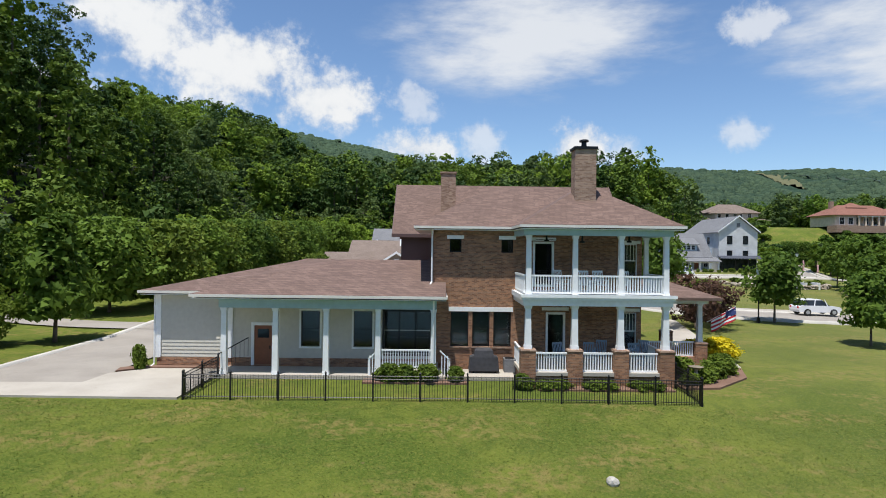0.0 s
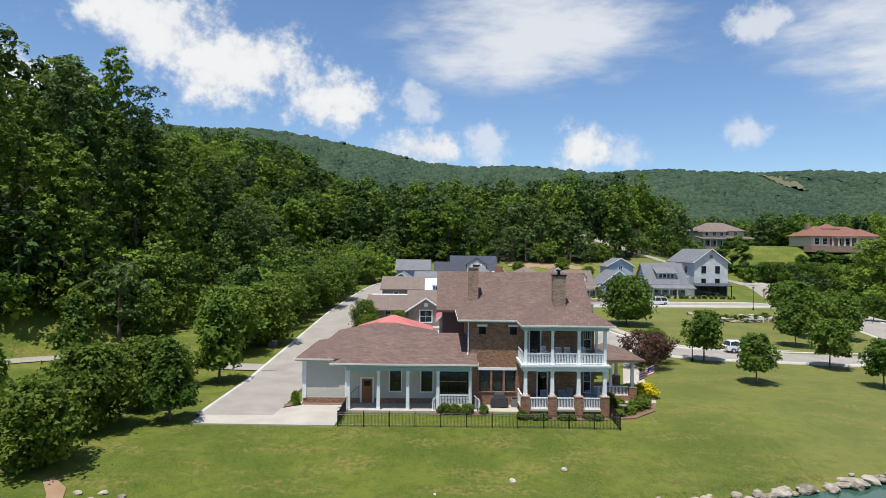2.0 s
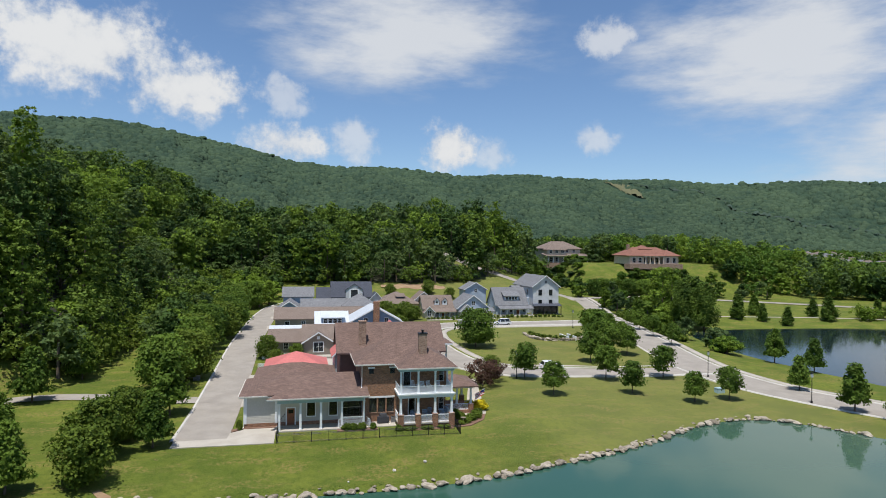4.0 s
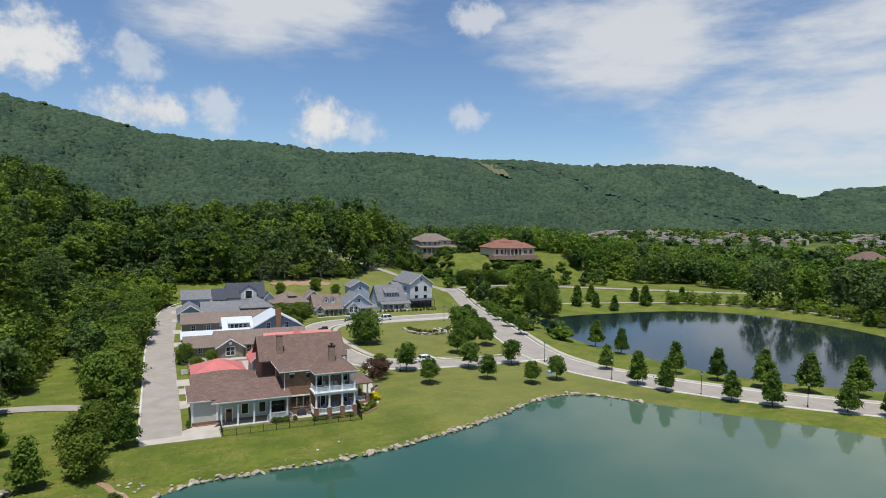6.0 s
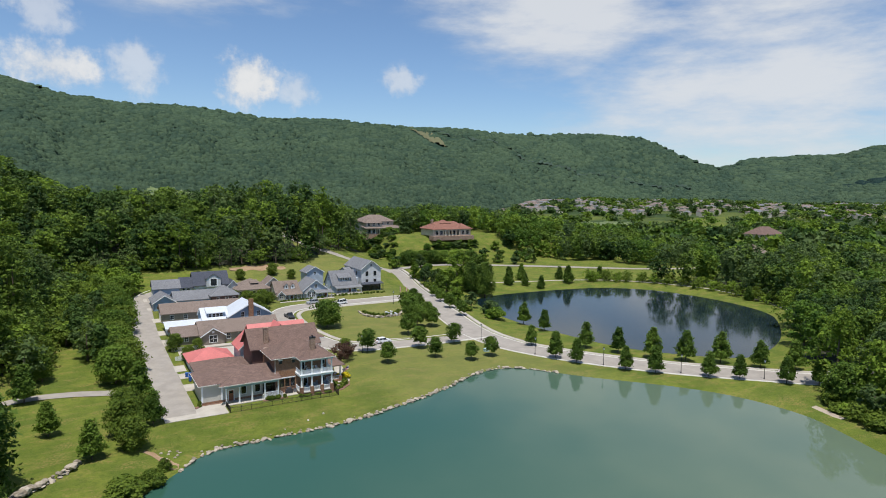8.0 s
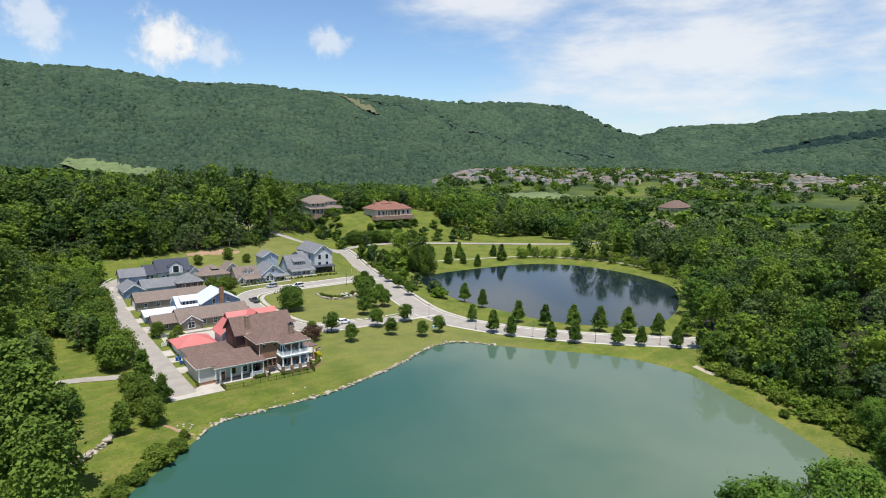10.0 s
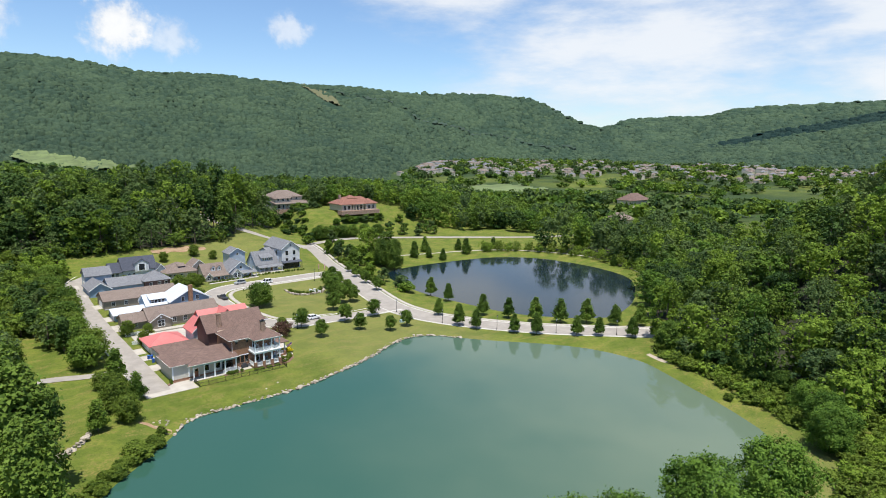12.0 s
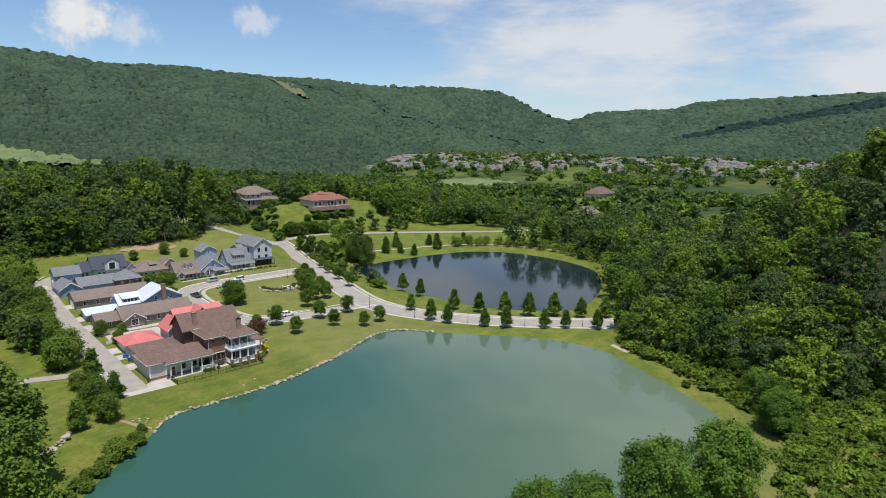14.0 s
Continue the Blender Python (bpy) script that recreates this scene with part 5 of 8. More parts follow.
def village():
    g = on(70, 142)
    h = simple_house("town_house", "pale grey three-storey house with grey roof and shop front", 65.4, 74.4, 141.6, 160.5, 11.7 - g, 15.1 - g, False, SIDE_PALE, SHINGLE_GREY, g, 0.5)
    verge(h, 65.4, 74.4, 141.6, 11.82, 15.22, 0.5)
    for z in (5.4, 8.6):
        for u in (67.9, 71.6):
            window(h, "S", u, 141.6, z + (0.2 if z > 8 else 0), 1.0, 1.7, IRON, (0, 1), 0.12)
    for u in (147, 152, 157):
        for z in (5.4, 8.7):
            window(h, "W", u, 65.4, z, 0.9, 1.6, IRON, (0, 1))
    part("louvre", Shape().box(69.5, 70.3, 141.54, 141.6, 12.7, 13.6), SHINGLE_GREY, h)
    part("shop_front", Shape().box(65.7, 74.1, 141.4, 141.59, g + 0.1, g + 2.7), PANE, h, "dark glazed shop front")
    part("awning", Shape().slab([(65.0, 139.4, g + 2.9), (74.8, 139.4, g + 2.9), (74.8, 141.6, g + 3.5), (65.0, 141.6, g + 3.5)], 0.14), SHINGLE_NAVY, h)
    porch_posts(h, [(65.3, 139.6), (68.4, 139.6), (71.4, 139.6), (74.5, 139.6)], g - 0.2, g + 2.75, 0.2, IRON)
    part("side_block", gable_walls(Shape(), 62.0, 65.4, 148.5, 158.5, g - 0.5, 9.4, 11.2, True), SIDE_BLUEGREY, h)
    part("side_roof", gable_roof(Shape(), 62.0, 65.3, 148.5, 158.5, 9.5, 11.3, True, 0.4), SHINGLE_GREY, h)

    g = on(58, 140)
    h = simple_house("cottage", "blue-grey cottage with a steep grey roof and long porch", 52.6, 63.2, 141.2, 151.0, 5.9 - g, 11.1 - g, True, SIDE_BLUEGREY, SHINGLE_GREY, g)
    front_porch(h, 53.2, 64.4, 141.2, 2.4, g, 4.7, 6, SHINGLE_GREY)
    part("dormer", Shape().box(55.6, 60.6, 142.2, 146.0, 6.4, 8.6), SIDE_BLUEGREY, h)
    part("dormer_roof", Shape().slab([(55.2, 141.7, 8.55), (61.0, 141.7, 8.55), (61.0, 146.2, 10.6), (55.2, 146.2, 10.6)], 0.14), SHINGLE_GREY, h)
    for k in range(4):
        window(h, "S", 56.5 + k * 1.06, 142.2, 7.3, 0.75, 0.95, WHITE, (0, 1), 0.1)
    for u in (55.0, 57.6, 62.2):
        window(h, "S", u, 141.2, g + 0.9, 0.9, 1.5)
    door(h, "S", 60.0, 141.2, g + 0.25)
    window(h, "W", 146.1, 52.6, 7.2, 1.2, 1.5)
    window(h, "W", 144.0, 52.6, 3.6, 0.9, 1.4)
    window(h, "W", 148.4, 52.6, 3.6, 0.9, 1.4)
    part("link", Shape().box(63.2, 66, 145, 150, g - 0.5, 7.6), SIDE_BLUEGREY, h)

    g = on(43, 135)
    h = simple_house("cottage", "blue-grey gabled cottage with a white front porch", 38.2, 48.4, 135.6, 147.5, 5.3 - g, 9.2 - g, False, SIDE_BLUEGREY, SHINGLE_GREY, g)
    verge(h, 38.2, 48.4, 135.6, 5.42, 9.32)
    window(h, "S", 43.3, 135.6, 6.2, 1.0, 1.3)
    front_porch(h, 43.2, 49.4, 135.6, 2.2, g, 4.5, 4, SHINGLE_GREY)
    part("front_gable", gable_walls(Shape(), 38.6, 42.8, 133.2, 136, g - 0.4, 4.6, 6.6, False), SIDE_PALE, h)
    part("front_gable_roof", gable_roof(Shape(), 38.6, 42.8, 133.2, 136.4, 4.7, 6.7, False, 0.35), SHINGLE_GREY, h)
    verge(h, 38.6, 42.8, 133.2, 4.7, 6.7, 0.35)
    for u in (39.9, 41.5):
        window(h, "S", u, 133.2, g + 0.8, 1.1, 1.9)
    window(h, "S", 45.2, 135.6, g + 0.9, 1.0, 1.5)
    door(h, "S", 47.4, 135.6, g + 0.25)

    g = on(49, 158)
    h = simple_house("garage_house", "pale blue two-storey outbuilding with a grey gable roof", 45.2, 52.6, 153.0, 161.0, 10.0 - g, 12.2 - g, False, SIDE_BLUEGREY, SHINGLE_GREY, g)
    verge(h, 45.2, 52.6, 153.0, 10.12, 12.32)
    window(h, "S", 48.9, 153.0, 9.0, 0.9, 1.1)

    g = on(32, 136)
    h = simple_house("cottage", "tan-roofed cottage with two white dormers and porch", 27.6, 36.8, 136.2, 145.0, 5.4 - g, 9.0 - g, True, SIDE_CREAM, SHINGLE_TAUPE, g)
    dormer(h, 31.9, 137.0, 140.2, 6.3, 7.6, 8.5, 1.5, WHITE, SHINGLE_TAUPE)
    dormer(h, 34.4, 137.0, 140.2, 6.3, 7.6, 8.5, 1.5, WHITE, SHINGLE_TAUPE)
    front_porch(h, 30.4, 37.2, 136.2, 2.2, g, 4.5, 5, SHINGLE_TAUPE)
    part("front_gable", gable_walls(Shape(), 27.4, 30.4, 133.6, 137, g - 0.4, 4.4, 6.0, False), SIDE_CREAM, h)
    part("front_gable_roof", gable_roof(Shape(), 27.4, 30.4, 133.6, 137.4, 4.5, 6.1, False, 0.35), SHINGLE_TAUPE, h)
    verge(h, 27.4, 30.4, 133.6, 4.5, 6.1, 0.35)
    window(h, "S", 28.9, 133.6, g + 0.8, 1.2, 1.6)
    for u in (32.0, 35.6):
        window(h, "S", u, 136.2, g + 0.9, 0.9, 1.5)
    door(h, "S", 33.8, 136.2, g + 0.25)

    g = on(20, 146)
    h = simple_house("bungalow", "tan bungalow with a wide hipped taupe roof", 14.6, 27.2, 143.2, 155.0, 6.2 - g, 9.6 - g, True, SIDE_CREAM, SHINGLE_TAUPE, g, 0.7, hip=True)
    for u in (16.2, 18.2, 21.0, 24.0):
        window(h, "S", u, 143.2, g + 0.8, 1.1, 1.5)
    part("dormer", Shape().box(20.4, 23.0, 145.4, 148.0, 7.2, 8.35), SHINGLE_NAVY, h)
    part("dormer_roof", Shape().slab([(20.1, 145.1, 8.3), (23.3, 145.1, 8.3), (23.3, 148.2, 9.2), (20.1, 148.2, 9.2)], 0.12), SHINGLE_TAUPE, h)
    part("side_gable", gable_walls(Shape(), 26.6, 33.5, 149.0, 156.5, g - 0.5, 6.4, 9.4, False), SIDE_CREAM, h)
    part("side_roof", gable_roof(Shape(), 26.6, 33.5, 149.0, 156.5, 6.5, 9.5, False), SHINGLE_TAUPE, h)
    verge(h, 26.6, 33.5, 149.0, 6.5, 9.5)

    g = on(5, 155)
    h = simple_house("navy_house", "white house with a dark navy roof and gabled dormer", 0.4, 13.0, 151.0, 161.0, 8.0 - g, 12.4 - g, True, SIDE_PALE, SHINGLE_NAVY, g)
    dormer(h, 7.4, 150.5, 156.5, 7.0, 10.2, 12.0, 5.4, SIDE_PALE, SHINGLE_NAVY)
    for u in (2.6, 4.4, 10.8):
        window(h, "S", u, 151.0, g + 1.0, 0.9, 1.6)
    part("side_block", gable_walls(Shape(), -4.2, 0.4, 152.0, 159.5, g - 0.5, 7.4, 10.6, True), SIDE_PALE, h)
    part("side_roof", gable_roof(Shape(), -4.2, 0.4, 152.0, 159.5, 7.5, 10.7, True), SHINGLE_NAVY, h)
    for u in (-3.2, -1.6):
        window(h, "S", u, 152.0, 5.4, 0.9, 1.4)
    part("side_gable", gable_walls(Shape(), 12.2, 16.4, 148.8, 154.5, g - 0.5, 7.0, 9.3, False), SIDE_PALE, h)
    part("side_gable_roof", gable_roof(Shape(), 12.2, 16.4, 148.8, 154.5, 7.1, 9.4, False), SHINGLE_NAVY, h)
    verge(h, 12.2, 16.4, 148.8, 7.1, 9.4)

    g = on(7, 133)
    h = simple_house("grey_house", "dark-walled house under a hipped grey roof", 2.8, 12.0, 129.0, 137.5, 7.0 - g, 10.1 - g, True, SIDE_DARK, SHINGLE_GREY, g, 0.6, hip=True)
    for u in (5.0, 8.0, 10.4):
        window(h, "S", u, 129.0, 4.9, 0.9, 1.3)
    part("low_roof", gable_roof(Shape(), -9.0, 4.0, 131.0, 141.0, 6.2, 8.6, True, 0.5), SHINGLE_GREY, h)
    part("low_wall", gable_walls(Shape(), -9.0, 4.0, 131.0, 141.0, g - 0.5, 6.1, 8.5, True), SIDE_BLUE, h)

    g = on(-10, 147)
    h = simple_house("garage", "grey-roofed blue-grey garage beside the alley", -14.6, -5.8, 143.0, 150.5, 8.8 - g, 11.3 - g, True, SIDE_BLUEGREY, SHINGLE_GREY, g)
    part("garage_door", Shape().box(-14.66, -14.6, 144.6, 148.8, g, g + 2.3), WHITE, h)
    g = on(-12, 130)
    h = simple_house("garage", "pale blue garage with a white-edged grey gable", -16.0, -9.0, 128.4, 141.0, 6.0 - g, 8.3 - g, False, SIDE_BLUE, SHINGLE_GREY, g)
    verge(h, -16.0, -9.0, 128.4, 6.12, 8.42)
    window(h, "W", 132.0, -16.0, g + 1.2, 0.9, 1.2)

    g = on(-5, 115)
    h = simple_house("long_house", "long low house with a plain taupe shingle roof", -15.4, 8.5, 109.6, 119.6, 5.8 - g, 8.1 - g, True, SIDE_TAUPE, SHINGLE_TAUPE, g)
    part("garage_door", Shape().box(-15.46, -15.4, 112.4, 116.8, g, g + 2.3), WHITE, h)
    for u in (-12.5, -8.5, -4.0):
        window(h, "S", u, 109.6, g + 1.1, 1.0, 1.3)

    g = on(5, 97)
    h = simple_house("blue_house", "blue house with a white metal roof and brick chimney", 1.6, 14.4, 93.4, 104.5, 6.4 - g, 9.9 - g, False, SIDE_BLUE, METAL_WHITE, g, 0.6)
    verge(h, 1.6, 14.4, 93.4, 6.52, 10.02, 0.6)
    for u in (5.6, 10.4):
        window(h, "S", u, 93.4, 6.0, 0.9, 1.5)
    for u in (3.4, 5.6, 10.6, 12.8):
        window(h, "S", u, 93.4, g + 0.9, 0.9, 1.5)
    part("chimney", Shape().box(7.3, 8.7, 92.6, 93.4, g - 0.3, 11.4), BRICK, h, "red brick chimney")
    part("side_block", gable_walls(Shape(), -5.6, 1.6, 95.2, 104.4, g - 0.5, 5.7, 8.4, True), SIDE_BLUE, h)
    part("side_roof", gable_roof(Shape(), -5.6, 1.6, 95.2, 104.4, 5.8, 8.6, True, 0.4), METAL_WHITE, h)
    part("dormer", Shape().box(-4.2, 0.6, 95.9, 98.6, 5.6, 7.6), SIDE_BLUE, h)
    part("dormer_roof", Shape().slab([(-4.6, 95.5, 7.5), (1.0, 95.5, 7.5), (1.0, 99.2, 8.7), (-4.6, 99.2, 8.7)], 0.12), METAL_WHITE, h)
    for k in range(4):
        window(h, "S", -3.5 + k * 1.1, 95.9, 6.2, 0.8, 1.0, WHITE, (0, 1), 0.1)
    part("porch_roof", Shape().slab([(-16.2, 93.6, 4.3), (-3.0, 93.6, 4.3), (-3.0, 98.8, 5.5), (-16.2, 98.8, 5.5)], 0.16).slab([(-3.0, 104.0, 4.3), (-16.2, 104.0, 4.3), (-16.2, 98.8, 5.5), (-3.0, 98.8, 5.5)], 0.16), METAL_WHITE, h)
    part("porch_wall", Shape().box(-15.4, -5.6, 94.4, 103.2, g - 0.5, 4.5), SIDE_BLUE, h)
    part("garage_door", Shape().box(-15.46, -15.4, 96.2, 100.6, g, g + 2.3), WHITE, h)

    g = on(-3, 84)
    h = simple_house("craftsman_house", "taupe craftsman house with a small front gable", -8.4, 13.4, 82.4, 92.0, 4.4 - g, 7.0 - g, True, SIDE_TAUPE, SHINGLE_TAUPE, g)
    part("front_gable", gable_walls(Shape(), -8.4, -2.4, 80.2, 84.5, g - 0.4, 4.2, 6.1, False), SIDE_TAUPE, h)
    part("front_gable_roof", gable_roof(Shape(), -8.4, -2.4, 80.2, 87.0, 4.3, 6.25, False, 0.5), SHINGLE_TAUPE, h)
    verge(h, -8.4, -2.4, 80.2, 4.3, 6.25, 0.5)
    window(h, "S", -5.4, 80.2, g + 0.8, 1.9, 1.9, WHITE, (1, 1), 0.14)
    part("louvre", Shape().box(-5.7, -5.1, 80.13, 80.2, 4.8, 5.4), WHITE, h)
    for u in (-0.8, 2.6, 5.6, 9.0):
        window(h, "S", u, 82.4, g + 0.9, 1.0, 1.6)
    part("garage_wall", gable_walls(Shape(), -15.4, -8.4, 83.4, 91.0, g - 0.4, 4.1, 6.1, True), SIDE_TAUPE, h)
    part("garage_roof", gable_roof(Shape(), -15.4, -8.6, 83.4, 91.0, 4.2, 6.2, True, 0.5), SHINGLE_TAUPE, h)
    window(h, "S", -12.0, 83.4, g + 1.0, 0.9, 1.2)
    part("terrace", Shape().box(-8.0, 13.0, 77.6, 80.1, g - 0.5, g + 0.15), CONCRETE, h)

    g = on(5, 63)
    h = simple_house("coral_house", "pale house with a high coral-red metal roof", 0.2, 14.4, 58.4, 67.6, 6.2 - g, 10.0 - g, True, SIDE_PALE, CORAL, g)
    part("west_gable", gable_walls(Shape(), -3.2, 2.6, 56.9, 64.0, g - 0.4, 5.6, 8.3, False), SIDE_PALE, h)
    part("west_gable_roof", gable_roof(Shape(), -3.2, 2.6, 56.9, 64.5, 5.7, 8.45, False, 0.5), CORAL, h)
    verge(h, -3.2, 2.6, 56.9, 5.7, 8.45, 0.5)
    part("cross_gable_roof", gable_roof(Shape(), 4.6, 9.4, 57.4, 63.0, 8.0, 10.7, False, 0.4), CORAL, h)
    part("cross_gable", gable_walls(Shape(), 4.6, 9.4, 57.8, 63.0, 6.0, 7.9, 10.6, False), SIDE_PALE, h)
    window(h, "W", 65.5, 0.2, 6.0, 1.0, 1.0)
    window(h, "W", 61.0, 0.2, g + 1.0, 0.9, 1.5)
    part("awning", Shape().slab([(-1.6, 60.0, 3.2), (-1.6, 64.0, 3.2), (0.2, 64.0, 4.0), (0.2, 60.0, 4.0)][::-1], 0.1), CORAL, h)
    g = on(-10, 62)
    h = simple_house("pavilion", "low garage with a hipped coral-red roof beside the alley", -14.4, -4.8, 58.4, 67.6, 3.1 - g, 5.3 - g, True, SIDE_PALE, CORAL, g, 0.7, hip=True, cat="garage")
    part("garage_door", Shape().box(-14.46, -14.4, 60.6, 65.0, g, g + 2.1), WHITE, h)

    # villas on the hill
    g = on(133, 276) - 0.5
    h = simple_house("villa", "large cream villa with a columned porch on the hill", 122, 144, 272, 286, 8.0, 12.2, True, SIDE_CREAM, SHINGLE_TAUPE, g, 0.9, "villas on the hill", True)
    part("front_block", Shape().box(122, 133, 267, 272, g - 2, g + 7.4), SIDE_CREAM, h)
    part("front_roof", hip_roof(Shape(), 121.2, 133.8, 266.2, 276, g + 7.4, g + 10.6), SHINGLE_TAUPE, h)
    part("porch_floor", Shape().box(120.5, 146, 263.5, 268, g - 3, g + 0.3), BRICK_TAN, h)
    porch_posts(h, [(121.5 + i * 2.9, 264.2) for i in range(9)], g + 0.3, g + 3.6, 0.4)
    part("porch_beam", Shape().box(120.8, 145.6, 263.8, 264.6, g + 3.6, g + 4.1), WHITE, h)
    part("porch_roof", Shape().slab([(120, 263, g + 4.1), (146.4, 263, g + 4.1), (146.4, 272.1, g + 5.4), (120, 272.1, g + 5.4)], 0.2), SHINGLE_TAUPE, h)
    for u in (124, 127.5, 131, 136, 140):
        window(h, "S", u, 267 if u < 133 else 272, g + 5.5 if u < 133 else g + 5.9, 1.4, 1.6, WHITE, (1, 1), 0.15)
        window(h, "S", u + 0.4, 267 if u < 133 else 272, g + 0.9, 1.6, 2.2, WHITE, (1, 1), 0.15)
    g = on(162, 236) + 1.2
    h = simple_house("villa", "wide cream villa with a red tile hipped roof and columned loggia", 150, 177, 231, 244, 3.8, 8.0, True, SIDE_CREAM, SHINGLE_RED, g, 1.0, "villas on the hill", True)
    part("wing_roof", hip_roof(Shape(), 149.0, 159.0, 227.5, 238, g + 3.7, g + 6.6), SHINGLE_RED, h)
    part("wing_roof", hip_roof(Shape(), 168.0, 178.5, 227.5, 239, g + 3.7, g + 6.8), SHINGLE_RED, h)
    part("roof_lantern", hip_roof(Shape(), 158.5, 166.5, 235.0, 241.5, g + 7.0, g + 9.0), SHINGLE_RED, h)
    part("wing_block", Shape().box(150.0, 158.0, 228.5, 231, g - 2.5, g + 3.7), SIDE_CREAM, h)
    part("wing_block", Shape().box(169.0, 177.5, 228.5, 231, g - 2.5, g + 3.7), SIDE_CREAM, h)
    part("loggia_roof", Shape().slab([(157.8, 227.2, g + 3.6), (169.2, 227.2, g + 3.6), (169.2, 231.2, g + 4.6), (157.8, 231.2, g + 4.6)], 0.2), SHINGLE_RED, h)
    part("loggia_beam", Shape().box(158, 169, 227.6, 228.1, g + 3.0, g + 3.45), WHITE, h)
    porch_posts(h, [(158.6 + k * 2.5, 227.9) for k in range(5)], g - 0.4, g + 3.0, 0.5, SIDE_CREAM)
    part("terrace", Shape().box(148.5, 178, 225.4, 231, g - 3, g - 0.4), BRICK_TAN, h)
    for u, w in ((152.5, 228.5), (155.8, 228.5), (160.2, 231), (163.4, 231), (166.6, 231), (171.5, 228.5), (175, 228.5)):
        window(h, "S", u, w, g + 0.2, 1.7, 2.5, WHITE, (1, 1), 0.15)
    part("chimney", Shape().box(153.6, 154.9, 237.0, 238.4, g + 5.0, g + 9.4), BRICK_TAN, h)
    g = on(354, 152) - 1
    simple_house("villa", "large house with a tan hipped roof among trees", 343, 365, 146, 160, 7.0, 12.5, True, SIDE_CREAM, SHINGLE_TAUPE, g, 1.0, "villas on the hill", True)
    g = on(395, 215) - 1
    simple_house("villa", "distant brown-roofed house among the trees", 470, 500, 215, 232, 8.0, 14.5, True, SIDE_CREAM, SHINGLE, g, 1.0, "villas on the hill", True)


village()


def far_town():
    """Hundreds of small far roofs across the valley floor."""
    rng = random.Random(8)
    walls, roofs = Shape(), {0: Shape(), 1: Shape(), 2: Shape()}
    for i in range(1500):
        deg = rng.uniform(34, 84)
        az = radians(deg)
        d = rng.uniform(1280, min(float(foot_of(deg)) + 40, 1850 if deg > 57 else 2240))
        x, y = -30 + d * math.sin(az), -75 + d * math.cos(az)
        if d < 1280 or math.sin(deg * 1.3) + math.sin(d * 0.013 + deg) < -0.35:
            continue
        w, l, t = rng.uniform(8, 12), rng.uniform(10, 19), rng.uniform(3.0, 5.0)
        if rng.random() < 0.04:
            w, l = w * 1.8, l * 2.2
        z = float(surface(np.array([x]), np.array([y]))[0]) + 3.5
        walls.box(x - l / 2, x + l / 2, y - w / 2, y + w / 2, z - 14, z + t)
        hip_roof(roofs[rng.randrange(3)], x - l / 2 - 0.2, x + l / 2 + 0.2, y - w / 2 - 0.2, y + w / 2 + 0.2, z + t, z + t + rng.uniform(1.8, 3.0), 0.2)
    tagged(new("valley_town_walls", walls.mesh("valley_town_walls", SIDE_CREAM)), "cream walls of the distant valley houses", "town", "", "stuff")
    for k, mat in enumerate((SHINGLE_TAUPE, SHINGLE_GREY, SHINGLE_TAUPE)):
        tagged(new("valley_town_roofs", roofs[k].mesh("valley_town_roofs", mat)), "hipped roofs of the distant valley houses", "town", "", "stuff")


far_town()


# ---- trees ----
def crown_points(rng, shape, clumps, leaves, leaf, spread):
    """Unit crown (height 1, radius 1): kite-shaped leaf sprays gathered in clumps. Returns vertices and quads."""
    t = rng.uniform(0, 1, clumps) ** (1.25 if shape == "cone" else 0.9)
    if shape == "cone":
        prof = np.clip(1.04 - t, 0.05, 1) ** 0.75 * np.clip(0.45 + t * 6, 0, 1)
    elif shape == "oval":
        prof = np.sqrt(np.clip(1 - ((t - 0.42) / 0.6) ** 2, 0.02, 1))
    else:
        prof = np.sqrt(np.clip(1 - ((t - 0.5) / 0.53) ** 2, 0.03, 1))
    ang = rng.uniform(0, 2 * np.pi, clumps)
    lump = 1 + 0.22 * np.sin(ang * 3 + t * 7 + rng.uniform(0, 6)) + rng.uniform(-0.12, 0.12, clumps)
    rad = prof * lump * (0.35 + 0.65 * np.sqrt(rng.uniform(0, 1, clumps)))
    c = np.stack([rad * np.cos(ang), rad * np.sin(ang), t], 1)
    k = np.repeat(np.arange(clumps), leaves)
    n = len(k)
    away = rng.normal(0, 1, (n, 3)) * np.array([spread, spread, spread * 0.55])
    p = c[k] + away
    p[:, 2] = np.clip(p[:, 2], 0.01, 1.06)
    out = np.stack([p[:, 0], p[:, 1], (p[:, 2] - 0.35) * 1.2], 1)
    out = out / (np.linalg.norm(out, axis=1, keepdims=True) + 1e-6)
    nrm = out * 0.6 + rng.normal(0, 0.46, (n, 3)) + np.array([0, 0, 0.4])
    nrm /= np.linalg.norm(nrm, axis=1, keepdims=True)
    a = np.cross(nrm, rng.normal(0, 1, (n, 3)))
    a /= np.linalg.norm(a, axis=1, keepdims=True) + 1e-6
    b = np.cross(nrm, a)
    s = leaf * rng.uniform(0.6, 1.35, (n, 1))
    return p, a * s, b * s * 1.0, nrm * s * 0.2


def crown_mesh(name, seed, shape, h, r, clumps, leaves, leaf, mat, spread=0.13, base=0.0):
    rng = np.random.RandomState(seed)
    p, a, b, d = crown_points(rng, shape, clumps, leaves, 1.0, spread)
    p = p * np.array([r, r, h]) + np.array([0, 0, base])
    a, b, d = a * leaf, b * leaf, d * leaf
    v = np.stack([p - a - b * 0.5, p + a * 0.9 - b * 0.6 - d, p + b + d], 1).reshape(-1, 3)
    return array_mesh(name, v, np.arange(len(v)).reshape(-1, 3), mat)


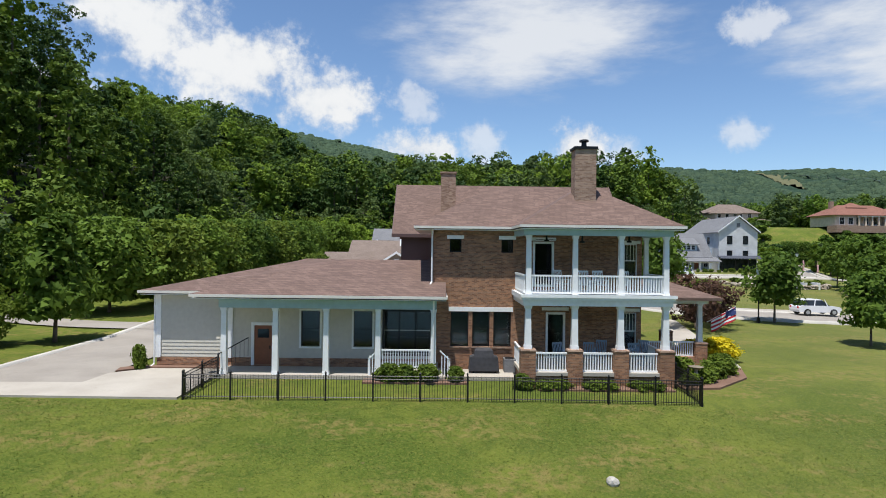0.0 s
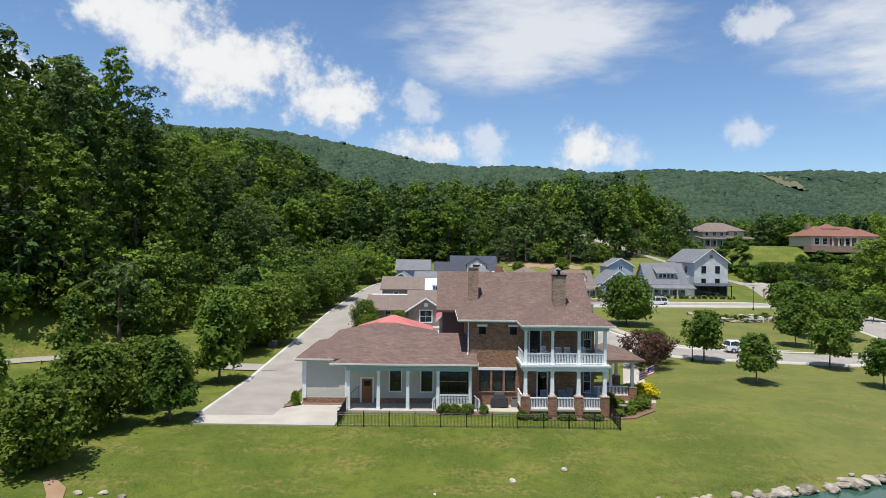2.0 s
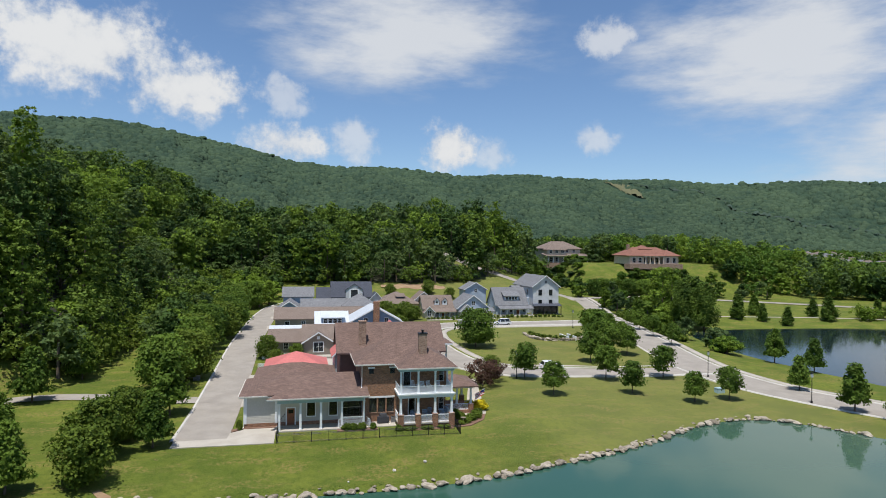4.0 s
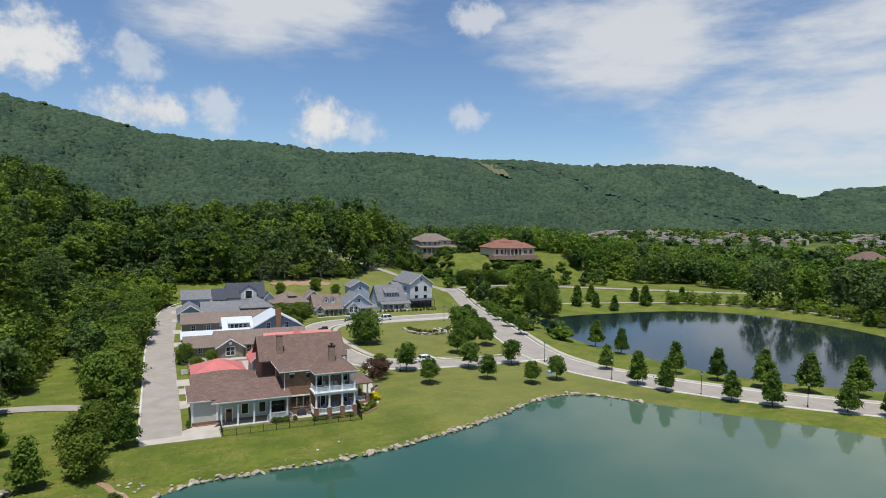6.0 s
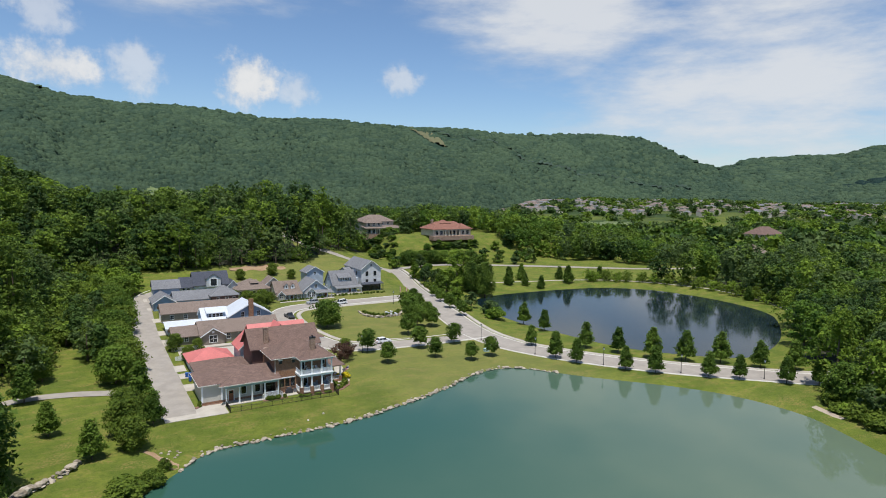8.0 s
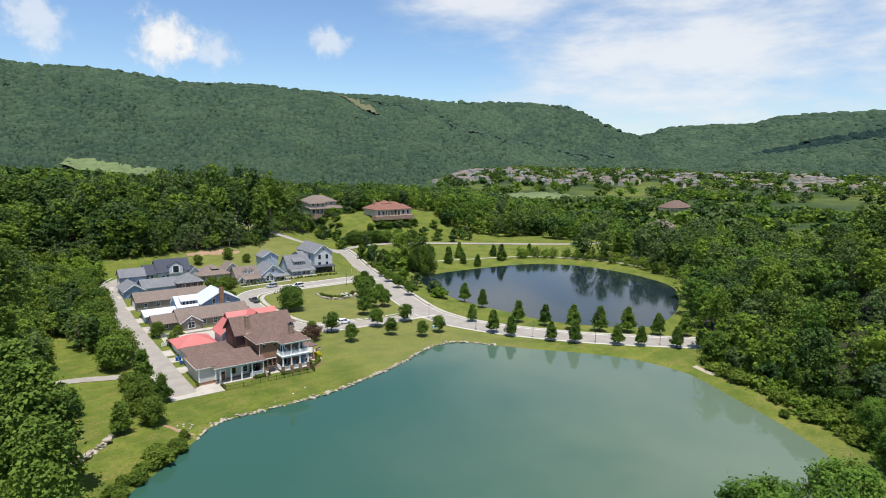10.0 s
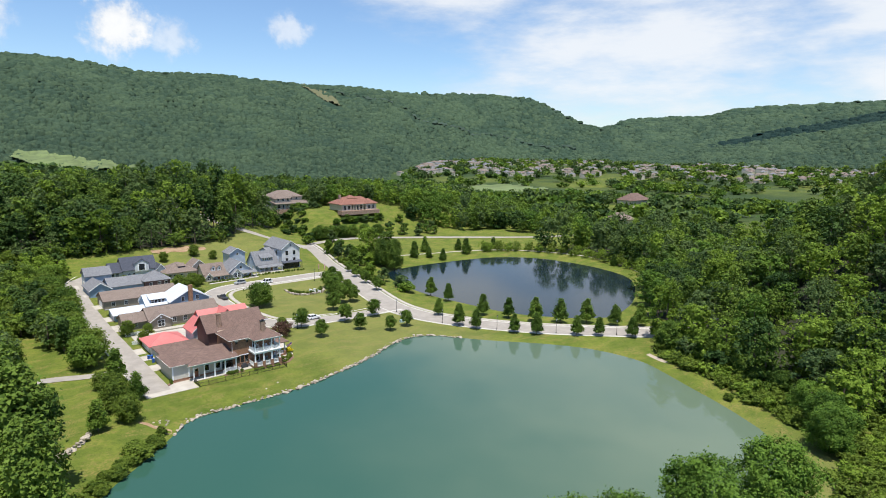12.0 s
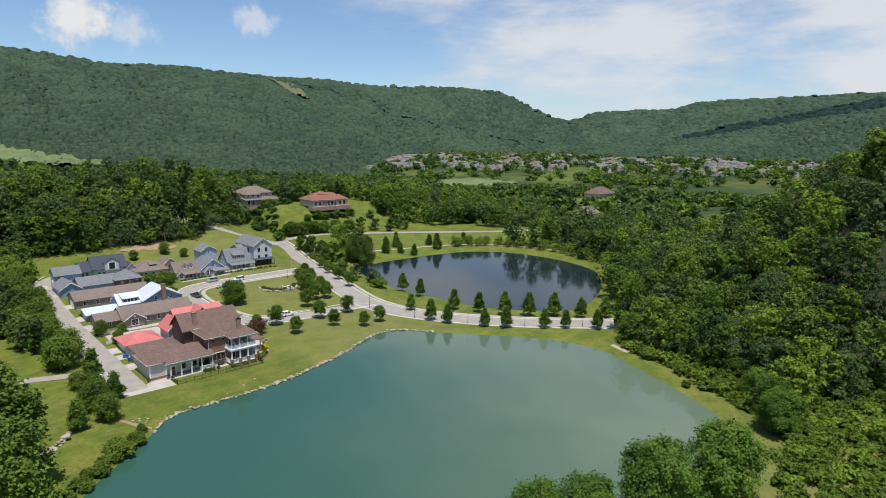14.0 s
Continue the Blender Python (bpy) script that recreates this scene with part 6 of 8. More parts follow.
def trunk_mesh(name, seed, h, r, first, limbs, mat, reach):
    rng = random.Random(seed)
    s = Shape()
    bend = [(0, 0, -0.3)]
    for i in range(1, 6):
        bend.append((rng.uniform(-0.04, 0.04) * h * i / 5, rng.uniform(-0.04, 0.04) * h * i / 5, h * i / 5))
    for i in range(5):
        s.tube(bend[i], bend[i + 1], r * (1 - 0.17 * i) * (1.25 if i == 0 else 1), r * (1 - 0.17 * (i + 1)), 7)
    for k in range(limbs):
        z = first + (h - first) * (k + 0.3) / limbs
        w = k * 2.4 + rng.uniform(-0.4, 0.4)
        ln = reach * rng.uniform(0.55, 0.85) * (1 - 0.5 * k / limbs)
        mid = (math.cos(w) * ln * 0.5, math.sin(w) * ln * 0.5, z + ln * 0.25)
        s.tube((0, 0, z), mid, r * 0.4, r * 0.26, 5)
        s.tube(mid, (math.cos(w + 0.2) * ln, math.sin(w + 0.2) * ln, z + ln * 0.7), r * 0.26, r * 0.08, 5)
    return s.mesh(name, mat, True)


TREE_KINDS = {}


def tree_kind(key, label, shape, h, r, first, clumps, leaves, leaf, mat=LEAF, bark=BARK, variants=2, spread=0.13):
    out = []
    for k in range(variants):
        seed = sum(map(ord, key)) * 7 + k
        out.append((trunk_mesh("trunk", seed, h * 0.86, max(0.07, h * 0.017), first, 9, bark, r), crown_mesh("crown", seed, shape, h - first * 0.95, r, clumps, leaves, leaf, mat, spread, first * 0.95)))
    TREE_KINDS[key] = (label, out)


def plant(key, x, y, size=1.0, name="street_tree", group="", z=None, label="", wide=1.0):
    tag, variants = TREE_KINDS[key]
    k = int(abs(x * 13.7 + y * 7.3)) % len(variants)
    t = thing(name, (x, y, level(x, y) if z is None else z), label or tag, "tree", group)
    t.rotation_euler.z = (x * 3.1 + y * 1.7) % 6.28
    t.scale = (size * wide, size * wide, size)
    for nm, me in zip(("trunk", "crown"), variants[k]):
        new(nm, me).parent = t
    return t


tree_kind("maple", "young green maple with a clear trunk on the lawn", "oval", 6.2, 2.15, 1.9, 100, 34, 0.21, variants=3, spread=0.14)
tree_kind("pear", "upright dark green street tree beside the road", "cone", 6.6, 2.05, 1.5, 100, 34, 0.21, variants=3, spread=0.13)
tree_kind("broad", "broad green shade tree with low branches", "round", 8.0, 4.0, 1.2, 170, 36, 0.25, variants=2, spread=0.13)
tree_kind("shore", "large broad leafy tree on the pond shore", "round", 13.6, 6.1, 1.0, 330, 64, 0.22, LEAF_SHORE, variants=2, spread=0.085)
tree_kind("willowy", "loose light green tree with feathery foliage", "round", 7.0, 3.2, 0.6, 150, 34, 0.22, LEAF_SHRUB, variants=2, spread=0.13)
tree_kind("plum", "purple-leaved plum tree beside the house", "round", 5.0, 3.3, 0.9, 95, 26, 0.17, LEAF_PURPLE, variants=1, spread=0.11)
tree_kind("oak", "tall woodland tree with a dense green crown", "oval", 24.0, 5.8, 3.0, 260, 40, 0.42, LEAF_WOOD, BARK, variants=4, spread=0.12)
tree_kind("conifer", "narrow dark green evergreen tree", "cone", 7.0, 1.8, 0.4, 100, 30, 0.22, LEAF, variants=2, spread=0.12)

for x, y, s in ((-26.7, 43.5, 1.28), (-25.6, 29.0, 1.0), (-42.6, 31.5, 0.95), (-47.6, 53.0, 1.2), (-36.0, 17.2, 1.0), (-45.0, 66.0, 1.0)):
    plant("pear", x, y, s, "lawn_tree", "trees on the west lawn", label="dark green pyramidal maple on the west lawn")
for x, y, s in ((-29.8, 18.6, 0.80), (-30.6, 26.0, 0.92), (-29.6, 33.4, 0.85), (-30.5, 41.0, 0.6)):
    plant("willowy", x, y, s, "lawn_tree", "trees on the west lawn", label="loose light green tree on the west lawn")
for i in range(16):
    y = 58 + i * 6.2
    x = -29.2 + 0.03 * (y - 58) + (1.2 if i % 2 else -1.4) - (3.0 if i % 5 == 3 else 0)
    plant(("broad", "willowy", "pear")[(i * 7) % 3], x, y, (1.04, 1.16, 1.18)[i % 3], "alley_tree", "trees along the alley", label="leafy green tree in the row beside the alley")
for x, y, s in ((32.2, 46.0, 0.85), (47.0, 46.7, 0.85), (55.2, 41.0, 0.78), (62.5, 42.0, 0.85)):
    plant("maple", x, y, s, "lawn_tree", "young maples on the lawn")
for x, y, s in ((31.2, 57.2, 1.02), (47.0, 56.2, 0.98), (59.5, 57.0, 0.95), (50.9, 70.4, 1.0), (62.5, 75.9, 1.0), (67.0, 86.9, 0.85), (71.5, 101.4, 0.85), (75.2, 113, 0.8), (79.6, 85.0, 0.85), (83.0, 98.5, 0.9), (87.0, 112, 0.85), (91.0, 124, 0.8)):
    plant("maple", x, y, s, "street_tree", "street trees round the green", label="rounded green street tree beside the crescent")
for x, y, s in ((57.6, 77, 1.15), (59.2, 83.5, 1.3), (62.0, 90.5, 1.25), (64.2, 98, 1.1)):
    plant("maple", x, y, s, "park_tree", "trees on the green", label="dense green oval tree on the green")
plant("broad", 30.5, 87.5, 1.05, "park_tree", "trees on the green", label="large spreading tree at the edge of the green")
plant("willowy", 25.6, 60.0, 0.5, "small_tree", label="small light green tree beside the crescent")
for x, y in ((80.0, 45.6), (76.9, 31.2), (79.0, 24.8), (85.9, 13.8), (90.6, 8.0), (100.0, -0.9), (105.2, -5.9), (112.6, -13.5), (118.0, -18.5)):
    plant("pear", x, y, 1.02 + 0.1 * math.sin(x), "street_tree", "street trees along the causeway")
for x, y in ((97.0, 71.0), (96.8, 59.6), (93.0, 35.9), (97.4, 27.3), (101.6, 18.4), (107.6, 12.0), (114.4, 5.9), (119.8, -2.2), (126.3, -7.9)):
    plant("pear", x, y, 1.16 + 0.12 * math.cos(y), "street_tree", "street trees along the causeway")
for x, y in ((153.5, 129.5), (177.6, 144), (174.3, 133.5), (198, 135.5), (165.8, 160.5), (158, 151), (117.5, 134), (214, 62), (149, 136), (142, 140)):
    plant("conifer", x, y, 1.0 + 0.2 * math.sin(y), "evergreen_tree", "evergreens beside the far pond", wide=1.35)
for x, y in ((120.5, 208.5), (126.5, 209.5), (132.5, 210), (139, 209.5), (146, 208.5), (153.6, 206.5), (161, 203)):
    plant("broad", x, y, 0.92, "park_tree", "trees along the far road", label="dark round tree beside the far road")
for x, y, s in ((117.4, 124.6, 0.62), (114.6, 131.5, 0.56), (120.6, 132.0, 0.50)):
    plant("oak", x, y, s, "park_tree", "trees beside the far pond", label="tall dark leafy tree beside the far pond")
plant("plum", 21.8, 52.5, 0.88, "plum_tree")
plant("plum", 24.6, 56.0, 0.72, "plum_tree")
for x, y, s in ((42.0, -84.6, 1.0), (26.6, -80.6, 1.0), (6.6, -71.0, 0.74), (13.0, -75.6, 0.76), (76.5, -82.5, 0.72), (84.5, -79.0, 0.66), (91.0, -73.0, 0.6)):
    plant("shore", x, y, s, "shore_tree", "trees on the south shore", label="broad leafy tree on the pond shore")


# ---- woods ----
def villa_sight_gap(x, y):
    """Ground round the villas and along the camera's sight lines to them, cleared to fit the view."""
    for a, b, u, v, run, wide in ((354, 152, 0.835, 0.549, 60, 17), (485, 222, 0.835, 0.549, 60, 17), (133, 266, 0.42, 0.907, 62, 10), (163, 229, 0.52, 0.854, 26, 12)):
        k = max(-15, min(run, (a - x) * u + (b - y) * v))
        if math.hypot(x - a + k * u, y - b + k * v) < wide:
            return True
    return False


def shell(rng, shape, n, clumps, tall, low):
    """Unit crown for dense woods (tall: its height over its radius; low: where its foliage begins): lobes of layered leaf sprays."""
    t = low + (1 - low) * rng.uniform(0, 1, clumps) ** 0.85
    mid, half, tip = {"cone": (0.26, 0.78, 0.9), "oval": (0.46, 0.57, 0.6), "round": (0.56, 0.48, 0.5)}[shape]
    prof = np.clip(1 - ((t - mid) / half) ** 2, 0.02, 1) ** tip
    ang = np.arange(clumps) * 2.4 + rng.uniform(-0.5, 0.5, clumps)
    lobe = 1 + 0.20 * np.sin(ang * 3 + t * 5 + rng.uniform(0, 6)) + 0.14 * np.sin(ang * 5 - t * 11 + rng.uniform(0, 6))
    rad = prof * lobe * (0.30 + 0.66 * np.sqrt(rng.uniform(0, 1, clumps)))
    c = np.stack([rad * np.cos(ang), rad * np.sin(ang), t], 1)
    size = rng.uniform(0.17, 0.40, clumps) * min(1.0, math.sqrt(48 / clumps))
    k = rng.randint(0, clumps, n)
    u = rng.normal(0, 1, (n, 3)) + np.stack([np.cos(ang) * 0.7, np.sin(ang) * 0.7, np.full(clumps, 0.9)], 1)[k]
    u /= np.linalg.norm(u, axis=1, keepdims=True)
    p = c[k] + u * size[k][:, None] * np.array([1, 1, 0.72 / tall]) * rng.uniform(0.70, 1.18, (n, 1))
    p[:, :2] += rng.normal(0, 0.02, (n, 2))
    nrm = u * 0.6 + rng.normal(0, 0.40, (n, 3)) + np.array([0, 0, 0.35])
    nrm /= np.linalg.norm(nrm, axis=1, keepdims=True)
    a = np.cross(nrm, rng.normal(0, 1, (n, 3)))
    a /= np.linalg.norm(a, axis=1, keepdims=True) + 1e-6
    b = np.cross(nrm, a)
    s = rng.uniform(0.55, 1.4, (n, 1))
    # large leafy masses inside close the crown
    m = max(16, n // 20)
    k = rng.randint(0, clumps, m)
    q = c[k] * np.array([0.5, 0.5, 0.84]) + rng.normal(0, 0.05, (m, 3)) * np.array([1, 1, 0.5])
    ra = rng.normal(0, 1, (m, 3))
    ra /= np.linalg.norm(ra, axis=1, keepdims=True)
    rb = np.cross(ra, rng.normal(0, 1, (m, 3)))
    rb /= np.linalg.norm(rb, axis=1, keepdims=True)
    return np.concatenate([p, q]), np.concatenate([a * s, ra * 2.4]), np.concatenate([b * s, rb * 2.4]), np.concatenate([nrm * s * 0.22, ra * 0.0])


def woods(name, spots, seed, mats, label, clumps, leaves, leaf, trunks=True, foot_gap=0.14, bed=height, low=0.10):
    """Woodland too large to count: crowns of leaf sprays on one mesh, trunks on another."""
    rng = np.random.RandomState(seed)
    kinds = ("oval", "round", "oval", "cone", "oval", "round")
    stock = [shell(np.random.RandomState(seed + k), kinds[k % 6], leaves, clumps, np.mean([q[2] / q[3] for q in spots]) * (1 - foot_gap), low) for k in range(12)]
    vs, tint, tv, tf, nb = [], [], [], [], 0
    base = bed(np.array([q[0] for q in spots]), np.array([q[1] for q in spots]))
    for (x, y, h, r), z in zip(spots, base):
        p, a, b, d = stock[rng.randint(12)]
        w = rng.uniform(0, 6.28)
        m = np.array([[math.cos(w), math.sin(w), 0], [-math.sin(w), math.cos(w), 0], [0, 0, 1]])
        grow, foot = np.array([r, r, h * (1 - foot_gap)]), np.array([x, y, z + h * foot_gap])
        q = (p @ m) * grow + foot
        s = leaf * (0.8 + 0.4 * rng.rand())
        a2, b2, d2 = a @ m * s, b @ m * s, d @ m * s
        vs.append(np.stack([q - a2 - b2 * 0.5, q + a2 * 0.9 - b2 * 0.6 - d2, q + b2 + d2], 1).reshape(-1, 3))
        tint.append(np.full(len(p), rng.randint(len(mats))))
        if trunks:
            for k in range(5):
                u = 2 * math.pi * k / 5
                tv += [(x + 0.32 * math.cos(u), y + 0.32 * math.sin(u), z - 0.5), (x + 0.16 * math.cos(u), y + 0.16 * math.sin(u), z + h * 0.75)]
            tf += [(nb + 2 * k, nb + 2 * ((k + 1) % 5), nb + 2 * ((k + 1) % 5) + 1, nb + 2 * k + 1) for k in range(5)]
            nb += 10
    v = np.concatenate(vs)
    me = array_mesh(name, v, np.arange(len(v)).reshape(-1, 3), mats[0])
    for m in mats[1:]:
        me.materials.append(m)
    me.polygons.foreach_set("material_index", np.concatenate(tint).astype(np.int32))
    tagged(new(name, me), label, "woodland", "", "stuff")
    if trunks:
        tagged(new(name + "_trunks", array_mesh(name + "_trunks", np.array(tv), np.array(tf), BARK, True)), "grey-brown trunks of the woodland trees", "woodland", "", "stuff")


def scatter(seed, x0, x1, y0, y1, gap, keep, h, r):
    rng = random.Random(seed)
    out = []
    for i in range(int((x1 - x0) / gap)):
        for j in range(int((y1 - y0) / gap)):
            x, y = x0 + (i + rng.uniform(0.05, 0.95)) * gap, y0 + (j + rng.uniform(0.05, 0.95)) * gap
            k = rng.uniform(0.70, 1.25)
            if keep(x, y) and not villa_sight_gap(x, y):
                out.append((x, y, h * k, r * rng.uniform(0.70, 1.10)))
    return out


def west_edge(y):
    return -47.5 - 0.05 * (y - 60) * (y < 60) + (0.10 * (y - 85) if y > 85 else 0)


def beyond_lane(x, y):
    return -0.604 * (x + 47) + 0.797 * (y - 63)


def north_edge(x):
    return 186 + 0.12 * x if x < 55 else 192 + (x - 55) * 0.9


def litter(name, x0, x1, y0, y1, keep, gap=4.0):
    """Leaf litter under the trees, its colour darkened for canopy shade; a sheet lying on the ground."""
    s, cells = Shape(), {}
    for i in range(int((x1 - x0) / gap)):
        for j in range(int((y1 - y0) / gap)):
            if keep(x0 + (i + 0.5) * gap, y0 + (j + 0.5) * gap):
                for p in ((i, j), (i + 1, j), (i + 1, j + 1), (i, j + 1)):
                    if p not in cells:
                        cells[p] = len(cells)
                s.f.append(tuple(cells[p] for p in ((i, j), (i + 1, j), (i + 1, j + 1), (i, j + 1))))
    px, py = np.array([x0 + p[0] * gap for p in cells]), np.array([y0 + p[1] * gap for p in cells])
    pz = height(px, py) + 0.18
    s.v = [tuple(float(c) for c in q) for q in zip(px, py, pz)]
    structure(name, s.mesh(name, SHADED_LITTER, True), "leaf litter under the woods, coloured dark for canopy shade", "woodland floor")


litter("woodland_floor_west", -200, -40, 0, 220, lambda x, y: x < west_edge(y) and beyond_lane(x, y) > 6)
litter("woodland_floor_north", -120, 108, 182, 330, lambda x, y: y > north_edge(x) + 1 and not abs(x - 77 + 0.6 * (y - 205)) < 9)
def lower(spots):
    """The trees north-west of the houses stand lower, those on the southern brow higher."""
    return [(x, y, h * (1 - 0.24 * float(step(95, 150, y) * step(60, 10, x)) + 0.24 * float(step(-56, -68, x) * step(125, 95, y))), r) for x, y, h, r in spots]


west_trees = lower(scatter(1, -165, -36, -5, 205, 8.4, lambda x, y: x < west_edge(y) - 3 and beyond_lane(x, y) > 4, 24, 5.2))
front_row = [q for q in west_trees if min(west_edge(q[1]) - q[0], beyond_lane(q[0], q[1])) < 24 and q[1] < 150]
woods("woods_west", front_row, 11, WOOD_MIX, "tall dense summer woods on the west hillside", 150, 4400, 0.25, True, 0.03)
woods("woods_hilltop", [q for q in west_trees if q not in front_row], 17, WOOD_MIX, "dense summer woods up the west hillside", 70, 760, 0.46, False, 0.03, low=0.42)
woods("woods_north", lower(scatter(2, -120, 105, 182, 300, 8.8, lambda x, y: y > north_edge(x) and not (abs(x - 77 + 0.6 * (y - 205)) < 11 and y < 262), 23, 6.0)), 12, WOOD_MIX,
      "dense summer woods behind the houses", 80, 950, 0.52, True, 0.03, low=0.22)
edge = [(west_edge(y) + 1.5 + 3 * math.sin(y * 0.9), y, 4.5 + 2.5 * abs(math.sin(y * 2.1)), 3.0) for y in np.arange(66, 190, 3.6)]
edge += [(x, 63 + 0.758 * (x + 47) + 5.5 + math.sin(x), 4.5 + 2.5 * abs(math.sin(x * 2.1)), 3.0) for x in np.arange(-110, -47, 3.4)]
edge += [(x, north_edge(x) - 1 + 2 * math.sin(x), 4.0 + 2.0 * abs(math.sin(x * 1.7)), 3.0) for x in np.arange(-24, 60, 3.8) if not 14 < x < 50]
fill = scatter(31, -46, -27, 66, 168, 5.6, lambda x, y: west_edge(y) - 2 < x < -28.5 + 0.03 * (y - 58) and (y > 92 or x < west_edge(y) + 1) and math.sin(x * 0.4) * math.sin(y * 0.21) > -0.55, 7.5, 3.4)
fill += [(-34.5 + 1.6 * math.sin(y * 0.7), y, 8.0 + 1.6 * math.sin(y * 1.3), 3.3) for y in np.arange(74, 100, 5.2)]
fill += scatter(35, -34, -13, 152, 188, 5.4, lambda x, y: x < -15 - 0.5 * max(0, 168 - y) or y > 178, 7.0, 3.2)
fill += [(west_edge(y) - 2.5 + 2 * math.sin(y * 1.3), y, 9.5 + 3.5 * math.sin(y * 2.7), 4.2) for y in np.arange(64, 190, 5.2)]
fill += [(x, 63 + 0.758 * (x + 47) + 9 + 1.5 * math.sin(x * 1.9), 10 + 3 * math.sin(x * 2.7), 4.2) for x in np.arange(-110, -47, 5.0)]
fill += [(x, north_edge(x) + 1.0 + 2 * math.sin(x * 1.7), 9.5 + 3.5 * math.sin(x * 2.1), 4.3) for x in np.arange(-30, 104, 5.2)]
woods("understory", fill, 19, WOOD_MIX, "low leafy trees closing the edge of the woods", 40, 700, 0.34, True, 0.0)
edge += scatter(33, 82, 118, -80, -24, 3.4, lambda x, y: 103.5 - 0.42 * (-25 - y) + 1 < x < 116 - 0.42 * (-25 - y), 2.7, 2.3)
lake_mid = LAKE_S.mean(0)
for k, q in enumerate(LAKE_S):
    if q[0] > 176 and q[1] > 20:
        out = (q - lake_mid) / np.linalg.norm(q - lake_mid)
        for far in (11.5, 15.5, 19.0):
            edge.append((q[0] + out[0] * (far + math.sin(k * 2.3)), q[1] + out[1] * (far + math.cos(k * 1.9)), 3.2 + 1.6 * abs(math.sin(k * 1.7 + far)), 2.6))
woods("thicket", edge + scatter(7, 46, 124, -128, -78, 3.6, lambda x, y: y < -82 - 0.30 * (80 - x) * (x < 80) and off_edge(POND_S, np.array([x]), np.array([y]))[0] > 5, 2.4, 2.5), 16, (LEAF_SHRUB, LEAF_SHRUB, LEAF_SUNNY), "tangled green undergrowth at the edge of the woods", 24, 340, 0.28, False, 0.0)


def open_right(x, y):
    """Where trees stand east of the ponds."""
    if off_edge(LAKE_S, np.array([x]), np.array([y]))[0] < (15 if y > 62 else 6) + 3 * math.sin(x * 0.1):
        return False
    if y < -22:
        return x > 115 - 0.42 * (-25 - y) and (y > -82 or x > 104 + 0.3 * (-82 - y))
    return x > 112 and (x - 98) * 0.7 + (y - 8) * 0.72 > (16 if x < 135 else 9) or (x > 122 and (x - 98) * 0.7 + (y - 8) * 0.72 < -9)


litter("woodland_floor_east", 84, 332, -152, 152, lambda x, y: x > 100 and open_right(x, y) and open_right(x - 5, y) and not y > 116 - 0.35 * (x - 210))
east_trees = scatter(3, 78, 330, -150, 150, 9.3, lambda x, y: open_right(x, y) and not (y > 118 - 0.35 * (x - 210)) or (x > 245 and -20 < y < 118), 16.0, 6.0)
woods("woods_east", [q for q in east_trees if q[0] < 185], 13, EAST_MIX, "dense summer woods east of the ponds", 110, 2000, 0.33, True, 0.03)
woods("woods_east_hill", [q for q in east_trees if q[0] >= 185], 23, EAST_MIX, "dense summer woods on the eastern hill", 60, 500, 0.60, False, 0.03, low=0.12)
woods("woods_far_side", scatter(4, 108, 330, 120, 420, 8.2, lambda x, y: y > 222 + 0.02 * (x - 100) - (0.62 * (x - 185) if x > 185 else 0) and not (116 < x < 200 and y < 262) and not (118 < x < 150 and y < 292), 13.5, 5.4), 14, EAST_MIX,
      "mixed summer woods beyond the far pond", 50, 380, 0.68, False, 0.03, low=0.10)


def far_keep(x, y):
    d = math.hypot(x + 30, y + 75)
    az = math.degrees(math.atan2(x + 30, y + 75))
    if x < 330 and y < 420 and x > -150 and y > -200:
        return False
    if 45 < az < 52 and 830 < d < 1060:
        return False
    patch = math.sin(x * 0.013 + y * 0.004) + math.sin(y * 0.017 - x * 0.006)
    if d > 1080 and az > 30 and math.sin(x * 0.9 + y * 0.37) > 0.6:
        return az < 84 and d < (foot_of(az) if az < 57 else 1850)
    if d > 1100 and az > 20:
        return 57 < az < 84 and d < 1750 and math.sin(x * 0.021 + y * 0.004) + math.sin(y * 0.027 - x * 0.006) > 0.75
    if az <= 20 and d > 1150:
        return False
    if az > 30 and d > 760:
        return d < 1950 and patch > 0.25 + 0.4 * math.sin(x * 0.05) * math.sin(y * 0.043)
    return d < 1500 and -40 < az < 100 and patch > (-1.2 if d < 900 else -0.2)


grove = scatter(21, 103, 124, 132, 176, 6.2, lambda x, y: abs(x - 112) < 9, 6.0, 2.7) + scatter(22, 84, 104, 78, 176, 7.5, lambda x, y: x > 84 + 0.24 * (y - 90) + 5 and x < 84 + 0.24 * (y - 90) + 15 and off_edge(LAKE_S, np.array([x]), np.array([y]))[0] > 3, 5.5, 3.0)
grove += scatter(23, 106, 205, 208, 266, 8.0, lambda x, y: not (112 < x < 150 and y > 234) and not (147 < x < 180 and 219 < y < 250) and math.sin(x * 0.31) + math.sin(y * 0.43) > 0.35 and y > 214, 4.4, 2.7)
grove += scatter(24, 108, 205, 262, 300, 9.0, lambda x, y: not (116 < x < 150 and y > 258), 12, 4.6)
grove += [(149 + 2.6 * k, 223.5 + math.sin(k * 2.0), 3.4 + 0.9 * math.sin(k * 1.3), 2.2) for k in range(12)] + [(118 + 3.0 * k, 256 + math.sin(k * 2.0), 3.6 + math.sin(k * 1.7), 2.2) for k in range(11)]
grove += scatter(25, 100, 116, -70, -22, 6.5, lambda x, y: 104.5 - 0.42 * (-25 - y) + 2 < x < 116 - 0.42 * (-25 - y), 7.5, 3.6)
grove += scatter(26, 100, 215, 192, 214, 9.0, lambda x, y: abs(y - (205 - 0.42 * max(0, x - 140))) > 6 and y < 230 - 0.4 * max(0, x - 150), 6.0, 3.2)
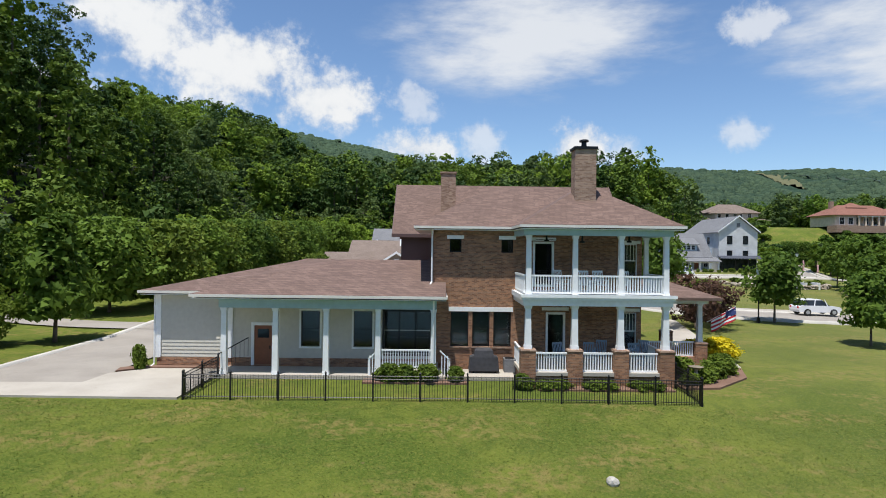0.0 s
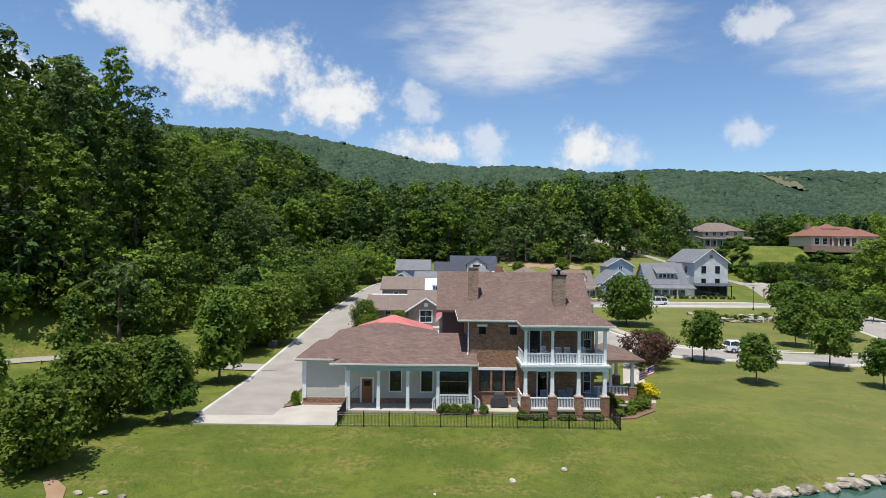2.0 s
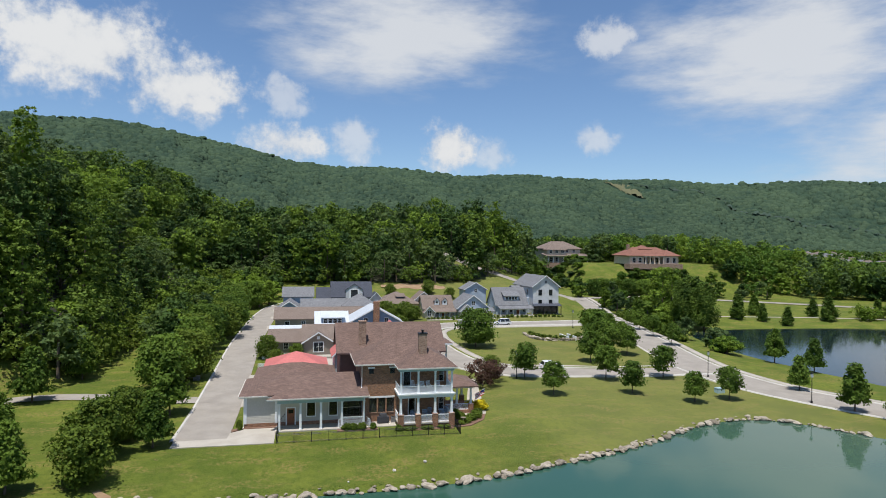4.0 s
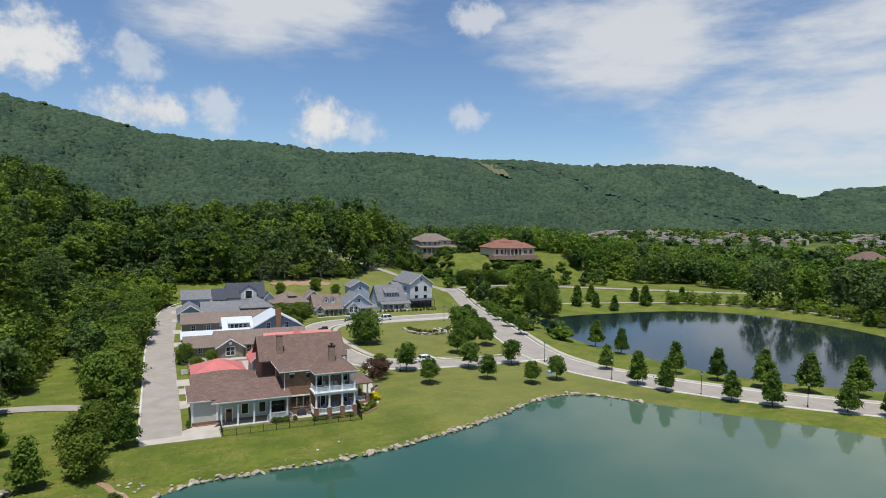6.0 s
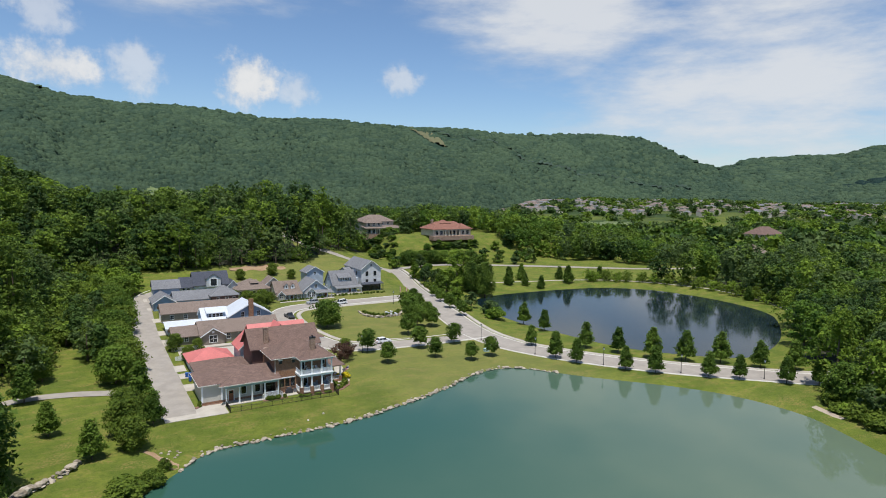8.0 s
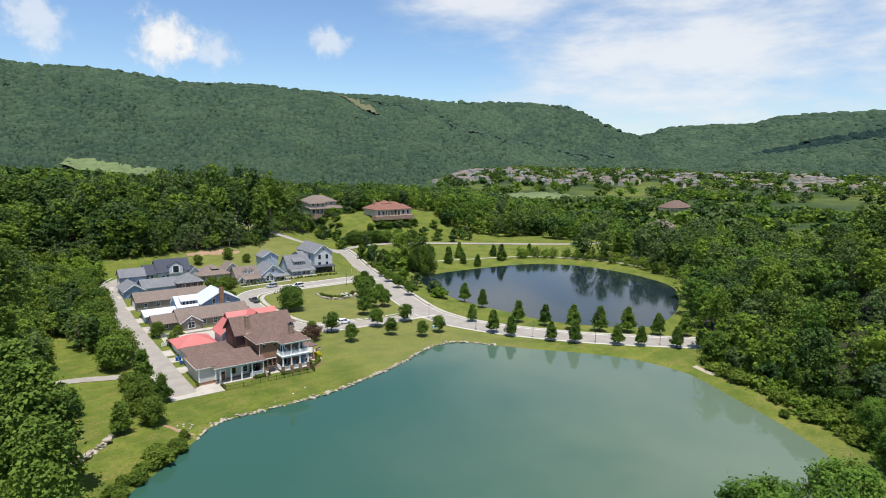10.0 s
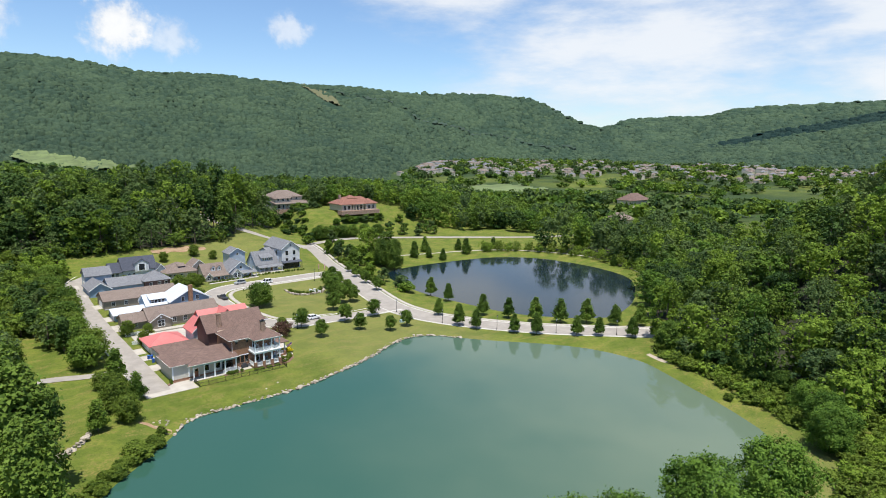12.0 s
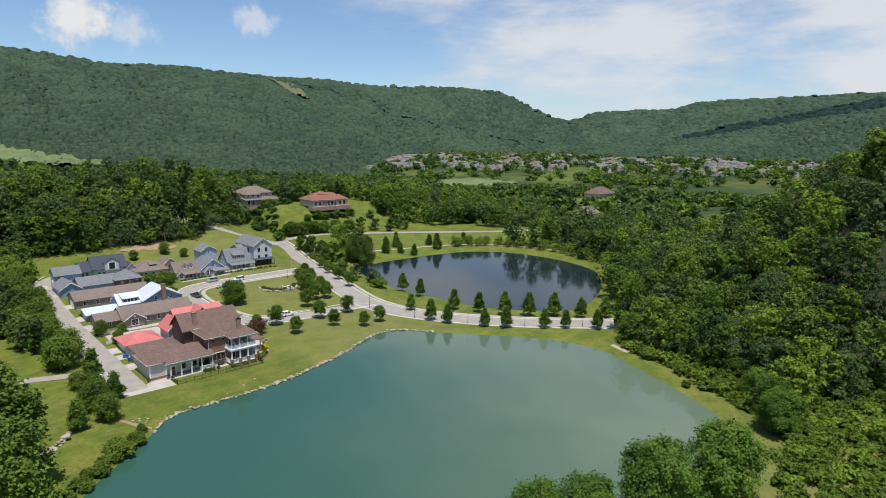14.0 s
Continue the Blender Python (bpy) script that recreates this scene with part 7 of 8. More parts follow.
grove += [(131 - 0.46 * k + 7 * math.sin(k * 2.3), 258 - 0.9 * k, 2.6 + 0.8 * math.sin(k * 1.1), 2.3) for k in range(0, 44, 2)]
woods("grove", grove, 18, EAST_MIX, "leafy trees and bushes scattered round the hillside lawns", 20, 800, 0.40, True, 0.04)
woods("woods_distance", scatter(5, -700, 2000, -250, 1800, 25.0, far_keep, 12, 11.5), 15, EAST_MIX, "distant rolling woodland in the valley", 16, 90, 2.0, False, 0.0, surface, 0.3)


# ---- yard, garden and street furniture ----
def metal_fence():
    f = thing("fence", (0, 28, 0), "black iron picket fence round the back yard", "fence")
    picket = Shape().block(0, 0, 0.05, 1.16, 0.022, 0.022, 0.018, 0.018).mesh("picket", IRON)
    post = Shape().block(0, 0, -0.1, 1.26, 0.07, 0.07, 0.07, 0.07).block(0, 0, 1.26, 1.32, 0.1, 0.1, 0.02, 0.02).mesh("post", IRON)

    def run(a, b, posts):
        a, b = Vector(a), Vector(b)
        n = round((b - a).length / 0.115)
        for i in range(n + 1):
            p = a.lerp(b, i / n)
            o = new("picket", picket)
            o.parent, o.location = f, (p.x, p.y - 28, level(p.x, p.y))
        for i in range(posts + 1):
            p = a.lerp(b, i / posts)
            o = new("post", post)
            o.parent, o.location = f, (p.x, p.y - 28, level(p.x, p.y))
        for i in range(posts):
            p, q = a.lerp(b, i / posts), a.lerp(b, (i + 1) / posts)
            for h in (0.16, 0.98, 1.12):
                s = Shape().tube((p.x, p.y, level(p.x, p.y) + h), (q.x, q.y, level(q.x, q.y) + h), 0.02, 0.02, 4)
                part("rail", s, IRON, f)
    run((-11.5, 28, 0), (11.6, 28, 0), 11)
    run((-11.5, 28.1, 0), (-11.5, 32.4, 0), 2)
    run((11.6, 28.1, 0), (11.6, 31.0, 0), 2)
    hr = thing("handrail", (-11.2, 33.5, 0.16), "black iron handrail beside the porch steps", "railing")
    part("rail", Shape().tube((-11.5, 32.4, 1.25), (-10.7, 34.8, 1.75), 0.025, 0.025, 6), IRON, hr)
    for k in range(8):
        p = Vector((-11.5, 32.4, 1.25)).lerp(Vector((-10.7, 34.8, 1.75)), k / 7)
        part("baluster", Shape().tube((p.x, p.y, p.z - 1.0), (p.x, p.y, p.z), 0.012, 0.012, 5), IRON, hr)


metal_fence()


def ground_sheet(name, outline, mat, label, lift, category="paving"):
    """Paving or bedding on an outline, laid on the ground as a plate."""
    s = Shape()
    face = [(x, y, level(x, y) + lift) for x, y in outline]
    s.slab(face, 0.25)
    structure(name, s.mesh(name, mat), label, category)


ground_sheet("pavement_apron", [(-23.6, 28.2), (-11.75, 28.0), (-11.75, 34.9), (-15.7, 34.5), (-17.4, 33.0), (-17.5, 30.8), (-23.6, 30.7)], CONCRETE, "pale concrete drive beside the wing", 0.10)
ground_sheet("pavement_patio", [(0.3, 32.6), (3.9, 32.6), (3.9, 34.95), (0.3, 34.95)], CONCRETE, "small concrete patio under the windows", 0.10)
ground_sheet("pavement_drive", [(-17.4, 46.0), (-14.9, 46.0), (-14.9, 50.5), (-17.4, 50.5)], CONCRETE, "short concrete drive to the garage", 0.09)
ground_sheet("pavement_drive", [(-17.4, 54.8), (-14.4, 54.8), (-14.4, 58.6), (-17.4, 58.6)], CONCRETE, "short concrete drive to the garage", 0.09)
ground_sheet("pavement_walk", [(12.8, 36.2), (17.5, 36.2), (17.8, 37.2), (22, 57.5), (20.8, 57.8), (16.6, 43.6), (12.8, 43.4)], CONCRETE, "concrete walk to the side porch", 0.08)
ground_sheet("mulch_bed", [(11.9, 30.6), (13.8, 30.9), (16.4, 33.4), (17.4, 36.0), (12.0, 36.1)], MULCH, "brown mulch flower bed beside the house", 0.10, "flower bed")
ground_sheet("mulch_bed", [(-4.0, 31.4), (1.3, 31.4), (1.3, 32.3), (-4.0, 32.3)], MULCH, "brown mulch bed under the porch shrubs", 0.09, "flower bed")
ground_sheet("mulch_bed", [(4.7, 30.2), (11.3, 30.2), (11.3, 31.0), (4.7, 31.0)], MULCH, "brown mulch bed in front of the porch", 0.09, "flower bed")
ground_sheet("mulch_bed", [(-17.2, 33.3), (-15.9, 34.4), (-11.8, 34.4), (-11.8, 34.9), (-16.4, 34.9), (-17.4, 34.2)], MULCH, "mulch strip along the wing wall", 0.17, "flower bed")
ground_sheet("boat_ramp", [(95.0, -24.8), (102.5, -26.0), (100.0, -33.4), (92.6, -31.8)], RAMP, "worn concrete ramp at the pond edge", 0.12)
ground_sheet("earth_patch", [(-24.4, 9.6), (-23.6, 10.0), (-23.3, 11.2), (-24.0, 12.2), (-24.6, 13.8), (-25.9, 15.0), (-26.6, 16.6), (-28.0, 17.6), (-28.4, 17.1), (-27.2, 15.6), (-26.2, 13.6), (-25.4, 12.6), (-25.3, 11.0)], DIRT, "washed-out patch of red earth on the bank", 0.05, "bare earth")


def dirt_bank():
    xs = np.linspace(20, 45, 30)
    rng = np.random.RandomState(3)
    rows = []
    for k in range(5):
        y = 181.5 + k * 1.7 * (0.5 + 0.5 * np.sin((xs - 20) / 25 * math.pi)) + np.sin(xs * 0.7 + k * 1.6) * 0.9 + (xs - 30) * 0.05
        z = height(xs, y) + 0.25 - 0.2 * (k in (0, 4)) + rng.uniform(-0.05, 0.05, len(xs))
        rows.append(np.stack([xs, y, z], 1))
    v = np.stack(rows, 1).reshape(-1, 3)
    structure("earth_bank", array_mesh("earth_bank", v, grid_faces(len(xs), 5), DIRT, True), "cut bank of tan earth below the woods", "bare earth")


dirt_bank()


def shrub_mesh(seed, mat, leaf=0.09):
    return crown_mesh("foliage", seed, "round", 1.0, 0.55, 70, 40, leaf * 0.8, mat, 0.15)


SHRUBS = [shrub_mesh(k, LEAF_SHRUB) for k in range(3)]
SHRUBS_FAR = [crown_mesh("foliage", 40 + k, "round", 1.0, 0.55, 30, 28, 0.12, LEAF_SHRUB, 0.16) for k in range(3)]
SHRUB_YELLOW = shrub_mesh(9, LEAF_YELLOW)


def shrub(x, y, wide, tall, label, mesh=None, name="shrub", group="", lift=0.0):
    t = thing(name, (x, y, level(x, y) + lift), label, "shrub", group)
    t.scale = (wide, wide, tall)
    t.rotation_euler.z = x * 2.3 + y
    o = new("foliage", mesh or SHRUBS[int(abs(x * 7 + y * 3)) % 3])
    o.parent = t
    stem = new("stem", STEM)
    stem.parent = t
    return t


STEM = Shape().tube((0, 0, -0.1), (0.02, 0, 0.4), 0.05, 0.03, 6).mesh("stem", BARK)
for x in (-2.75, -1.8, -0.75, 0.7):
    shrub(x, 31.9, 1.0 if x < 0 else 0.75, 0.85 if x < 0 else 0.75, "clipped round green shrub beside the porch", group="shrubs along the porch")
for x in (4.0, 5.1, 5.8, 7.4, 8.1, 9.7, 10.4):
    shrub(x, 30.6, 0.85, 0.42 if x > 4.5 else 0.7, "low spreading green shrub in front of the piers", group="shrubs along the porch")
for x, y, w, t in ((12.6, 31.6, 0.9, 0.6), (13.6, 32.4, 1.2, 0.8), (14.6, 33.5, 1.3, 0.9), (15.6, 34.6, 1.4, 1.0), (13.2, 34.5, 1.3, 0.9), (16.4, 36.4, 1.1, 0.8), (12.9, 35.6, 1.1, 1.1)):
    shrub(x, y, w, t, "mixed flowering shrub in the mulch bed", group="shrubs in the flower bed")
shrub(17.2, 38.6, 1.9, 1.35, "bright yellow rounded shrub in the flower bed", SHRUB_YELLOW, "yellow_shrub")
shrub(15.9, 39.0, 1.5, 1.2, "bright yellow rounded shrub in the flower bed", SHRUB_YELLOW, "yellow_shrub")
shrub(-16.4, 34.2, 0.6, 1.3, "small upright evergreen at the house corner", name="evergreen_shrub")
for i in range(22):
    a = i / 21
    x, y = -24.5 - 18 * a, 8.0 - 16.5 * a
    shrub(x - 1.2 + math.sin(i * 5.0), y + 1.0 + math.cos(i * 3.0), 1.6 + 0.9 * abs(math.sin(i * 1.7)) + (1.6 if i in (6, 7, 8) else 0), 1.0 + 0.8 * abs(math.cos(i * 2.3)) + (0.9 if i in (6, 7) else 0),
          "wild green bush on the pond bank", group="bushes on the west bank", name="bank_bush")
for i in range(12):
    w = math.pi * (0.98 + 0.9 * i / 11)
    shrub(55.5 + 6.2 * math.cos(w), 101 + 6.6 * math.sin(w), 1.3, 0.8, "low hedge plant behind the stone wall", SHRUBS_FAR[i % 3], group="hedge on the green", name="hedge_plant", lift=0.3)
shrub(86.6, -57.0, 1.9, 1.7, "round bush on the grassy dam", name="dam_bush")
for i in range(0, 34, 2):
    y = -27 - i * 1.75
    x = 103.5 - 0.44 * (-25 - y) + 2.2 * math.sin(i * 2.1)
    shrub(x + 4.6, y, 3.4 + 1.2 * math.sin(i * 1.3), 1.7 + 0.7 * math.cos(i * 0.9), "tangled green undergrowth below the dam", group="undergrowth below the dam", name="undergrowth")
for x, y, s in ((109.5, -29, 1.1), (113, -35, 1.0), (108, -42, 0.95), (104.5, -52, 0.8), (100.5, -63, 0.75)):
    plant("broad", x, y, s, "shore_tree", "trees on the south shore", label="broad leafy tree on the pond shore")
for x, y, s in ((-51.0, -2, 0.92), (-53.5, 10, 0.95), (-56.0, 23, 0.85), (-50.5, -13, 0.75)):
    plant("oak", x, y, s, "edge_tree", "tall trees at the wood's edge", label="tall leafy tree at the edge of the wood")


def rock_mesh(seed):
    rng = random.Random(seed)
    bm = bmesh.new()
    bmesh.ops.create_icosphere(bm, subdivisions=2, radius=0.5)
    off = rng.uniform(0, 100)
    for v in bm.verts:
        k = noise.noise(v.co * 1.7 + Vector((off, off, off))) * 0.45 + noise.noise(v.co * 4.0 + Vector((off, 0, off))) * 0.14
        v.co = v.co * (1 + k)
        v.co.z = max(-0.3, min(0.36, v.co.z * 0.75))
    me = bpy.data.meshes.new("stone")
    bm.to_mesh(me)
    bm.free()
    me.materials.append(STONE)
    return me


ROCKS = [rock_mesh(k) for k in range(9)]


def stones_along(parent, line, size, gap, lift, jitter, seed):
    rng = random.Random(seed)
    p = resample(line, gap)
    for x, y in p:
        o = new("stone", ROCKS[rng.randrange(9)])
        o.parent = parent
        s = size * rng.choice((0.5, 0.7, 0.85, 1.0, 1.15, 1.5)) * rng.uniform(0.85, 1.15)
        x, y = x + rng.uniform(-jitter, jitter), y + rng.uniform(-jitter, jitter)
        o.location = (x, y, lift + rng.uniform(-0.08, 0.08))
        o.rotation_euler = (rng.uniform(-0.25, 0.25), rng.uniform(-0.25, 0.25), rng.uniform(0, 6.28))
        o.scale = (s * rng.uniform(1.0, 1.7), s, s * rng.uniform(0.6, 0.9))


edging = thing("stone_edging", (0, 0, 0), "grey boulders edging the pond shore", "stones", kind="structure")
stones_along(edging, [tuple(q) for q in POND[0:13]], 0.74, 0.68, WATER_Z + 0.16, 0.34, 4)
stones_along(edging, [(x * 0.99, y + 0.55) for x, y in POND[1:11]], 0.46, 1.7, WATER_Z + 0.36, 0.45, 6)
wall = thing("stone_wall", (0, 0, 0), "low dry-stone retaining wall of grey boulders", "wall")
for k in range(2):
    stones_along(wall, [(-47.0, 6.0), (-44.0, 8.6), (-41.5, 11.2), (-39.5, 13.2), (-38.0, 15.9)], 1.15, 1.0, level(-42, 11) + 0.2 + 0.55 * k, 0.15, 11 + k)
wall = thing("stone_wall", (0, 0, 0), "curved grey stone wall on the village green", "wall")
for k in range(2):
    stones_along(wall, [(48.8, 105.5), (47.9, 99.5), (49.0, 94.5), (52.5, 92.8), (57.5, 92.8), (61.0, 95.0), (62.5, 99.0)], 0.7, 0.62, level(54, 95) + 0.12 + 0.36 * k, 0.08, 21 + k)
steps = thing("garden_steps", (57.0, 96.0, level(57, 96)), "short flight of steps with white side walls", "steps")
for i in range(4):
    part("tread", Shape().box(56.2, 57.8, 93.2 + i * 0.9, 94.1 + i * 0.9, level(57, 94) - 0.2, level(57, 94) + 0.16 * (i + 1)), CONCRETE, steps)
for x in (55.9, 57.9):
    part("side_wall", Shape().box(x, x + 0.28, 92.8, 98.2, level(57, 95) - 0.3, level(57, 95) + 1.0), WHITE, steps)
for x, y, s in ((1.75, 19.4, 0.75), (5.6, 21.1, 0.8), (-3.5, 17.4, 0.4)):
    me = ROCKS[int(s * 10) % 9].copy()
    me.materials[0] = PALE_STONE
    r = new("boulder", me)
    r.location, r.scale = (x, y, level(x, y) + 0.06), (s * 0.6, s * 0.5, s * 0.62)
    tagged(r, "pale boulder lying on the lawn", "rock", "boulders on the lawn")
for i in range(9):
    r = new("boulder", ROCKS[i])
    x, y = -24.2 + 1.6 * math.sin(i * 2.4), 15.2 + 1.3 * math.cos(i * 1.9)
    r.location, r.scale = (x, y, level(x, y) + 0.05), (0.6, 0.5, 0.4)
    tagged(r, "broken pale stone on the washed-out bank", "rock", "stones on the bank")


def street_lamp(x, y, tall=4.4):
    t = thing("street_lamp", (x, y, level(x, y)), "black post-top street lamp", "lamp", "street lamps")
    part("post", Shape().block(0, 0, -0.2, 0.5, 0.28, 0.28, 0.2, 0.2).tube((0, 0, 0.5), (0, 0, tall), 0.07, 0.05, 8), IRON, t, local=True)
    part("lantern", Shape().block(0, 0, tall, tall + 0.55, 0.22, 0.22, 0.36, 0.36), WHITE, t, "milky glass lantern", local=True)
    part("cap", Shape().block(0, 0, tall + 0.55, tall + 0.75, 0.44, 0.44, 0.08, 0.08), IRON, t, local=True)


for x, y in ((74.4, 37.0), (83.5, 19.4), (96.4, 4.7), (110.8, -8.9), (69.0, 56.5), (29.6, 57.0), (66, 112), (90.5, 124)):
    street_lamp(x, y)


def grill():
    t = thing("covered_grill", (2.3, 34.1, level(2.3, 34.1) + 0.1), "barbecue grill under a black cloth cover", "grill")
    s = Shape()
    rows = ((0.12, 1.62, 0.72), (0.5, 1.58, 0.7), (0.86, 1.5, 0.66), (0.95, 1.05, 0.62), (1.22, 0.95, 0.5), (1.32, 0.7, 0.3))
    for (z0, w0, d0), (z1, w1, d1) in zip(rows, rows[1:]):
        s.block(0, 0, z0, z1, w0, d0, w1, d1)
    part("cover", s, COVER, t, local=True)
    for x in (-0.6, 0.6):
        part("caster", Shape().tube((x, -0.2, 0.06), (x + 0.05, -0.2, 0.06), 0.06, 0.06, 10), RUBBER, t, local=True)


grill()
ac = thing("air_conditioner", (3.75, 34.4, level(3.7, 34.4) + 0.1), "grey outdoor air-conditioning unit beside the wall", "air conditioner")
part("case", Shape().box(-0.32, 0.32, -0.32, 0.32, 0.0, 0.72), SHINGLE_GREY, ac, local=True)
part("fan_guard", Shape().tube((0, 0, 0.72), (0, 0, 0.76), 0.28, 0.26, 16), IRON, ac, local=True)


def rocking_chair(mat, label, group):
    t = thing("rocking_chair", (0, 0, 0), label, "chair", group)
    part("seat", Shape().box(-0.27, 0.27, -0.26, 0.26, 0.40, 0.44), mat, t, local=True)
    for x in (-0.27, 0.27):
        part("rocker", Shape().slab([(x - 0.02, -0.45, 0.1), (x + 0.02, -0.45, 0.1), (x + 0.02, 0.0, 0.05), (x - 0.02, 0.0, 0.05)], 0.05).slab([(x - 0.02, 0.0, 0.05), (x + 0.02, 0.0, 0.05), (x + 0.02, 0.5, 0.13), (x - 0.02, 0.5, 0.13)], 0.05), mat, t, local=True)
        part("arm", Shape().box(x - 0.05, x + 0.05, -0.3, 0.28, 0.64, 0.67), mat, t, local=True)
        for y in (-0.24, 0.24):
            part("leg", Shape().box(x - 0.02, x + 0.02, y - 0.02, y + 0.02, 0.06, 0.64), mat, t, local=True)
        part("back_post", Shape().slab([(x - 0.025, 0.24, 0.44), (x + 0.025, 0.24, 0.44), (x + 0.025, 0.46, 1.14), (x - 0.025, 0.46, 1.14)], 0.04), mat, t, local=True)
    for k in range(5):
        x = -0.18 + k * 0.09
        part("slat", Shape().slab([(x - 0.025, 0.25, 0.46), (x + 0.025, 0.25, 0.46), (x + 0.025, 0.45, 1.06), (x - 0.025, 0.45, 1.06)], 0.02), mat, t, local=True)
    part("head_rail", Shape().box(-0.29, 0.29, 0.42, 0.47, 1.06, 1.16), mat, t, local=True)
    return t


chair = rocking_chair(SLATE_BLUE, "blue-grey wooden rocking chair on the porch", "rocking chairs on the porch")
chair.location = (6.3, 33.0, 0.72)
chair.rotation_euler.z = 0.3
for x, y, w in ((7.9, 33.1, 0.0), (8.6, 34.0, -0.5), (10.3, 33.0, 0.1), (10.9, 34.2, -0.7)):
    copy_thing(chair, pose(x, y, 0.72, 0, 0, math.degrees(w)))
chair = rocking_chair(WHITE, "white wooden rocking chair on the balcony", "rocking chairs on the balcony")
chair.location = (7.55, 33.2, 4.56)
for x, y, w in ((8.45, 33.3, 0.2), (9.7, 33.4, -0.2), (6.5, 33.9, 0.5)):
    copy_thing(chair, pose(x, y, 4.56, 0, 0, math.degrees(w)))


def flag():
    t = thing("flag", (15.9, 37.2, 2.6), "striped red, white and blue flag on a slanted pole", "flag")
    part("pole", Shape().tube((0, 0, 0), (1.5, -0.5, 1.0), 0.02, 0.015, 6), WHITE, t, local=True)

    def piece(u0, u1, v0, v1, lift):
        s = Shape()
        n = 6
        for i in range(n):
            a, b = u0 + (u1 - u0) * i / n, u0 + (u1 - u0) * (i + 1) / n
            q = []
            for u, v in ((a, v0), (b, v0), (b, v1), (a, v1)):
                q.append((0.25 + u * 0.95, -0.1 - u * 0.3 + 0.08 * math.sin(u * 7 + v * 3), 0.2 + u * 0.62 - v * 0.8))
            base = len(s.v)
            s.v += q + [(x, y + 0.012 + lift, z) for x, y, z in q]
            s.f += [tuple(base + k for k in f) for f in ((0, 1, 2, 3), (7, 6, 5, 4), (0, 3, 7, 4), (1, 5, 6, 2), (0, 4, 5, 1), (3, 2, 6, 7))]
        return s
    for k in range(7):
        part("stripe", piece(0.0, 1.3, k / 7, (k + 1) / 7, 0), FLAG_RED if k % 2 == 0 else WHITE, t, local=True)
    s = piece(0.75, 1.3, 0.0, 0.55, 0.01)
    s.v = [(x, y - 0.012, z) for x, y, z in s.v]
    part("canton", s, FLAG_BLUE, t, "dark blue corner field", local=True)


flag()
urn = thing("bird_bath", (13.0, 31.9, level(13, 31.9) + 0.1), "grey stone bird bath in the flower bed", "bird bath")
part("pedestal", Shape().block(0, 0, 0, 0.1, 0.36, 0.36, 0.3, 0.3).tube((0, 0, 0.1), (0, 0, 0.7), 0.12, 0.09, 10), STONE, urn, local=True)
part("bowl", Shape().tube((0, 0, 0.68), (0, 0, 0.84), 0.14, 0.38, 16), STONE, urn, local=True)
for x, y in ((-15.9, 55.6), (-15.2, 55.3), (-15.6, 52.4)):
    b = thing("wheelie_bin", (x, y, level(x, y) + 0.08), "blue plastic wheeled rubbish bin beside the garage", "bin", "bins by the alley")
    part("body", Shape().block(0, 0, 0.05, 1.0, 0.5, 0.55, 0.62, 0.7), BIN_BLUE, b, local=True)
    part("lid", Shape().box(-0.33, 0.33, -0.38, 0.36, 1.0, 1.07), BIN_BLUE, b, local=True)
    part("wheel", Shape().tube((-0.3, 0.3, 0.1), (0.3, 0.3, 0.1), 0.1, 0.1, 10), RUBBER, b, local=True)
box = thing("utility_box", (-26.3, 63.2, level(-26.3, 63.2)), "grey-green metal utility box beside the alley", "utility box")
part("case", Shape().block(0, 0, -0.1, 0.75, 1.1, 0.8, 1.05, 0.75), SHINGLE_GREY, box, local=True)
part("lid", Shape().box(-0.58, 0.58, -0.42, 0.42, 0.75, 0.82), SIDE_GREY, box, local=True)
box = thing("utility_box", (64.0, 46.5, level(64.0, 46.5)), "pale metal utility box on the lawn", "utility box")
part("case", Shape().block(0, 0, -0.1, 0.8, 1.5, 1.0, 1.4, 0.95), TEAL, box, local=True)
part("lid", Shape().box(-0.75, 0.75, -0.52, 0.52, 0.8, 0.87), TEAL, box, local=True)
for x, y in ((77.0, 128.4), (79.3, 127.2)):
    b = thing("feather_flag", (x, y, level(x, y)), "slim pink and white advertising flag on a pole", "flag", "feather flags")
    part("pole", Shape().tube((0, 0, -0.1), (0, 0, 3.7), 0.03, 0.02, 6), IRON, b, local=True)
    part("cloth", Shape().slab([(0, -0.02, 3.6), (0.3, -0.02, 3.4), (0.4, 0.0, 2.8), (0, 0, 2.8)], 0.02).slab([(0, 0, 2.8), (0.4, 0, 2.8), (0.4, 0.03, 1.2), (0, 0.03, 1.2)], 0.02), FLAG_PINK, b, local=True)


def garden_fence(x0, x1, y0, y1, n):
    f = thing("garden_fence", ((x0 + x1) / 2, (y0 + y1) / 2, level(x0, y0)), "low white garden fence beside the alley", "fence", "garden fences")
    for i in range(n + 1):
        k = i / n
        x, y = x0 + (x1 - x0) * k, y0 + (y1 - y0) * k
        z = level(x, y)
        part("slat", Shape().box(x - 0.07, x + 0.07, y - 0.03, y + 0.03, z - 0.1, z + 1.1), WHITE, f)


garden_fence(-16.6, -13.0, 69.6, 69.6, 18)
garden_fence(-16.4, -9.2, 78.0, 78.0, 30)


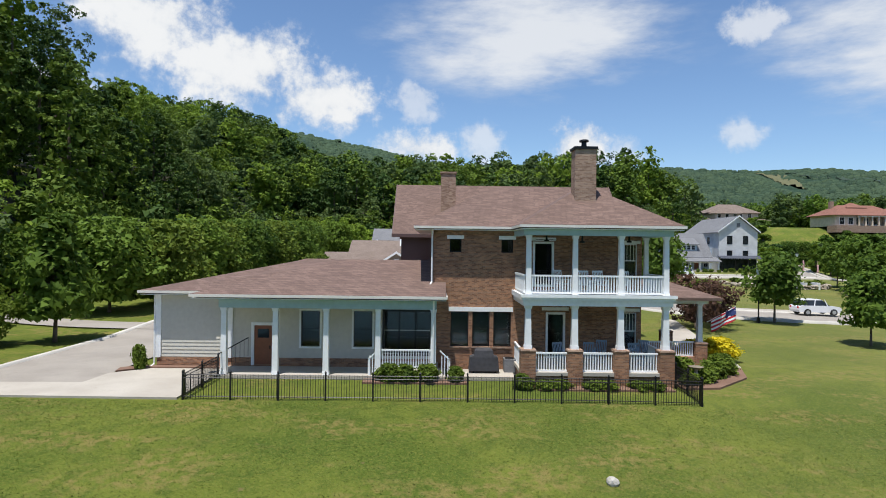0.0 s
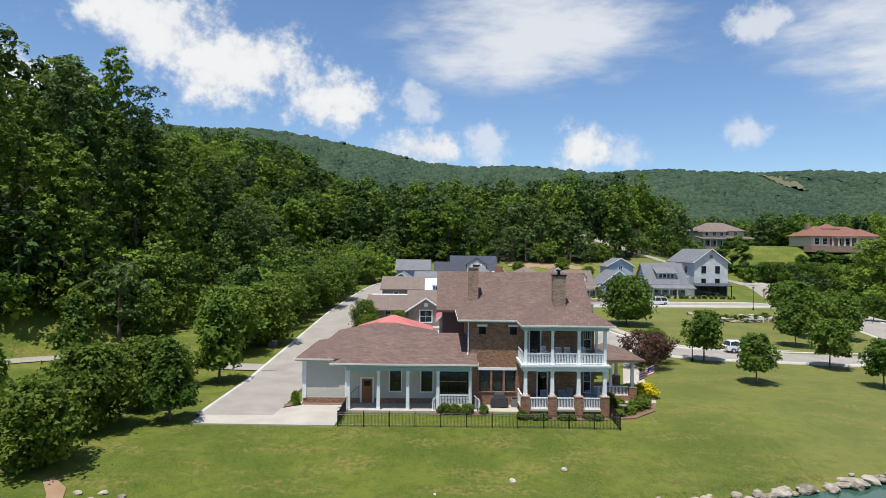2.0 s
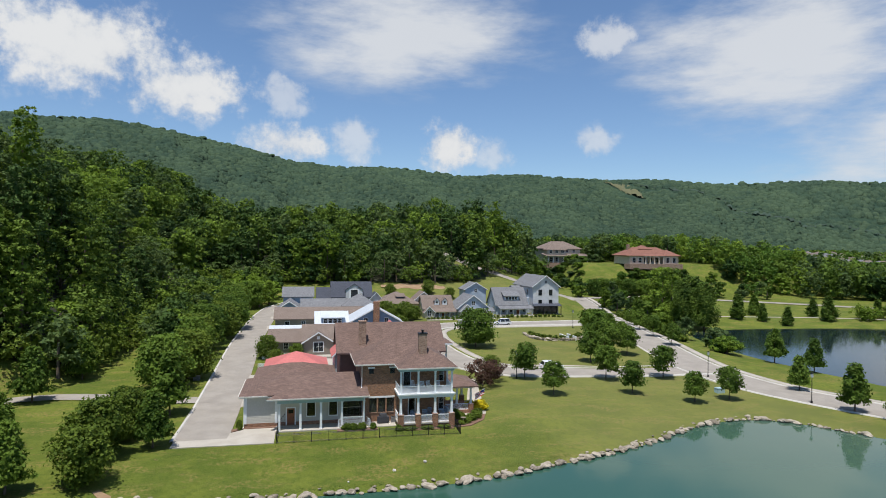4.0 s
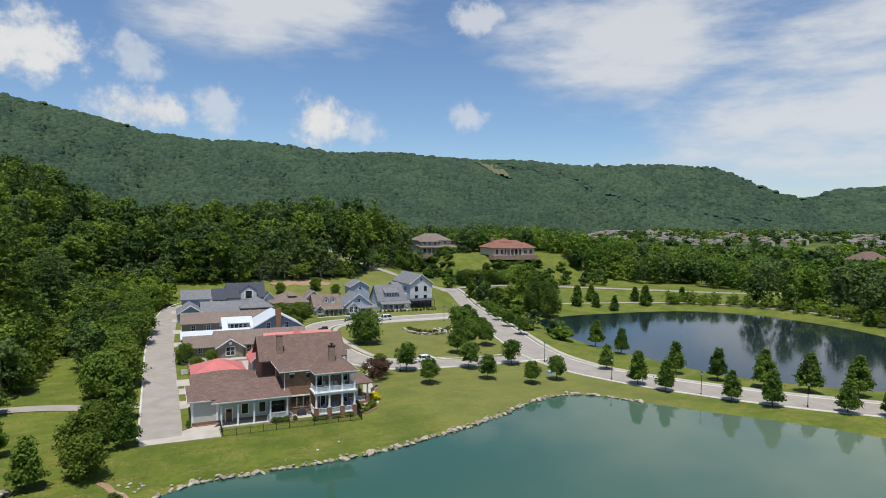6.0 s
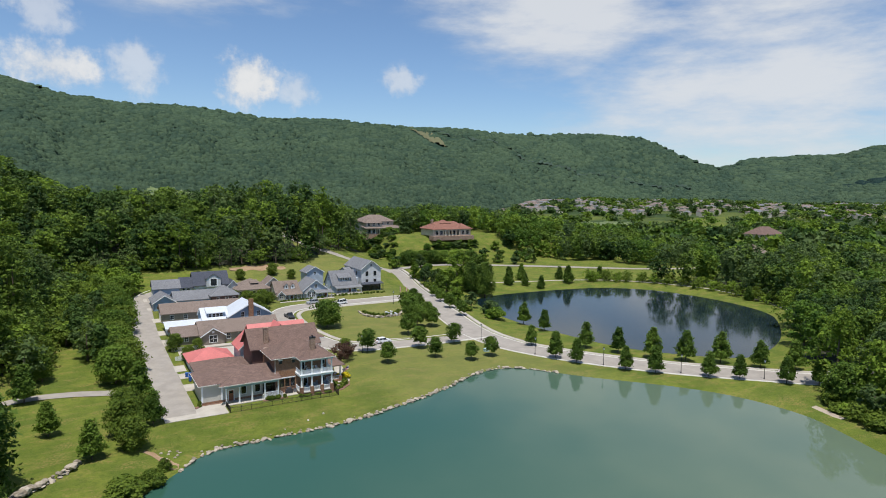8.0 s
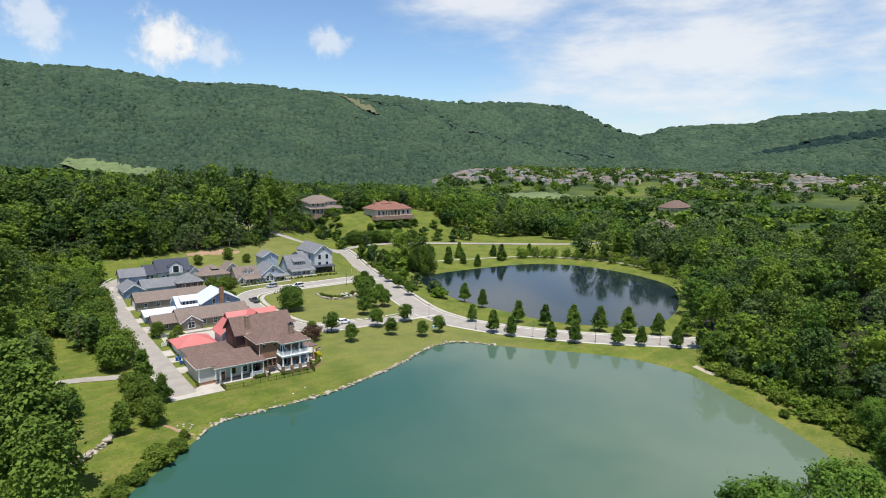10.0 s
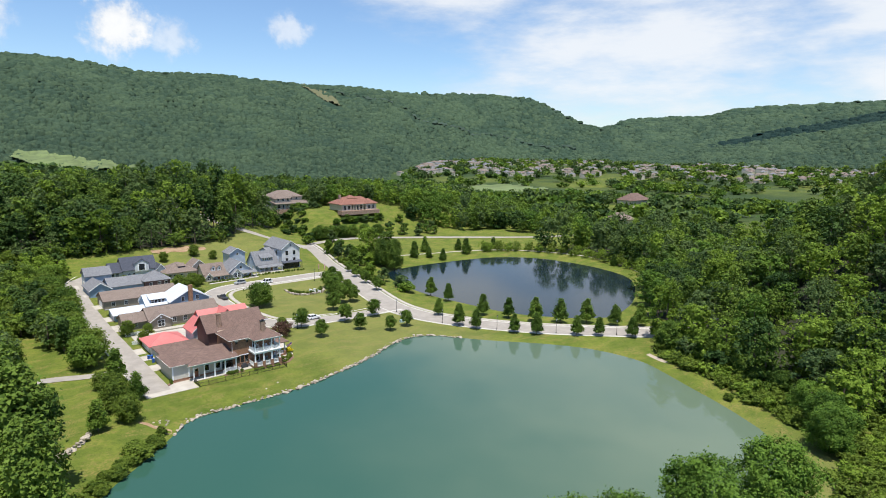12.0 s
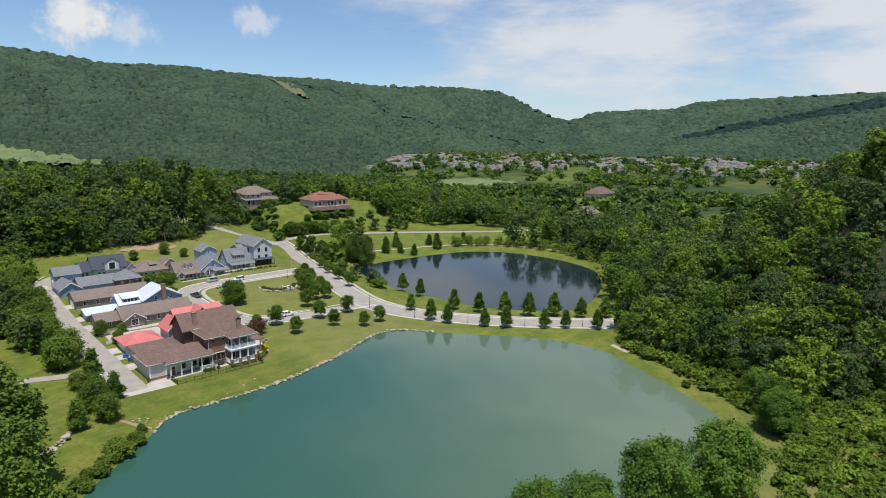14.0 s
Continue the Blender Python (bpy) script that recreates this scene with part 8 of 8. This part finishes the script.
def car(x, y, turn, mat, label, tall=1.7, pickup=False, long=4.7):
    t = thing("car", (x, y, level(x, y) + 0.1), label, "car", "parked cars")
    t.rotation_euler.z = radians(turn)
    w, l = 0.92, long / 2

    def hull(profile, y0, y1, top):
        """A side outline swept across the car, drawn in towards the roof."""
        s, n = Shape(), len(profile)
        for side in (-1, 1):
            s.v += [(u, side * (y0 + (y1 - y0) * max(0.0, min(1.0, (z - 0.95) / (top - 0.95)))), z) for u, z in profile]
        s.f += [tuple(range(n)), tuple(n + i for i in reversed(range(n)))]
        s.f += [((i + 1) % n, i, n + i, n + (i + 1) % n) for i in range(n)]
        return s
    part("body", hull([(-l, 0.32), (-l - 0.04, 0.55), (-l + 0.04, 0.78), (-l * 0.86, 0.90), (-l * 0.42, 0.99), (l * 0.9, 1.02), (l, 0.88), (l + 0.03, 0.55), (l - 0.05, 0.32)], w, w, tall), mat, t, local=True)
    c0, c1 = (-l * 0.46, l * 0.93) if not pickup else (-l * 0.40, l * 0.12)
    rake = 0.75 if not pickup else 0.6
    part("windows", hull([(c0, 0.98), (c0 + rake, tall - 0.03), (c1 - 0.42, tall - 0.03), (c1, 0.98)], w - 0.03, w * 0.74, tall), PANE, t, "dark tinted windows", local=True)
    part("roof", hull([(c0 + rake - 0.12, tall - 0.06), (c0 + rake + 0.2, tall + 0.02), (c1 - 0.7, tall + 0.03), (c1 - 0.34, tall - 0.06)], w - 0.01, w * 0.75, tall), mat, t, local=True)
    for u in (c0 + rake * 0.5, c0 + (c1 - c0) * 0.5, c1 - 0.3):
        for side in (-1, 1):
            lean = 0.10 if u < 0 else -0.10
            part("pillar", Shape().tube((u - lean, side * (w - 0.02), 0.98), (u + lean, side * (w * 0.75), tall), 0.05, 0.04, 5), mat, t, local=True)
    if pickup:
        for side in (-w + 0.05, w - 0.05):
            part("bed_rail", Shape().box(c1, l, side - 0.05, side + 0.05, 1.0, 1.12), mat, t, local=True)
    for u in (-l * 0.62, l * 0.62):
        for side in (-w, w):
            wh = part("wheel", Shape().tube((u, side - 0.11, 0.33), (u, side + 0.11, 0.33), 0.34, 0.34, 16), RUBBER, t, local=True)
            part("rim", Shape().tube((u, side - 0.12, 0.33), (u, side + 0.12, 0.33), 0.2, 0.2, 10), CAR_GREY, wh, local=True)
    for side in (-0.65, 0.65):
        part("headlight", Shape().box(-l - 0.02, -l + 0.05, side - 0.18, side + 0.18, 0.7, 0.84), GLASS, t, local=True)
        part("tail_light", Shape().box(l - 0.05, l + 0.02, side - 0.14, side + 0.14, 0.72, 0.92), FLAG_RED, t, local=True)


car(39.4, 64.2, 180, CAR_WHITE, "white estate car parked beside the crescent", 1.62, long=4.4)
car(47.4, 119.3, 4, CAR_WHITE, "white SUV parked along the crescent", 1.85, long=5.0)
car(38.0, 124.0, 6, CAR_GREY, "silver car parked in front of the cottages")
car(23.4, 104.5, 96, CAR_DARK, "dark pickup truck parked beside the hedge", 1.85, True, 5.4)


def lawn_blades():
    """Short uneven tufts on the lawn between the fence and the pond."""
    rng = np.random.RandomState(17)
    n = 60000
    x, y = rng.uniform(-24, 24, n), rng.uniform(14.5, 27.9, n)
    keep = off_edge(POND_S, x, y) > 0.9
    x, y = x[keep], y[keep]
    z = height(x, y)
    n = len(x)
    w = rng.uniform(0, 6.28, n)
    h, r = rng.uniform(0.02, 0.05, n), rng.uniform(0.012, 0.03, n)
    lean = rng.uniform(-0.16, 0.16, (n, 2))
    a = np.stack([x - r * np.cos(w), y - r * np.sin(w), z - 0.01], 1)
    b = np.stack([x + r * np.cos(w), y + r * np.sin(w), z - 0.01], 1)
    c = np.stack([x + lean[:, 0], y + lean[:, 1], z + h], 1)
    v = np.stack([a, b, c], 1).reshape(-1, 3)
    tagged(new("lawn_tufts", array_mesh("lawn_tufts", v, np.arange(len(v)).reshape(-1, 3), LEAF_GRASS)), "short uneven tufts of green lawn grass", "grass", "", "stuff")


lawn_blades()


# ---- terraces, drives and gardens between the houses ----
for y0, y1 in ((60.4, 65.2), (84.0, 90.6), (95.8, 101.0), (112.0, 117.2), (130.0, 134.0), (144.2, 149.2)):
    ground_sheet("pavement_drive", [(-17.7, y0), (-15.2, y0), (-15.2, y1), (-17.7, y1)], CONCRETE, "short concrete drive to the garage", 0.09)
ground_sheet("pavement_terrace", [(-15.2, 70.6), (-2.0, 70.4), (12.6, 71.0), (12.6, 77.4), (-15.0, 77.4)], CONCRETE, "pale concrete courtyard between the houses", 0.08)
ground_sheet("pavement_terrace", [(-4.4, 56.0), (-0.2, 56.0), (-0.2, 70.2), (-4.4, 70.2)], CONCRETE, "pale concrete courtyard between the houses", 0.10)
ground_sheet("pavement_terrace", [(-8.0, 105.2), (14.0, 105.2), (14.0, 108.9), (-8.0, 108.9)], CONCRETE, "pale concrete courtyard between the houses", 0.08)
ground_sheet("pavement_terrace", [(-9.0, 120.4), (13.0, 120.4), (13.0, 128.4), (-9.0, 128.4)], CONCRETE, "pale concrete courtyard between the houses", 0.08)
ground_sheet("mulch_bed", [(16.4, 93.5), (17.6, 93.5), (17.6, 116), (20.0, 122.5), (18.6, 123.4), (16.4, 117)], MULCH, "mulched strip beside the crescent", 0.09, "flower bed")
for x, y, s in ((-15.6, 79.0, 0.62), (-13.4, 69.4, 0.5), (-9.8, 78.4, 0.4), (14.6, 80.5, 0.55), (15.6, 107.5, 0.6), (17.0, 122.0, 0.75), (14.5, 125.5, 0.8), (20.5, 128.5, 0.75), (24.0, 131.0, 0.55), (12.6, 140.5, 0.5), (-1.0, 143.8, 0.5), (36.8, 176.0, 0.7), (44.0, 170.5, 0.55), (22.0, 172.0, 0.6)):
    plant("willowy", x, y, s, "garden_tree", "small trees between the houses", label="small leafy tree in a garden between the houses")
for i in range(30):
    x = 28.0 + i * 1.55
    y = 130.9 + 0.17 * (x - 28) * (x < 50) + 3.7 * (x >= 50) + 0.4 * math.sin(i * 2.2)
    shrub(x, y, 0.9 + 0.3 * math.sin(i * 1.9), 0.6 + 0.3 * abs(math.sin(i * 2.7)), "clipped green shrub in front of the cottages", SHRUBS_FAR[i % 3], group="shrubs in front of the cottages", name="garden_shrub")
for i in range(16):
    shrub(17.0 + 0.3 * math.sin(i * 2.0), 94 + i * 1.55, 1.3 + 0.4 * math.sin(i * 1.7), 1.1 + 0.4 * math.cos(i * 2.3), "green shrub in the hedge beside the crescent", SHRUBS_FAR[i % 3], group="hedge beside the crescent", name="hedge_plant")
for i in range(26):
    a = i / 25
    x, y = 84.5 + 17 * a + 1.5 * math.sin(i * 2.4), 92 + 62 * a + math.cos(i * 1.7)
    shrub(x + 2.5, y, 2.2 + 0.9 * math.sin(i * 1.9), 1.5 + 0.7 * abs(math.sin(i * 2.7)), "bushy green shrub between the road and the pond", SHRUBS_FAR[i % 3], group="shrubs beside the road", name="roadside_shrub")
ground_sheet("pavement_front", [(27.4, 129.2), (49.8, 132.0), (50.4, 136.6), (64.6, 137.6), (64.6, 138.6), (49.4, 138.0), (48.6, 133.0), (27.4, 130.4)], CONCRETE, "pale footpath in front of the cottages", 0.09)
